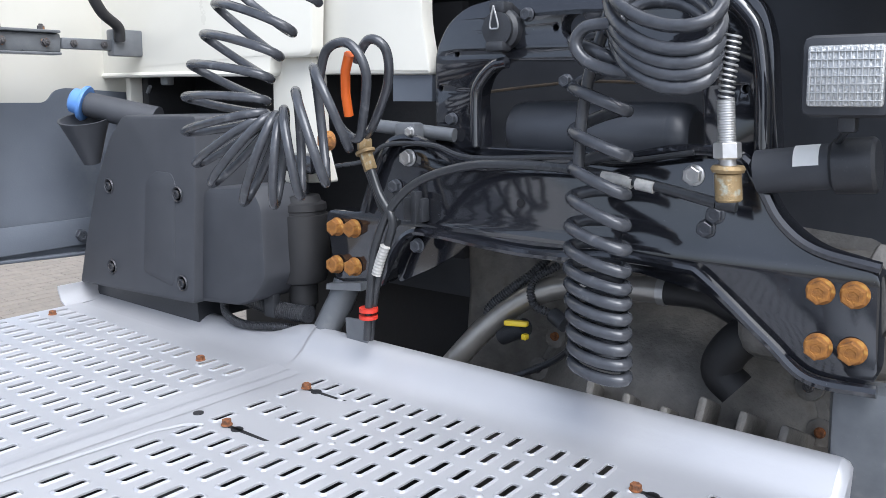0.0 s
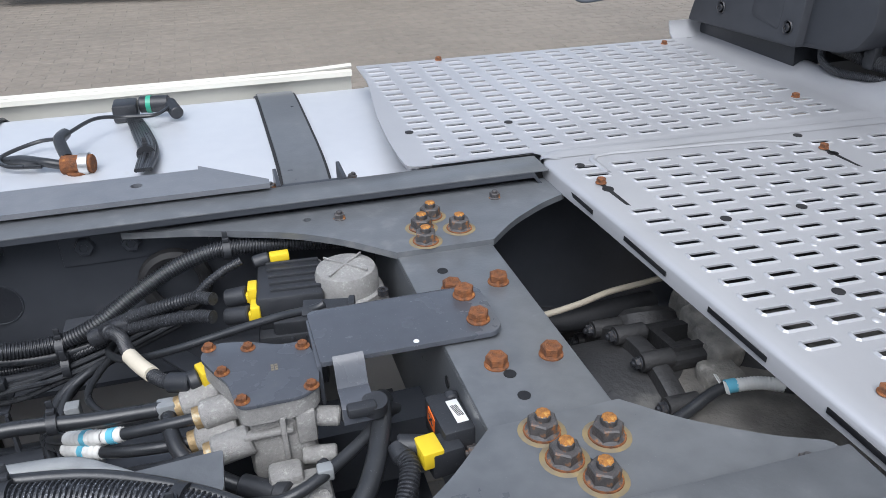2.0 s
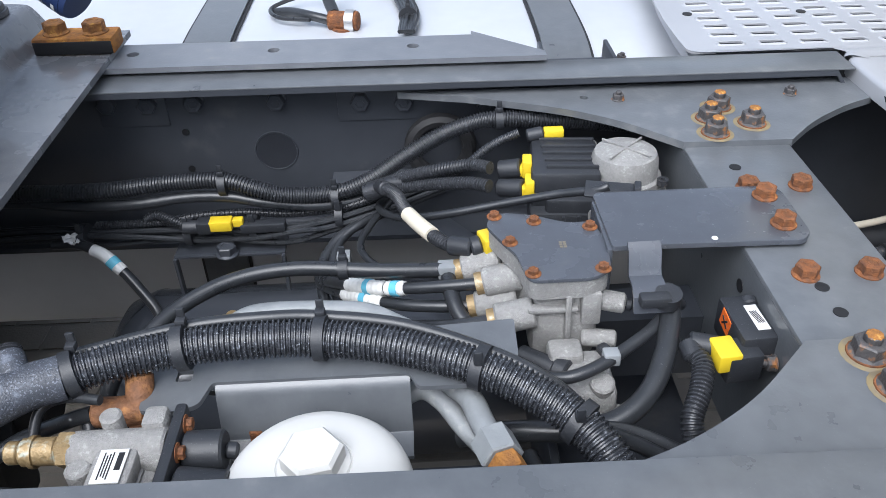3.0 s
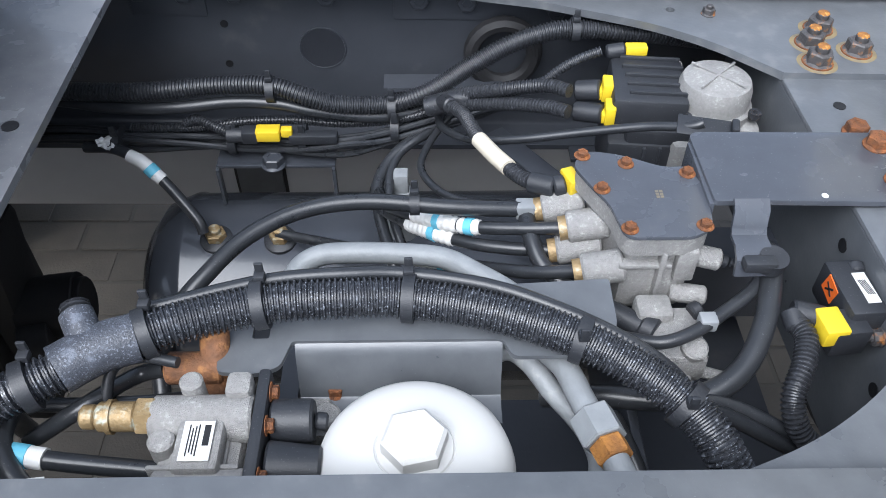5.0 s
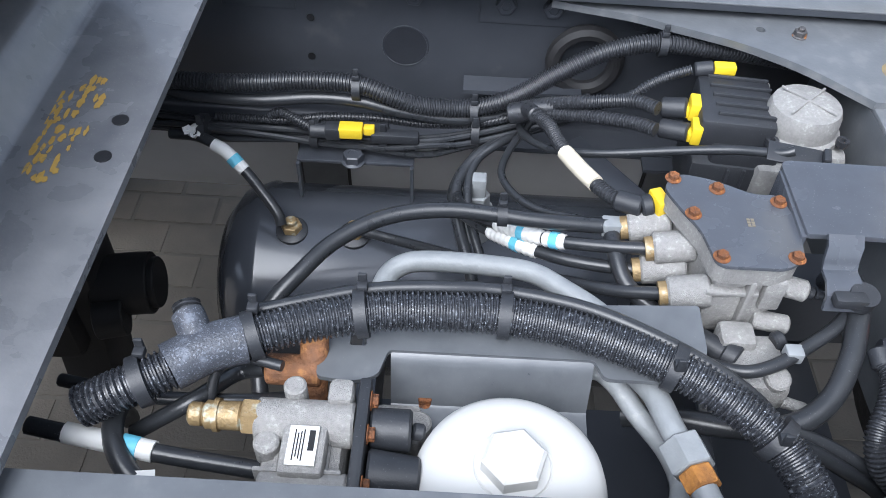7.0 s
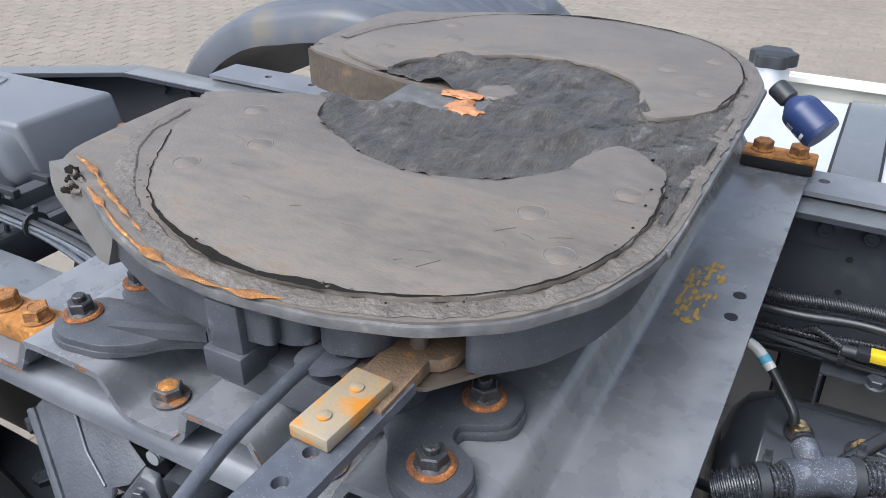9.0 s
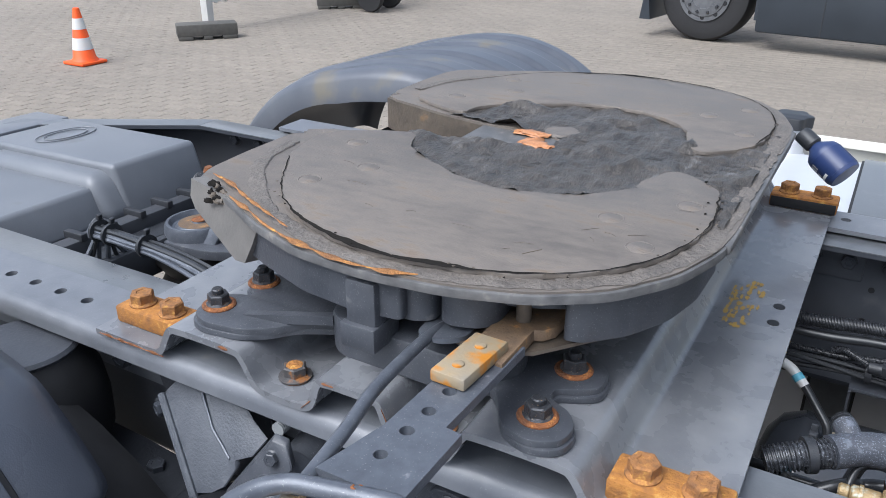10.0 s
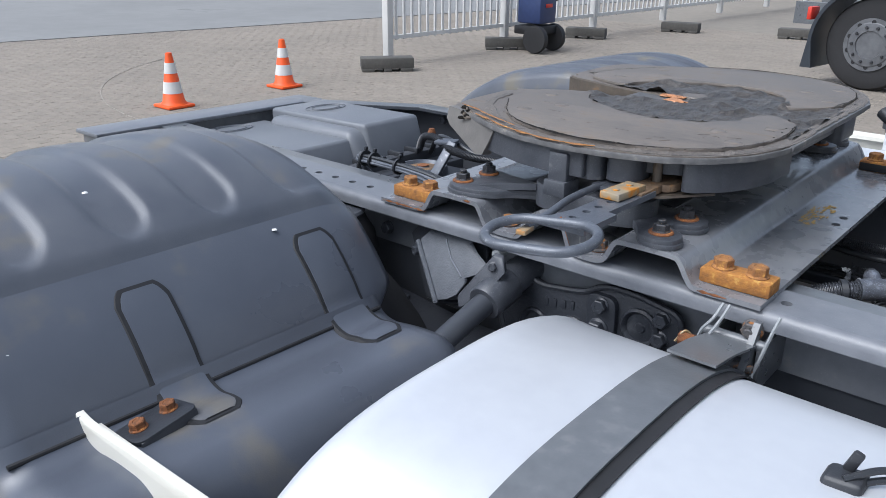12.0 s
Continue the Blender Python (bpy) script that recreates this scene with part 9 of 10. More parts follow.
part("beam_face", upright(rounded([(0.52, 1.11), (0.419, 1.113), (0.39, 1.177), (0.362, 1.228), (0.336, 1.244), (0.286, 1.243), (0.18, 1.208), (0.005, 1.225), (-0.086, 1.23), (-0.168, 1.245), (-0.251, 1.241), (-0.279, 1.21), (-0.307, 1.161), (-0.35, 1.129), (-0.427, 1.113), (-0.428, 0.967), (-0.349, 0.968), (-0.296, 1.008), (-0.209, 1.081), (-0.176, 1.093), (-0.083, 1.094), (0.102, 1.081), (0.312, 1.092), (0.352, 1.047), (0.387, 0.978), (0.495, 0.97)], 0.022), 1.07, 0.05, (), bev=0.004), GLOSS, beam)
put("drain_hole", mesh_of("drain_hole", lathe([(0, 0), (0.0065, 0), (0.0065, 0.001), (0, 0.001)], 16), DARK), beam, pose(1.0695, 0.086, 1.155, 0, -90))
part("rolled_flange", tube([(1.064, 0.413, 1.116), (1.064, 0.387, 1.178), (1.064, 0.357, 1.231), (1.064, 0.331, 1.247), (1.064, 0.281, 1.246), (1.064, 0.176, 1.211), (1.064, 0.002, 1.229), (1.064, -0.088, 1.233), (1.064, -0.17, 1.248), (1.064, -0.253, 1.244), (1.064, -0.28, 1.212), (1.064, -0.308, 1.164), (1.064, -0.351, 1.132), (1.064, -0.427, 1.117)], 0.008, 8, 6), GLOSS, beam)
part("rolled_flange", tube([(1.064, 0.375, 0.988), (1.064, 0.347, 1.044), (1.064, 0.31, 1.085), (1.064, 0.257, 1.091), (1.064, 0.098, 1.08), (1.064, -0.003, 1.082), (1.064, -0.086, 1.091), (1.064, -0.179, 1.088), (1.064, -0.211, 1.077), (1.064, -0.298, 1.005), (1.064, -0.35, 0.965), (1.064, -0.429, 0.964)], 0.008, 8, 6), GLOSS, beam)
BRIGHT_RUST_BOLT = bolt_mesh("bolt", 0.026, RUST_BRIGHT)
for y, z in [(0.487, 1.08), (0.444, 1.081), (0.49, 1.009), (0.444, 1.01), (-0.359, 1.079), (-0.399, 1.08), (-0.359, 1.008), (-0.399, 1.009)]:
    put("bolt", BRIGHT_RUST_BOLT, beam, pose(1.069, y, z, 0, -90))
for y, z in [(0.311, 1.216), (-0.192, 1.215)]:
    put("bolt", BOLT_ZINC, beam, pose(1.069, y, z, 0, -90))
for y, z in [(0.341, 1.165), (-0.211, 1.144), (-0.223, 1.164), (0.293, 1.066)]:
    put("bolt", BOLT_BLACK, beam, pose(1.069, y, z, 0, -90) @ Matrix.Scale(0.8, 4))
part("leg", tube([(1.09, 0.485, 0.973), (1.08, 0.491, 0.941), (1.07, 0.513, 0.894), (1.06, 0.528, 0.848), (1.06, 0.54, 0.764)], 0.026, 12), GREY, beam)
part("foot_plate", upright([(0.5, 0.974), (0.413, 0.987), (0.413, 0.972), (0.501, 0.963)], 1.05, 0.06), GREY, beam)
part("leg", box((1.110, -0.42, 0.82), (0.06, 0.10, 0.28), 0.02), GREY, beam)
part("small_plate", upright([(0.443, 0.921), (0.389, 0.924), (0.391, 0.846), (0.438, 0.837)], 1.04, 0.004), GREY, beam)
part("cable_bracket", join(box((1.06, 0.289, 1.13), (0.02, 0.045, 0.04), 0.004), box((1.05, 0.28, 1.135), (0.02, 0.012, 0.055), 0.003)), BLACK, beam)
part("inner_cheek", upright(rounded([(0.377, 1.075), (0.337, 1.088), (0.20, 1.082), (0.236, 1.051), (0.286, 1.022), (0.365, 0.985)], 0.012), 1.10, 0.006), GLOSS, beam)
part("lower_lip", upright([(0.24, 1.085), (0.0, 1.085), (-0.10, 1.09), (-0.20, 1.085), (-0.27, 1.03), (-0.30, 1.0), (-0.28, 0.99), (-0.20, 1.045), (-0.10, 1.062), (0.016, 1.059), (0.11, 1.069), (0.177, 1.065)], 1.105, 0.006), GLOSS, beam)
part("link_arm", join(rod((1.09, 0.406, 1.268), (1.12, 0.251, 1.254), 0.012), box((1.08, 0.319, 1.261), (0.03, 0.045, 0.03), 0.006)), GREY, beam)
put("bolt", BOLT_ZINC, beam, pose(*(1.06, 0.3, 1.261), 0, -90) @ Matrix.Scale(0.6, 4))

# black tunnel frame behind the beam
tunnel = thing("tunnel_frame", (1.15, 0, 1.2), "black gloss tunnel frame plate with socket and holes", "frame plate")
part("frame_plate", upright(rounded([(0.302, 1.236), (0.301, 1.394), (0.277, 1.44), (0.235, 1.47), (0.147, 1.484), (-0.211, 1.47), (-0.256, 1.452), (-0.273, 1.405), (-0.286, 1.235)], [0, .02, .02, .03, .02, .03, .03, .03, 0]), 1.13, 0.03, [rounded([(0.199, 1.213), (0.205, 1.321), (0.194, 1.354), (0.161, 1.378), (-0.052, 1.373), (-0.17, 1.375), (-0.176, 1.34), (-0.183, 1.231)], [0, .01, .02, .02, 0, .01, .01, 0]), (0.027, 1.427, 0.022)] + [(y, z, 0.0045) for y, z in [(0.253, 1.392), (0.289, 1.334), (-0.239, 1.331), (0.06, 1.427)]], bev=0.004), GLOSS, tunnel)
part("inner_tube", tube([(1.1179999999999999, 0.205, 1.237), (1.1179999999999999, 0.205, 1.317), (1.1179999999999999, 0.197, 1.344), (1.1179999999999999, 0.17, 1.369), (1.1179999999999999, 0.143, 1.375)], 0.010), GLOSS, tunnel)
part("outer_tube", tube([(1.115, -0.269, 1.239), (1.115, -0.266, 1.339), (1.115, -0.256, 1.405), (1.115, -0.239, 1.434), (1.115, -0.216, 1.457)], 0.012), GLOSS, tunnel)
for y, z in [(0.262, 1.281), (0.11, 1.45), (0.039, 1.344)]:
    put("bolt", BOLT_BLACK, tunnel, pose(1.129, y, z, 0, -90) @ Matrix.Scale(0.7, 4))
socket = part("trailer_socket", join(lathe([(0, 0), (0.034, 0), (0.034, 0.014), (0.028, 0.019), (0.028, 0.026), (0, 0.028)], 24, pose(1.13, 0.154, 1.428, 0, -90)), box((1.110, 0.154, 1.400), (0.03, 0.035, 0.016), 0.005), box((1.118, 0.154, 1.462), (0.03, 0.03, 0.02), 0.005)), BLACK, tunnel, "black round trailer socket with a spring lid")
part("spring_clip", tube([(1.095, 0.154, 1.464), (1.097, 0.162, 1.432), (1.097, 0.154, 1.428), (1.097, 0.146, 1.432), (1.095, 0.154, 1.464)], 0.0015, 6), ZINC, socket)
reservoir = thing("black_reservoir", (1.21, 0.02, 1.2), "matt black cylindrical reservoir behind the beam", "reservoir")
RES_AT = pose(1.21, 0.181, 1.258, 90)
part("shell", lathe([(0.0535, 0.03), (0.054, 0.032), (0.054, 0.29), (0.0535, 0.292)], 32, RES_AT), RAIL, reservoir)
part("end_cap", lathe([(0, 0), (0.04, 0.0), (0.05, 0.008), (0.0535, 0.022), (0.0535, 0.031), (0, 0.031)], 32, RES_AT), RAIL, reservoir)
part("end_cap", lathe([(0, 0.291), (0.0535, 0.291), (0.0535, 0.30), (0.05, 0.315), (0.04, 0.325), (0, 0.325)], 32, RES_AT), RAIL, reservoir)
# Dark sheets added behind the openings, in place of shade under the cab.
back_panel = single("cab_bulkhead", span(1.36, 1.39, -0.9, 0.95, 0.9, 1.56), BLACK_MATT, "dark sheet added to fill the shaded gap under the cab", "bulkhead")
part("dark_gap_backing", span(1.28, 1.3, 0.35, 1.2, 1.0, 1.50), DARK, back_panel)
part("rusty_seam", tube([(1.3, 0.309, 1.327), (1.32, 0.202, 1.339), (1.33, 0.092, 1.346), (1.3, -0.113, 1.336)], 0.003, 6), GREASE_BROWN, back_panel)
part("latch", box((1.14, 1.103, 1.357), (0.02, 0.03, 0.025), 0.005), GALV, back_panel)
part("latch_rod", tube([(1.14, 1.173, 1.342), (1.16, 1.231, 1.308), (1.15, 1.254, 1.294)], 0.005, 6), GALV, back_panel)

# coiled trailer lines
def helix(centre, radius, turns, tube_r, name, parent, material, phase=0.0, side=Vector((-0.75, -0.62, 0.1)), n=10, squash=1.0):
    """A coiled line round a smooth centre line."""
    c = even(smooth_path(centre, 16), 0.004)
    steps = turns * 26
    pts = []
    for k in range(steps + 1):
        f = k / steps * (len(c) - 1)
        i = min(int(f), len(c) - 2)
        p = c[i].lerp(c[i + 1], f - i)
        t = (c[min(i + 2, len(c) - 1)] - c[max(i - 1, 0)]).normalized()
        b = (side - t * side.dot(t)).normalized()
        nn = t.cross(b)
        a = 2 * math.pi * turns * k / steps + phase
        r = radius(k / steps) if callable(radius) else radius
        pts.append(p + nn * (r * math.cos(a)) + b * (r * squash * math.sin(a)))
    return part(name, sweep(pts, tube_r, n), material, parent)


def coil(ends, depth, r, name, parent, material, n=10):
    """A coiled line that swings to and fro between pairs of end points, bulging by depth in front and behind."""
    pts = [q for pair in ends for q in pair]
    path = []
    for k, (a, b) in enumerate(zip(pts, pts[1:])):
        a, b = Vector(a), Vector(b)
        sg = 1 if k % 2 == 0 else -1
        for j in range(14):
            u = j / 14
            path.append(a.lerp(b, (1 - math.cos(math.pi * u)) / 2) + depth * (sg * math.sin(math.pi * u)))
    path.append(Vector(pts[-1]))
    return part(name, sweep(path, r, n), material, parent)


TOWARDS = Vector((-0.72, -0.66, 0.12))
coil_left = thing("coiled_trailer_cable", (0.8, 0.45, 1.15), "black coiled electric trailer cable hanging in a fan", "coiled cable", "trailer lines")
coil([((0.79, 0.235, 1.448), (0.79, 0.421, 1.488)), ((0.79, 0.287, 1.411), (0.79, 0.457, 1.459)), ((0.79, 0.315, 1.378), (0.79, 0.488, 1.415)), ((0.79, 0.336, 1.347), (0.79, 0.523, 1.37)), ((0.79, 0.345, 1.315), (0.79, 0.541, 1.32)), ((0.79, 0.349, 1.298), (0.79, 0.545, 1.265)), ((0.79, 0.356, 1.291), (0.79, 0.52, 1.215)),
      ((0.79, 0.341, 1.294), (0.79, 0.483, 1.185)), ((0.79, 0.327, 1.296), (0.79, 0.406, 1.162)), ((0.79, 0.317, 1.292), (0.79, 0.337, 1.163)), ((0.79, 0.31, 1.304), (0.79, 0.281, 1.18)), ((0.79, 0.285, 1.33), (0.79, 0.229, 1.203)), ((0.79, 0.248, 1.361), (0.82, 0.212, 1.25))], TOWARDS * 0.05, 0.0068, "coil", coil_left, COIL)
part("orange_sleeve", sweep([(0.86, 0.247, 1.382), (0.87, 0.265, 1.358), (0.88, 0.275, 1.325), (0.89, 0.279, 1.293)], 0.0075, 10), ORANGE, coil_left, "orange plastic sleeve")
part("end_loop", tube([(0.86, 0.311, 1.342), (0.85, 0.282, 1.389), (0.85, 0.237, 1.396), (0.86, 0.215, 1.356), (0.88, 0.24, 1.293), (0.9, 0.271, 1.258), (0.9, 0.306, 1.274), (0.88, 0.315, 1.317)], 0.0072, 10), COIL, coil_left)
part("end_loop", tube([(0.9, 0.273, 1.375), (0.89, 0.235, 1.404), (0.9, 0.212, 1.389), (0.92, 0.226, 1.342), (0.94, 0.272, 1.282), (0.98, 0.326, 1.258)], 0.0072, 10), COIL, coil_left)
part("coupling", join(hex_nut((1.0, 0.351, 1.251), (1.0, 0.35, 1.231), 0.022), lathe([(0, 0), (0.017, 0), (0.017, 0.005), (0, 0.005)], 20, between((1.0, 0.35, 1.231), (1.0, 0.339, 1.205))), hex_nut((1.0, 0.349, 1.227), (1.0, 0.337, 1.199), 0.02)), BRASS, coil_left, "tarnished brass coupling")
coil_right = thing("coiled_air_line", (0.95, -0.08, 0.92), "black coiled air line hanging down to the engine", "coiled hose", "trailer lines")
turns = [((0.98, -0.053, 1.395), (0.98, -0.127, 1.361)), ((0.98, -0.054, 1.332), (0.98, -0.133, 1.303)), ((0.98, -0.054, 1.273), (0.98, -0.134, 1.245)), ((0.98, -0.054, 1.224), (0.98, -0.133, 1.195)), ((0.98, -0.052, 1.182), (0.98, -0.133, 1.154)), ((0.98, -0.050, 1.143), (0.98, -0.135, 1.122)), ((0.98, -0.049, 1.112), (0.98, -0.135, 1.093))]
for k in range(7):
    turns.append(((0.98, -0.0492 - 0.00125 * k, 1.0846 - 0.0221 * k), (0.98, -0.1356 - 0.0005 * k, 1.0702 - 0.02 * k)))
coil([((0.97, -0.13, 1.39), (0.97, -0.115, 1.405))] + turns, Vector((-0.026, -0.02, -0.003)), 0.0086, "coil", coil_right, COIL)
part("straight_end", tube([(0.98, -0.106, 1.431), (0.98, -0.094, 1.397), (0.98, -0.077, 1.347), (0.98, -0.067, 1.287), (0.98, -0.063, 1.227)], 0.0085, 10), COIL, coil_right)
coil_top = thing("coiled_air_line", (0.95, -0.18, 1.36), "thick bundle of coiled black air line with a sprung end", "coiled hose", "trailer lines")
coil([((0.95, -0.117, 1.462), (0.95, -0.263, 1.445)), ((0.95, -0.12, 1.434), (0.95, -0.262, 1.42)), ((0.95, -0.123, 1.417), (0.95, -0.261, 1.404)), ((0.95, -0.126, 1.403), (0.95, -0.259, 1.392)), ((0.95, -0.129, 1.388), (0.95, -0.257, 1.378))], Vector((-0.05, -0.035, -0.052)), 0.0085, "coil", coil_top, COIL)
part("loop", tube([(0.94, -0.129, 1.413), (0.94, -0.091, 1.408), (0.94, -0.078, 1.388), (0.94, -0.093, 1.367), (0.94, -0.124, 1.355), (0.94, -0.154, 1.351)], 0.0088, 10), COIL, coil_top)
sp = [(0.94, -0.282, 1.392), (0.94, -0.279, 1.362), (0.94, -0.276, 1.337), (0.94, -0.275, 1.316)]
part("inner_hose", tube(sp, 0.0065, 10), COIL, coil_top)
helix(sp, 0.0085, 12, 0.0014, "steel_spring", coil_top, ZINC, 0, Vector((-1, -0.3, 0.1)), 6)
part("threaded_sleeve", ribbed([(0.94, -0.275, 1.318), (0.94, -0.278, 1.268)], 0.0105, 0.003, 16, 0.93), ZINC, coil_top)
part("hex_coupling", join(hex_nut((0.94, -0.278, 1.269), (0.94, -0.279, 1.25), 0.028), rod((0.94, -0.279, 1.25), (0.94, -0.28, 1.241), 0.0095)), ZINC, coil_top)
part("brass_coupling", join(lathe([(0, 0), (0.018, 0.001), (0.020, 0.005), (0.018, 0.009), (0, 0.01)], 24, between((0.94, -0.28, 1.233), (0.94, -0.28, 1.241))), rod((0.94, -0.28, 1.234), (0.94, -0.282, 1.2), 0.0155, 20, None, 0.002)), BRASS, coil_top, "yellowed translucent coupling with brass collar")
lines = thing("air_line", (1.05, 0.1, 1.2), "black air lines arching over the cab beam", "hose", "air hoses")
part("line", tube([(1.0, 0.353, 0.906), (1.0, 0.344, 0.989), (1.0, 0.33, 1.071), (1.0, 0.291, 1.142), (1.0, 0.23, 1.188), (1.0, 0.142, 1.215), (1.0, 0.06, 1.222), (1.0, -0.033, 1.221), (1.0, -0.118, 1.212), (1.0, -0.182, 1.202), (0.99, -0.251, 1.19)], 0.0072, 10), HOSE, lines)
part("paper_sleeve", tube([(0.999, -0.09, 1.214), (0.999, -0.115, 1.211), (0.999, -0.134, 1.207)], 0.0082, 10), WORN_PAPER, lines)
part("paper_sleeve", tube([(0.998, -0.14, 1.207), (0.998, -0.165, 1.203)], 0.0082, 10), WORN_PAPER, lines)
part("line", tube([(1.0, 0.337, 1.2), (1.0, 0.318, 1.158), (1.0, 0.291, 1.118), (1.01, 0.313, 1.071), (1.01, 0.333, 1.019), (1.01, 0.348, 0.961), (1.01, 0.356, 0.903)], 0.0075, 10), HOSE, lines)
part("line", tube([(1.01, 0.355, 1.203), (1.02, 0.345, 1.164), (1.02, 0.326, 1.127), (1.02, 0.296, 1.11)], 0.0075, 10), HOSE, lines)
part("paper_sleeve", ribbed([(1.0, 0.308, 1.073), (1.0, 0.32, 1.047), (1.0, 0.329, 1.023)], 0.009, 0.006, 10, 0.9), WORN_PAPER, lines)
parts("red_band", [tube([(1.0, 0.348, 0.963), (1.0, 0.348, 0.956)], 0.0165, 14), tube([(1.0, 0.349, 0.95), (1.0, 0.349, 0.944)], 0.0165, 14)], RED, lines)
part("thin_cable", tube([(1.05, 0.468, 1.195), (1.05, 0.398, 1.208), (1.05, 0.345, 1.238), (1.05, 0.246, 1.241), (1.05, 0.166, 1.224), (1.05, -0.006, 1.233), (1.05, -0.095, 1.231), (1.05, -0.198, 1.247)], 0.004, 8), HOSE, lines)
part("straight_fitting", rod((0.985, -0.253, 1.19), (0.985, -0.277, 1.188), 0.007), BLACK, lines)
work_lamp = thing("work_lamp", (0.98, -0.395, 1.30), "square black work lamp with ribbed glass lens", "work lamp")
part("housing", box((1.0, -0.395, 1.344), (0.05, 0.098, 0.092), 0.012, (0, 0, 0)), BLACK_MATT, work_lamp)
lens = part("lens", box((0.974, -0.395, 1.344), (0.008, 0.08, 0.068), 0.004), mat("frosted_lamp_glass", (0.62, 0.63, 0.62), (0.5, 0.51, 0.5), 0.2, 0.5, scale=120, bump=0.6, bscale=240), work_lamp, "bright ribbed lamp glass")
for k in range(13):
    part("lens_rib", box((0.9695, -0.395 + 0.036 - 0.006 * k, 1.344), (0.003, 0.0022, 0.064), 0.0008), ZINC, lens)
for k in range(7):
    part("lens_rib", box((0.9690, -0.395, 1.344 + 0.027 - 0.009 * k), (0.003, 0.076, 0.0014), 0.0005), ZINC, lens)
part("bracket", join(box((1.0, -0.395, 1.296), (0.02, 0.02, 0.03), 0.004), tube([(1.02, -0.395, 1.291), (1.06, -0.364, 1.251)], 0.004, 6)), BLACK, work_lamp)
pipe_end = thing("suction_pipe", (1.06, -0.28, 1.2), "black plastic suction pipe with capped end and label", "pipe")
part("pipe", rod((1.06, -0.28, 1.225), (1.06, -0.369, 1.237), 0.028, 24), BLACK_MATT, pipe_end)
part("end_cap", rod((1.06, -0.369, 1.237), (1.06, -0.42, 1.241), 0.034, 24, None, 0.004), BLACK, pipe_end)
bm = bmesh.new()
cols = []
for k in range(9):
    a = radians(100 + 9 * k)
    cols.append([bm.verts.new((0.0288 * math.cos(a), 0.0288 * math.sin(a), z)) for z in (0.004, 0.034)])
for A, B in zip(cols, cols[1:]):
    bm.faces.new((A[0], B[0], B[1], A[1]))
part("label", moved(bm, between((1.06, -0.325, 1.232), (1.06, -0.369, 1.237))), PAPER, pipe_end, "small white paper label")

engine = thing("engine_and_gearbox", (1.3, 0, 0.5), "sooty grey engine and gearbox under the cab", "engine")
ENGINE = mat("dusty_engine_casting", (0.24, 0.228, 0.208), (0.095, 0.09, 0.082), 0.62, 0.1, scale=30, bump=0.6, bscale=140, stain=(0.15, 0.135, 0.115), stain_at=0.58, stain_scale=9)
ENGINE_LIGHT = mat("grey_gearbox_casting", (0.24, 0.235, 0.225), (0.11, 0.107, 0.1), 0.65, 0.15, scale=45, bump=0.5, bscale=200, stain=(0.32, 0.3, 0.27), stain_at=0.6, stain_scale=14)
STEEL_PIPE = mat("dull_steel_pipe", (0.42, 0.4, 0.37), (0.26, 0.25, 0.23), 0.36, 0.75, scale=20, bump=0.1, stain=(0.13, 0.11, 0.09), stain_at=0.62)

part("gearbox_case", rough_block((0.80, 0, 0.55), (1.0, 0.42, 0.22), 2), ENGINE, engine, "", 60)
part("gearbox_tail", rough_block((0.40, -0.04, 0.58), (0.35, 0.34, 0.18), 3), ENGINE, engine, "", 60)
part("engine_block", rough_block((1.7, 0, 0.82), (0.7, 0.8, 0.6), 7, 0.02), ENGINE, engine, "", 60)
part("sump", rough_block((1.32, -0.2, 0.64), (0.3, 0.5, 0.28), 9, 0.02), ENGINE, engine, "", 60)
part("bell_housing", lathe([(0, 0), (0.24, 0), (0.26, 0.03), (0.26, 0.06), (0.22, 0.09), (0.14, 0.16), (0, 0.17)], 36, pose(1.36, -0.06, 0.72, 0, -70)), ENGINE, engine, "", 40)
part("housing_flange", lathe([(0.20, 0.07), (0.275, 0.05), (0.28, 0.035), (0.262, 0.03)], 40, pose(1.36, -0.06, 0.72, 0, -70)), ENGINE, engine, "", 40)
for k in range(-6, 7):
    a = 0.27 * k
    at = pose(1.36, -0.06, 0.72, 0, -70) @ Matrix.Translation((0.262 * math.cos(a), 0.262 * math.sin(a), 0.055))
    part("flange_lug", moved(lathe([(0, 0), (0.02, 0), (0.022, 0.004), (0.022, 0.018), (0, 0.02)], 14), at), ENGINE, engine)
    put("bolt", BOLT_SMALL if k % 3 == 1 else BOLT_SMALL_GREY, engine, at @ Matrix.Translation((0, 0, 0.02)))
for k in range(6):
    part("cooling_rib", box((1.22 - 0.012 * k, -0.30 + 0.06 * k, 0.80 + 0.012 * (k % 3)), (0.18, 0.014, 0.06), 0.006, (8, 24, 4 * k)), ENGINE, engine)
part("side_cover", rough_block((1.22, -0.33, 1.02), (0.12, 0.22, 0.16), 5, 0.012), ENGINE, engine, "", 60)
for k in range(5):
    part("cover_facet", box((1.155, -0.27 - 0.045 * k, 1.06 + 0.02 * (k % 2)), (0.03, 0.035, 0.10), 0.008, (8 * k, 20, 10)), ENGINE_LIGHT if k == 2 else ENGINE, engine)
part("steel_pipe", tube([(1.13, 0.36, 0.74), (1.16, 0.306, 0.814), (1.19, 0.236, 0.901), (1.21, 0.164, 0.962), (1.22, 0.078, 0.997), (1.22, -0.017, 1.007), (1.22, -0.096, 1.011)], 0.021, 18), STEEL_PIPE, engine, "dull bare steel pipe")
part("hose_clamp", rod((1.22, -0.085, 1.011), (1.22, -0.098, 1.011), 0.0235, 20), ZINC, engine)
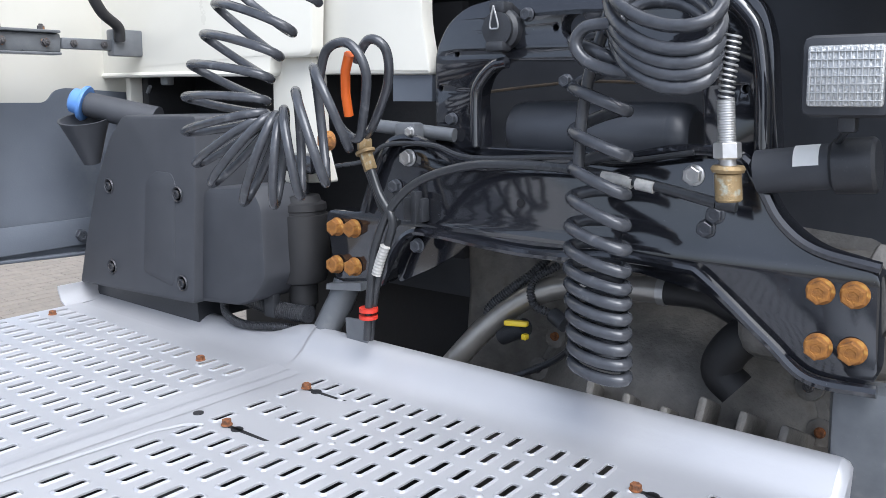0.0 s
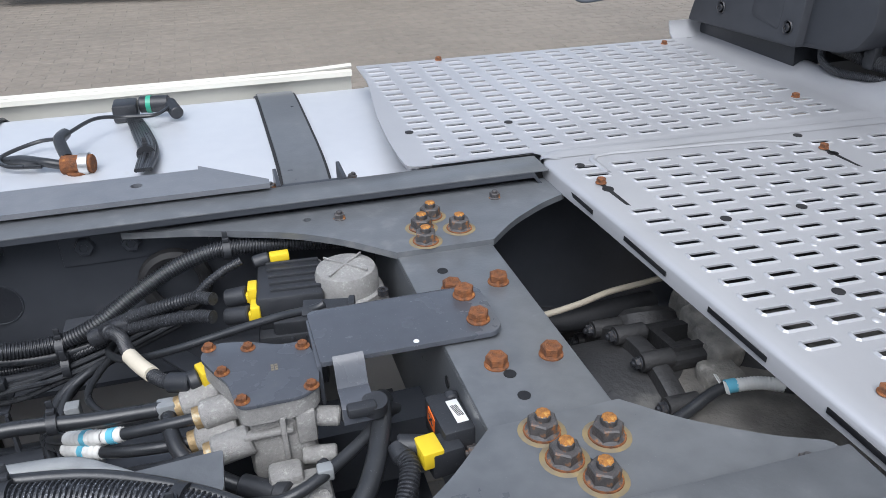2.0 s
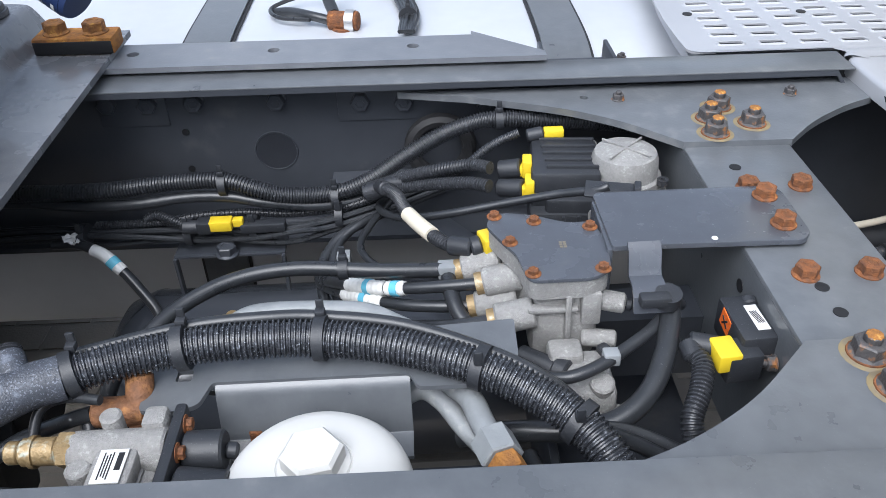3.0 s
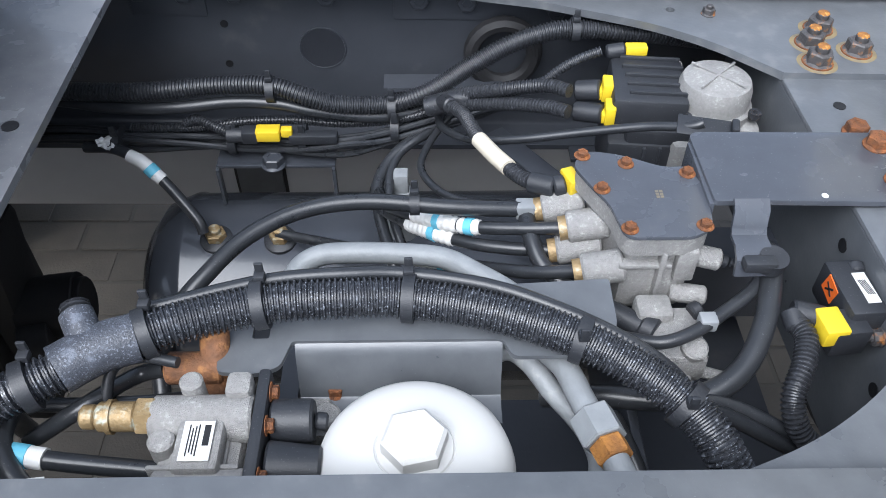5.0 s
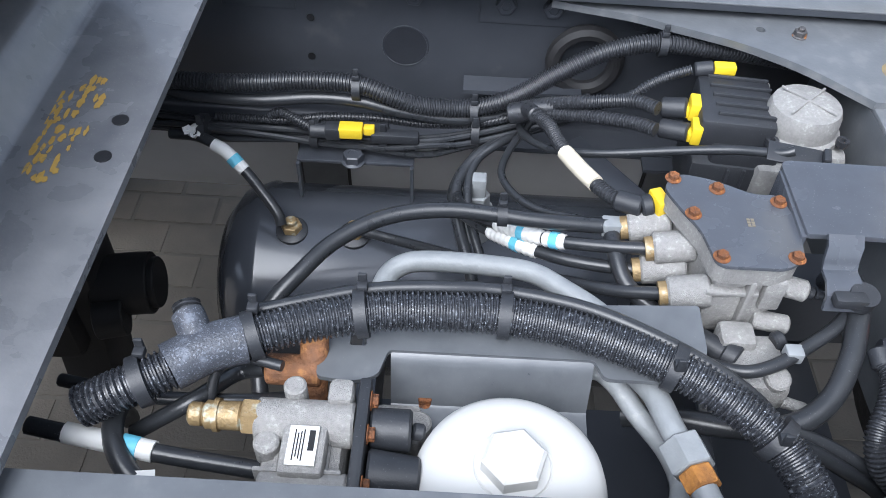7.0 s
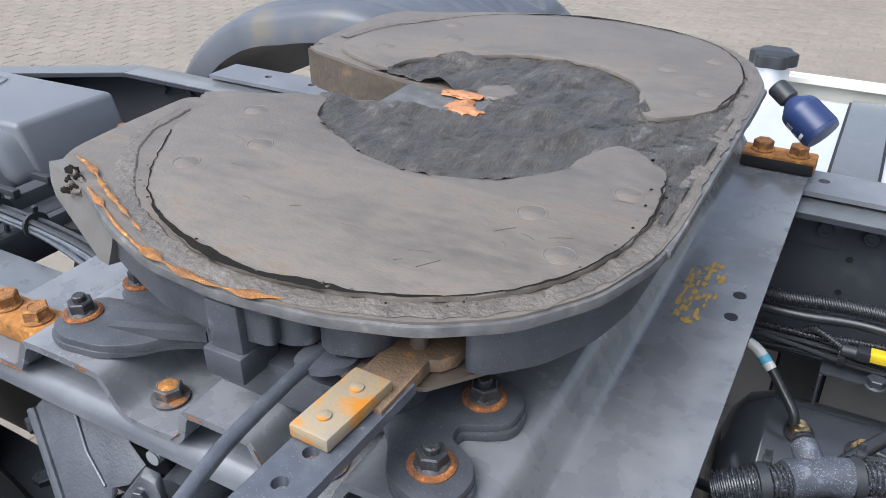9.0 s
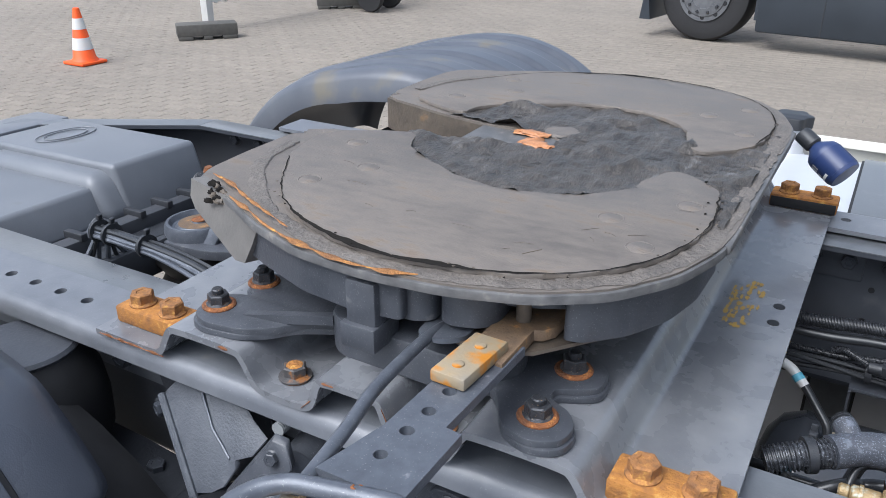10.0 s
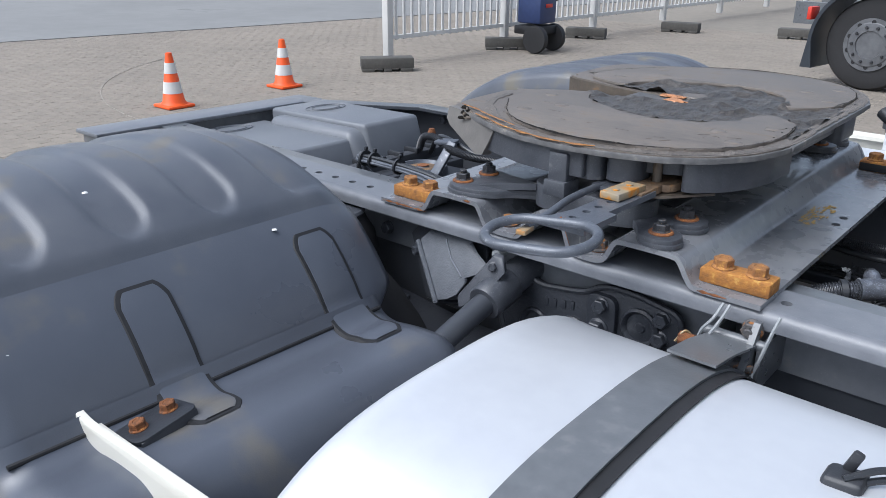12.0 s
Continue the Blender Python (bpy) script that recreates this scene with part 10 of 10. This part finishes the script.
part("rubber_hose", tube([(1.22, -0.086, 1.011), (1.22, -0.161, 1.013), (1.23, -0.212, 0.99)], 0.0225, 14), RUBBER, engine)
part("big_hose", tube([(1.2, -0.219, 0.881), (1.2, -0.193, 0.907), (1.2, -0.215, 0.952), (1.22, -0.25, 0.972), (1.25, -0.292, 0.963)], 0.03, 14), RUBBER, engine)
part("cable", ribbed([(1.20, 0.205, 0.889), (1.19, 0.231, 0.931), (1.20, 0.19, 0.976), (1.22, 0.153, 1.008), (1.24, 0.12, 1.05)], 0.009, 0.005, 10), CONDUIT, engine)
part("cable", ribbed([(1.20, 0.10, 0.945), (1.19, 0.134, 0.962), (1.20, 0.14, 1.0), (1.22, 0.1, 1.03)], 0.008, 0.005, 10), CONDUIT, engine)
part("cable", tube([(1.16, 0.05, 0.90), (1.18, 0.09, 0.87), (1.19, 0.16, 0.83), (1.18, 0.24, 0.80)], 0.006, 8), HOSE, engine)
part("plug", rod((1.20, 0.205, 0.889), (1.19, 0.150, 0.918), 0.016), BLACK, engine)
part("plug", rod((1.20, 0.10, 0.945), (1.19, 0.07, 0.935), 0.014), BLACK, engine)
part("yellow_lock", box((1.175, 0.16, 0.926), (0.02, 0.042, 0.010), 0.003, (0, 10, 20)), YELLOW, engine)
part("yellow_lock", box((1.175, 0.142, 0.905), (0.012, 0.010, 0.010), 0.002), YELLOW, engine)
# Near-black sheets added to hide bright paving where shade belongs.
part("shade_sheet", span(1.38, 1.40, -1.15, 1.15, 0.22, 0.95, 0.004), DARK, engine)
part("side_shade_sheet", span(0.55, 1.38, 0.42, 0.44, 0.25, 0.70, 0.004), DARK, engine)

SITE = YARD
# ---- background: yard ----
def wheel_parts(w, x, y, r, s, width=0.3, bright=True):
    part("tyre", lathe([(r * 0.56, -width / 2), (r * 0.80, -width / 2 - 0.012), (r * 0.95, -width / 2 + 0.005), (r, -width / 2 + 0.04), (r, width / 2 - 0.04), (r * 0.95, width / 2 - 0.005), (r * 0.8, width / 2 + 0.012), (r * 0.56, width / 2)], 48, pose(x, y, r, 90)), RUBBER, w)
    f = y - s * width / 2
    rim = part("rim", join(lathe([(r * 0.57, 0.02), (r * 0.55, -0.005), (r * 0.50, 0.012), (r * 0.46, 0.03), (r * 0.30, 0.035), (r * 0.28, 0.0), (r * 0.20, -0.02), (0, -0.022)], 40, pose(x, f, r, -90 if s > 0 else 90) @ Matrix.Scale(-1, 4, (0, 0, 1)) @ Matrix.Translation((0, 0, -0.0)))), STEEL_RIM if bright else DULL_RIM, w)
    for k in range(10):
        a = 2 * math.pi * k / 10
        put("wheel_nut", NUT, rim, pose(x + r * 0.38 * math.cos(a), f - s * 0.02, r + r * 0.38 * math.sin(a), 90))
    for k in range(10):
        a = 2 * math.pi * (k + 0.5) / 10
        put("hand_hole", HANDHOLE, rim, pose(x + r * 0.485 * math.cos(a), f + s * 0.004, r + r * 0.485 * math.sin(a), 90))


NUT = mesh_of("wheel_nut", lathe([(0, -0.03), (0.018, -0.03), (0.018, 0.03), (0.012, 0.04), (0, 0.04)], 6), DARK_BOLT)
HANDHOLE = mesh_of("hand_hole", lathe([(0, -0.03), (0.024, -0.03), (0.024, 0.03), (0, 0.03)], 12), DARK)

LINE = YARD @ pose(0.78, 7.43, 0, 0, 0, -8) @ Matrix.Translation((-0.84, -7.72, 0))
SITE = LINE
parked = thing("parked_truck", (0, 8.9, 0), "glossy blue-black parked tractor truck across the yard", "truck")
YF = 7.72
cab_side = rounded([(-0.05, 0.95), (0.02, 3.3), (1.6, 3.5), (2.20, 3.0), (2.26, 1.75), (2.30, 0.98), (2.2, 0.62), (1.52, 0.62), (1.45, 0.98), (1.2, 1.18), (0.45, 1.18), (0.2, 0.98)], 0.06)
part("cab_shell", moved(plate(cab_side, 2.4, bev=0.03), Matrix.Translation((0, YF, 0)) @ UP_Y @ Matrix.Translation((0, 0, 0))), TRUCK, parked)
part("side_window", moved(plate(rounded([(0.55, 1.95), (0.55, 2.75), (1.75, 2.75), (2.0, 1.95)], 0.06), 0.02), Matrix.Translation((0, YF - 0.004, 0)) @ UP_Y), GLASS_DARK, parked)
part("door_handle", box((0.78, YF - 0.012, 1.48), (0.24, 0.03, 0.07), 0.012), BLACK, parked)
parts("door_seam", [span(0.38, 0.392, YF - 0.004, YF, 1.0, 2.9), span(1.95, 1.962, YF - 0.004, YF, 1.0, 2.5)], BLACK, parked)
arch_pts = [(0.84 + 0.63 * math.cos(a), YF - 0.02, 0.5 + 0.63 * math.sin(a)) for a in [math.pi * (1.0 - 1.0 * k / 18) for k in range(19)]]
part("wheel_arch", sweep([Vector(p) for p in [(0.21, YF - 0.02, 0.15)] + arch_pts + [(1.50, YF - 0.02, 0.28)]], 0.055, 8), TRUCK_GREY, parked)
part("dark_arch_sheet", moved(plate([(0.84 + 0.6 * math.cos(2 * math.pi * k / 30), 0.5 + 0.6 * math.sin(2 * math.pi * k / 30)) for k in range(30)], 0.02), Matrix.Translation((0, YF + 0.42, 0)) @ UP_Y), DARK, parked)
part("step_unit", join(span(1.50, 2.24, YF + 0.01, YF + 0.3, 0.18, 0.64, 0.03), span(1.52, 2.2, YF - 0.02, YF + 0.02, 0.46, 0.50, 0.01), span(1.52, 2.1, YF - 0.02, YF + 0.02, 0.22, 0.26, 0.01), span(2.05, 2.32, YF - 0.01, YF + 0.3, 0.20, 0.68, 0.05)), TRUCK_GREY, parked)
part("step_recess", join(span(1.56, 2.02, YF - 0.001, YF + 0.006, 0.28, 0.45), span(1.56, 2.0, YF - 0.001, YF + 0.006, 0.51, 0.6)), BLACK, parked)
lamp_h = part("headlamp", box((2.23, YF - 0.005, 0.80), (0.12, 0.08, 0.24), 0.02), GLASS_DARK, parked)
part("indicator", box((2.20, YF - 0.04, 0.80), (0.035, 0.02, 0.2), 0.006), ORANGE, lamp_h)
part("lamp_lens", box((2.27, YF - 0.04, 0.80), (0.05, 0.02, 0.18), 0.006), ZINC, lamp_h)
part("side_marker", box((1.46, YF - 0.06, 0.66), (0.05, 0.02, 0.1), 0.006), ORANGE, parked)
part("bumper", join(span(2.0, 2.36, YF + 0.05, YF + 2.35, 0.2, 0.95, 0.08)), TRUCK, parked)
part("side_panel", span(-2.25, 0.17, YF - 0.02, YF + 0.3, 0.18, 0.84, 0.03), TRUCK_GREY, parked)
parts("panel_seam", [span(-0.78, -0.77, YF - 0.024, YF, 0.2, 0.83), span(-1.6, -1.59, YF - 0.024, YF, 0.2, 0.83)], BLACK, parked)
part("side_marker", box((-0.85, YF - 0.025, 0.70), (0.12, 0.02, 0.05), 0.006), ORANGE, parked)
catwalk_there = part("catwalk", span(-1.0, 0.0, YF + 0.02, YF + 2.3, 0.86, 0.90, 0.006), SILVER, parked)
parts("tread_bar", [span(-0.95 + 0.09 * k, -0.93 + 0.09 * k, YF + 0.05, YF + 2.2, 0.90, 0.91) for k in range(10)], SILVER, catwalk_there)
part("chassis", join(span(-4.1, 0.8, YF + 0.8, YF + 0.88, 0.6, 0.86), span(-4.1, 0.8, YF + 1.5, YF + 1.58, 0.6, 0.86)), GREY, parked)
rg = []
for k in range(25):
    a = radians(180 - 180 * k / 24)
    rg.append((-2.87 + 0.60 * math.cos(a), 0.5 + 0.60 * math.sin(a)))
rg2 = [(-2.87 + 0.64 * (x + 2.87) / 0.60, 0.5 + 0.64 * (z - 0.5) / 0.60) for x, z in rg]
part("rear_mudguard", moved(plate([(-3.55, 0.2)] + rg2 + [(-2.2, 0.3), (-2.27, 0.3)] + rg[::-1] + [(-3.42, 0.2)], 0.62), Matrix.Translation((0, YF - 0.01, 0)) @ UP_Y), TRUCK_GREY, parked)
part("tail_lamp", box((-3.52, YF + 0.05, 0.80), (0.05, 0.2, 0.14), 0.01), RED, parked)
fw = part("front_wheel", lathe([(0, 0), (0.1, 0), (0.1, 0.02), (0, 0.02)], 20, pose(0.84, YF + 0.09, 0.44, 90)), STEEL_RIM, parked)
wheel_parts(fw, 0.84, YF + 0.20, 0.44, 1)
rw = part("rear_wheel", lathe([(0, 0), (0.1, 0), (0.1, 0.02), (0, 0.02)], 20, pose(-2.87, YF + 0.19, 0.5, 90)), DULL_RIM, parked)
wheel_parts(rw, -2.87, YF + 0.30, 0.5, 1, 0.33, False)

SITE = YARD


CONE_RED = mat("signal_orange_plastic", (0.85, 0.105, 0.008), (0.72, 0.08, 0.008), 0.5, scale=20, bump=0.03)


def cone(x, y):
    c = thing("traffic_cone", (x, y, 0), "orange and white striped traffic cone on the paving", "traffic cone", "traffic cones")
    h = 0.52
    part("base", box((x, y, 0.018), (0.29, 0.29, 0.030), 0.012), CONE_RED, c)

    def r(z):
        return 0.115 - 0.085 * z / h
    body = part("cone_body", lathe([(r(0.03) + 0.02, 0.035), (r(0.05), 0.06), (r(h), h), (r(h) - 0.008, h + 0.004), (0, h - 0.02)], 28, pose(x, y, 0)), CONE_RED, c)
    for a, b in ((0.14, 0.25), (0.33, 0.43)):
        part("white_band", lathe([(r(a), a), (r(a) + 0.003, a), (r(b) + 0.003, b), (r(b), b)], 28, pose(x, y, 0)), WHITE, c)
    return c


cone(-7.68, 2.41)
cone(-7.76, 3.84)

fence = thing("steel_fence", (-8.1, 9.0, 0), "white tubular steel site fence panels on grey blocks", "fence")
FX = 0.0
FENCE = YARD @ pose(-8.11, 5.85, 0, 0, 0, -3.0)
post_me = mesh_of("post", span(-0.05, 0.05, -0.05, 0.05, 0.1, 2.1, 0.004), WHITE)
bar_me = mesh_of("fence_bar", span(-0.011, 0.011, -0.018, 0.018, 0.30, 2.0), WHITE)
SITE = FENCE
y = 0.0
while y < 15:
    put("post", post_me, fence, pose(FX, y, 0))
    for k in range(1, 16):
        put("fence_bar", bar_me, fence, pose(FX, y + 0.147 * k, 0))
    y += 2.38
for z in (0.34, 1.96):
    part("rail", span(FX - 0.02, FX + 0.02, 0.0, 15.0, z - 0.025, z + 0.025), WHITE, fence)
SITE = YARD
foot = None
for x, y, b in ((-7.63, 5.45, 50), (-7.78, 8.14, 40), (-7.69, 10.18, 20), (-6.96, 12.18, 10), (-5.02, 12.58, 10)):
    if foot is None:
        foot = single("fence_block", join(box((0, 0, 0.105), (0.66, 0.24, 0.13), 0.012), box((-0.24, 0, 0.022), (0.16, 0.24, 0.044), 0.008), box((0.24, 0, 0.022), (0.16, 0.24, 0.044), 0.008), box((0, 0, 0.022), (0.10, 0.24, 0.044), 0.008)), CONCRETE, "dark grey recycled plastic fence foot block", "fence block", "fence blocks")
        foot.matrix_basis = pose(x, y, 0, 0, 0, b)
    else:
        copy_thing(foot, pose(x, y, 0, 0, 0, b))

chalk = single("chalk_line", sweep([Vector((-7.15 + 3.86 * math.cos(radians(a)), 5.72 + 3.86 * math.sin(radians(a)), 0.0005)) for a in range(205, 274, 3)], 0.006, 4), mat("faint_white_chalk", (0.42, 0.40, 0.36), (0.28, 0.25, 0.21), 0.9, scale=40, bump=0.1, stain=(0.22, 0.195, 0.16), stain_at=0.46, stain_scale=12), "faint curved white chalk line on the paving", "chalk mark")
SITE = by(0.48, -0.60, 0, YARD)
trolley = thing("hand_trolley", (-7.9, 8.8, 0), "small dark blue wheeled machine trolley by the fence", "trolley")
part("motor_box", join(box((-7.9, 8.85, 0.62), (0.4, 0.42, 0.42), 0.03)), NAVY, trolley)
part("deck", box((-7.9, 8.85, 0.32), (0.45, 0.5, 0.12), 0.02), DARK, trolley)
part("handle", join(tube([(-7.75, 8.65, 0.8), (-7.72, 8.65, 1.2), (-7.72, 9.05, 1.2), (-7.75, 9.05, 0.8)], 0.018, 8, 4), box((-7.9, 9.02, 1.02), (0.1, 0.1, 0.3), 0.02)), NAVY, trolley)
part("label_patch", box((-7.69, 8.85, 0.66), (0.01, 0.16, 0.05), 0.002), RED, trolley)
part("cable", tube([(-7.8, 9.05, 1.1), (-7.78, 9.2, 1.2), (-7.78, 9.3, 1.0), (-7.78, 9.25, 0.75), (-7.8, 9.1, 0.7)], 0.012, 6), RUBBER, trolley)
for yy in (8.62, 9.08):
    part("wheel", lathe([(0, -0.05), (0.1, -0.05), (0.19, -0.045), (0.2, 0), (0.19, 0.045), (0.1, 0.05), (0, 0.05)], 24, pose(-7.75, yy, 0.2, 90, 0, 0)), RUBBER, trolley)

SITE = YARD
slab = structure("pavement", moved(box((-6.6, 9, -0.004), (13, 24, 0.03), 0.0), pose(-13.76, 4.08, 0, 0, 0, -11)), SLAB, "light grey concrete slab area")
hall = thing("warehouse_hall", (-40, 25, 0), "grey corrugated warehouse hall far behind the yard", "hall")
part("wall", join(span(-60, -24.6, 20, 60, 0, 9), *[span(-24.6, -24.55, 20 + 0.5 * k, 20.25 + 0.5 * k, 0, 9) for k in range(80)]), mat("light_hall_cladding", (0.55, 0.56, 0.58), (0.5, 0.51, 0.53), 0.5, scale=1, bump=0.02), hall)

# vans, diggers and trees far off
def van(x, y, turn, big=1.0):
    v = thing("van", (x, y, 0), "white panel van parked far across the yard", "van", "parked vans")
    M = pose(x, y, 0, 0, 0, turn) @ Matrix.Scale(big, 4)
    side = rounded([(-2.6, 0.35), (-2.7, 2.35), (-2.5, 2.55), (0.9, 2.55), (1.35, 2.42), (2.1, 1.45), (2.85, 1.15), (3.0, 0.9), (3.0, 0.35)], 0.12)
    part("body", moved(plate(side, 1.95, bev=0.06), M @ Matrix.Translation((0, -0.97, 0)) @ UP_Y), WHITE, v)
    part("windscreen", moved(box((1.78, 0, 1.93), (0.03, 1.6, 1.05), 0.01, (0, -37.7, 0)), M @ pose(-0.035, 0, 0.02)), GLASS_DARK, v)
    for s in (-1, 1):
        part("side_window", moved(plate(rounded([(0.75, 1.5), (0.75, 2.2), (1.2, 2.2), (1.85, 1.5)], 0.06), 0.02), M @ Matrix.Translation((0, s * 0.985 - 0.01 * 0, 0)) @ UP_Y @ Matrix.Translation((0, 0, 0.01))), GLASS_DARK, v)
        for wx in (-1.75, 2.05):
            part("wheel", lathe([(0, -0.11), (0.2, -0.11), (0.33, -0.1), (0.34, 0.1), (0.2, 0.11), (0, 0.11)], 24, M @ pose(wx, s * 0.88, 0.34, 90)), RUBBER, v)
            part("hub", lathe([(0, 0), (0.2, 0), (0.18, 0.01), (0, 0.012)], 16, M @ pose(wx, s * 0.995, 0.34, -90 * s)), STEEL_RIM, v)
    part("grille", moved(box((2.98, 0, 0.85), (0.06, 1.3, 0.4), 0.02), M), BLACK, v)
    part("bumper", moved(box((2.9, 0, 0.48), (0.3, 1.95, 0.3), 0.06), M), BLACK_MATT, v)
    for s in (-1, 1):
        part("headlamp", moved(box((2.9, s * 0.8, 1.05), (0.16, 0.3, 0.22), 0.04), M), ZINC, v)
    return v


van(11.3, 25.7, -174, 0.72)
van(11.5, 29.6, -174, 0.72)
van(11.6, 33.5, -174, 0.72)


def excavator(x, y, turn, lift):
    e = thing("excavator", (x, y, 0), "yellow excavator parked behind the vans", "excavator", "excavators")
    M = pose(x, y, 0, 0, 0, turn)
    part("track", moved(join(box((0, -1.1, 0.45), (4.0, 0.6, 0.9), 0.4, seg=4), box((0, 1.1, 0.45), (4.0, 0.6, 0.9), 0.4, seg=4)), M), DARK, e)
    part("house", moved(join(box((-0.8, 0, 1.75), (3.2, 2.6, 1.4), 0.2), box((-1.6, 0, 2.4), (1.6, 2.4, 0.5), 0.15)), M), YELLOW_MACHINE, e)
    cabp = part("cabin", moved(box((0.6, 0.75, 2.3), (1.5, 1.0, 1.8), 0.12), M), YELLOW_MACHINE, e)
    part("cabin_window", moved(box((0.62, 0.75, 2.5), (1.52, 1.02, 1.0), 0.08), M), GLASS_DARK, cabp)
    part("boom", moved(join(box((2.6, -0.2, 3.3 + lift), (4.0, 0.45, 0.6), 0.1, (0, -32, 0)), box((4.9, -0.2, 4.2 + lift), (2.6, 0.4, 0.5), 0.1, (0, 22, 0))), M), YELLOW_MACHINE, e)
    part("stick", moved(box((6.2, -0.2, 2.6 + lift), (0.4, 0.35, 3.4), 0.08, (0, -14, 0)), M), YELLOW_MACHINE, e)
    part("bucket", moved(box((6.5, -0.2, 0.6 + lift * 0.5), (1.0, 1.1, 0.9), 0.2), M), RUST, e)
    return e


excavator(19.0, 74, 5, 0.0)
excavator(26.5, 73, -12, 0.0)
excavator(34.5, 71, -160, 0.2)
logs = thing("scrap_pile", (8.4, 27.6, 0), "pile of dark logs and rusty scrap beside the vans", "scrap pile")
for k in range(6):
    part("log", rod((7.0 + 0.3 * (k % 3), 27.2, 0.22 + 0.34 * (k // 3)), (8.6 + 0.3 * (k % 3), 27.8, 0.22 + 0.34 * (k // 3)), 0.22, 14), BARK, logs)
part("rusty_grab", blob((9.1, 26.9, 0.2), (0.4, 0.35, 0.42), 5), RUST, logs)


def tree(x, y, h, seed):
    t = thing("tree", (x, y, 0), "green broadleaf tree on the skyline", "tree", "far trees")
    rnd = random.Random(seed)
    limbs = [sweep([Vector((x, y, 0)), Vector((x + 0.1, y, h * 0.3)), Vector((x, y + 0.1, h * 0.75))], [0.28, 0.2, 0.06], 8)]
    for k in range(6):
        a = rnd.uniform(0, 6.28)
        limbs.append(sweep([Vector((x, y, h * (0.3 + 0.06 * k))), Vector((x + math.cos(a) * h * 0.15, y + math.sin(a) * h * 0.15, h * (0.5 + 0.06 * k))), Vector((x + math.cos(a) * h * 0.24, y + math.sin(a) * h * 0.24, h * (0.58 + 0.06 * k)))], [0.1, 0.06, 0.02], 6))
    part("trunk", join(*limbs), BARK, t)
    verts, faces = [], []
    for k in range(1500):
        while True:
            p = Vector((rnd.uniform(-1, 1), rnd.uniform(-1, 1), rnd.uniform(-1, 1)))
            if 0.3 < p.length < 1 and noise.noise(p * 2.2 + Vector((seed, 0, 0))) > -0.18:
                break
        c = Vector((x + p.x * h * 0.36, y + p.y * h * 0.36, h * 0.66 + p.z * h * 0.36))
        s = rnd.uniform(0.2, 0.42)
        q = Euler((rnd.uniform(0, 6), rnd.uniform(0, 6), rnd.uniform(0, 6))).to_matrix()
        b = len(verts)
        verts += [c + q @ Vector(v) * s for v in ((-1, 0, 0), (0, -0.6, 0.15), (1, 0, 0), (0, 0.6, 0.15))]
        faces.append((b, b + 1, b + 2, b + 3))
    me = bpy.data.meshes.new("crown")
    me.from_pydata(verts, [], faces)
    me.materials.append(FOLIAGE)
    put("crown", me, t, Matrix())


for k, (x, y, h) in enumerate(((29, 84, 5.8), (33, 86, 5.2), (44, 92, 6.5), (21.5, 89, 4.8), (52, 94, 7), (61, 99, 7))):
    tree(x, y, h, k + 3)
far_woods = tagged(new("backdrop", mesh_of("backdrop", join(*[blob((-60 + 9 * k, 120 + 6 * math.sin(k), 1), (9, 5, 3 + math.sin(k * 1.7)), k) for k in range(30)]), FOLIAGE)), "dark line of far woods", "", "", "structure")

# paving bricks
BX, BY = 0.215, 0.108


def brick_rows(x0, x1, y0, y1):
    i = 0
    y = y0
    while y < y1:
        x = x0 + (BX / 2 if i % 2 else 0)
        while x < x1:
            yield x, y
            x += BX
        y += BY
        i += 1


def brick_geo(verts, faces, x, y, rnd):
    b = len(verts)
    g, c = 0.0022, 0.0035
    z = rnd.uniform(-0.0010, 0.0006)
    tx, ty = rnd.uniform(-0.0006, 0.0006), rnd.uniform(-0.0006, 0.0006)
    x1, y1 = x + BX - g, y + BY - g
    x, y = x + g, y + g
    verts += [(x, y, -0.011), (x1, y, -0.011), (x1, y1, -0.011), (x, y1, -0.011), (x + c, y + c, z - tx), (x1 - c, y + c, z + tx), (x1 - c, y1 - c, z + ty), (x + c, y1 - c, z - ty)]
    faces += [(b + 4, b + 5, b + 6, b + 7), (b, b + 1, b + 5, b + 4), (b + 1, b + 2, b + 6, b + 5), (b + 2, b + 3, b + 7, b + 6), (b + 3, b, b + 4, b + 7)]


rnd = random.Random(5)
verts, faces = [], []
near_area = (-1.35, -0.55, -0.35, 0.75)
for x, y in brick_rows(-15, 12, 1.2, 20):
    if y < 13 or x > -4:
        brick_geo(verts, faces, x, y, rnd)
for x, y in brick_rows(-15, 4, -4.0, 1.19):
    if not (near_area[0] < x < near_area[1] and near_area[2] < y < near_area[3]):
        brick_geo(verts, faces, x, y, rnd)
me = bpy.data.meshes.new("paving")
me.from_pydata(verts, [], faces)
me.materials.append(BRICK)
tagged(put("paving", me, ground, Matrix()), "worn grey-brown paving bricks", "", "", "stuff")
shapes = []
for k in range(6):
    v, f = [], []
    brick_geo(v, f, 0, 0, rnd)
    me = bpy.data.meshes.new("brick")
    me.from_pydata(v, [], f)
    me.materials.append(BRICK)
    shapes.append(me)
for x, y in brick_rows(-15, 4, -4.0, 1.19):
    if near_area[0] < x < near_area[1] and near_area[2] < y < near_area[3]:
        put("brick", shapes[rnd.randrange(6)], ground, pose(x, y, 0))
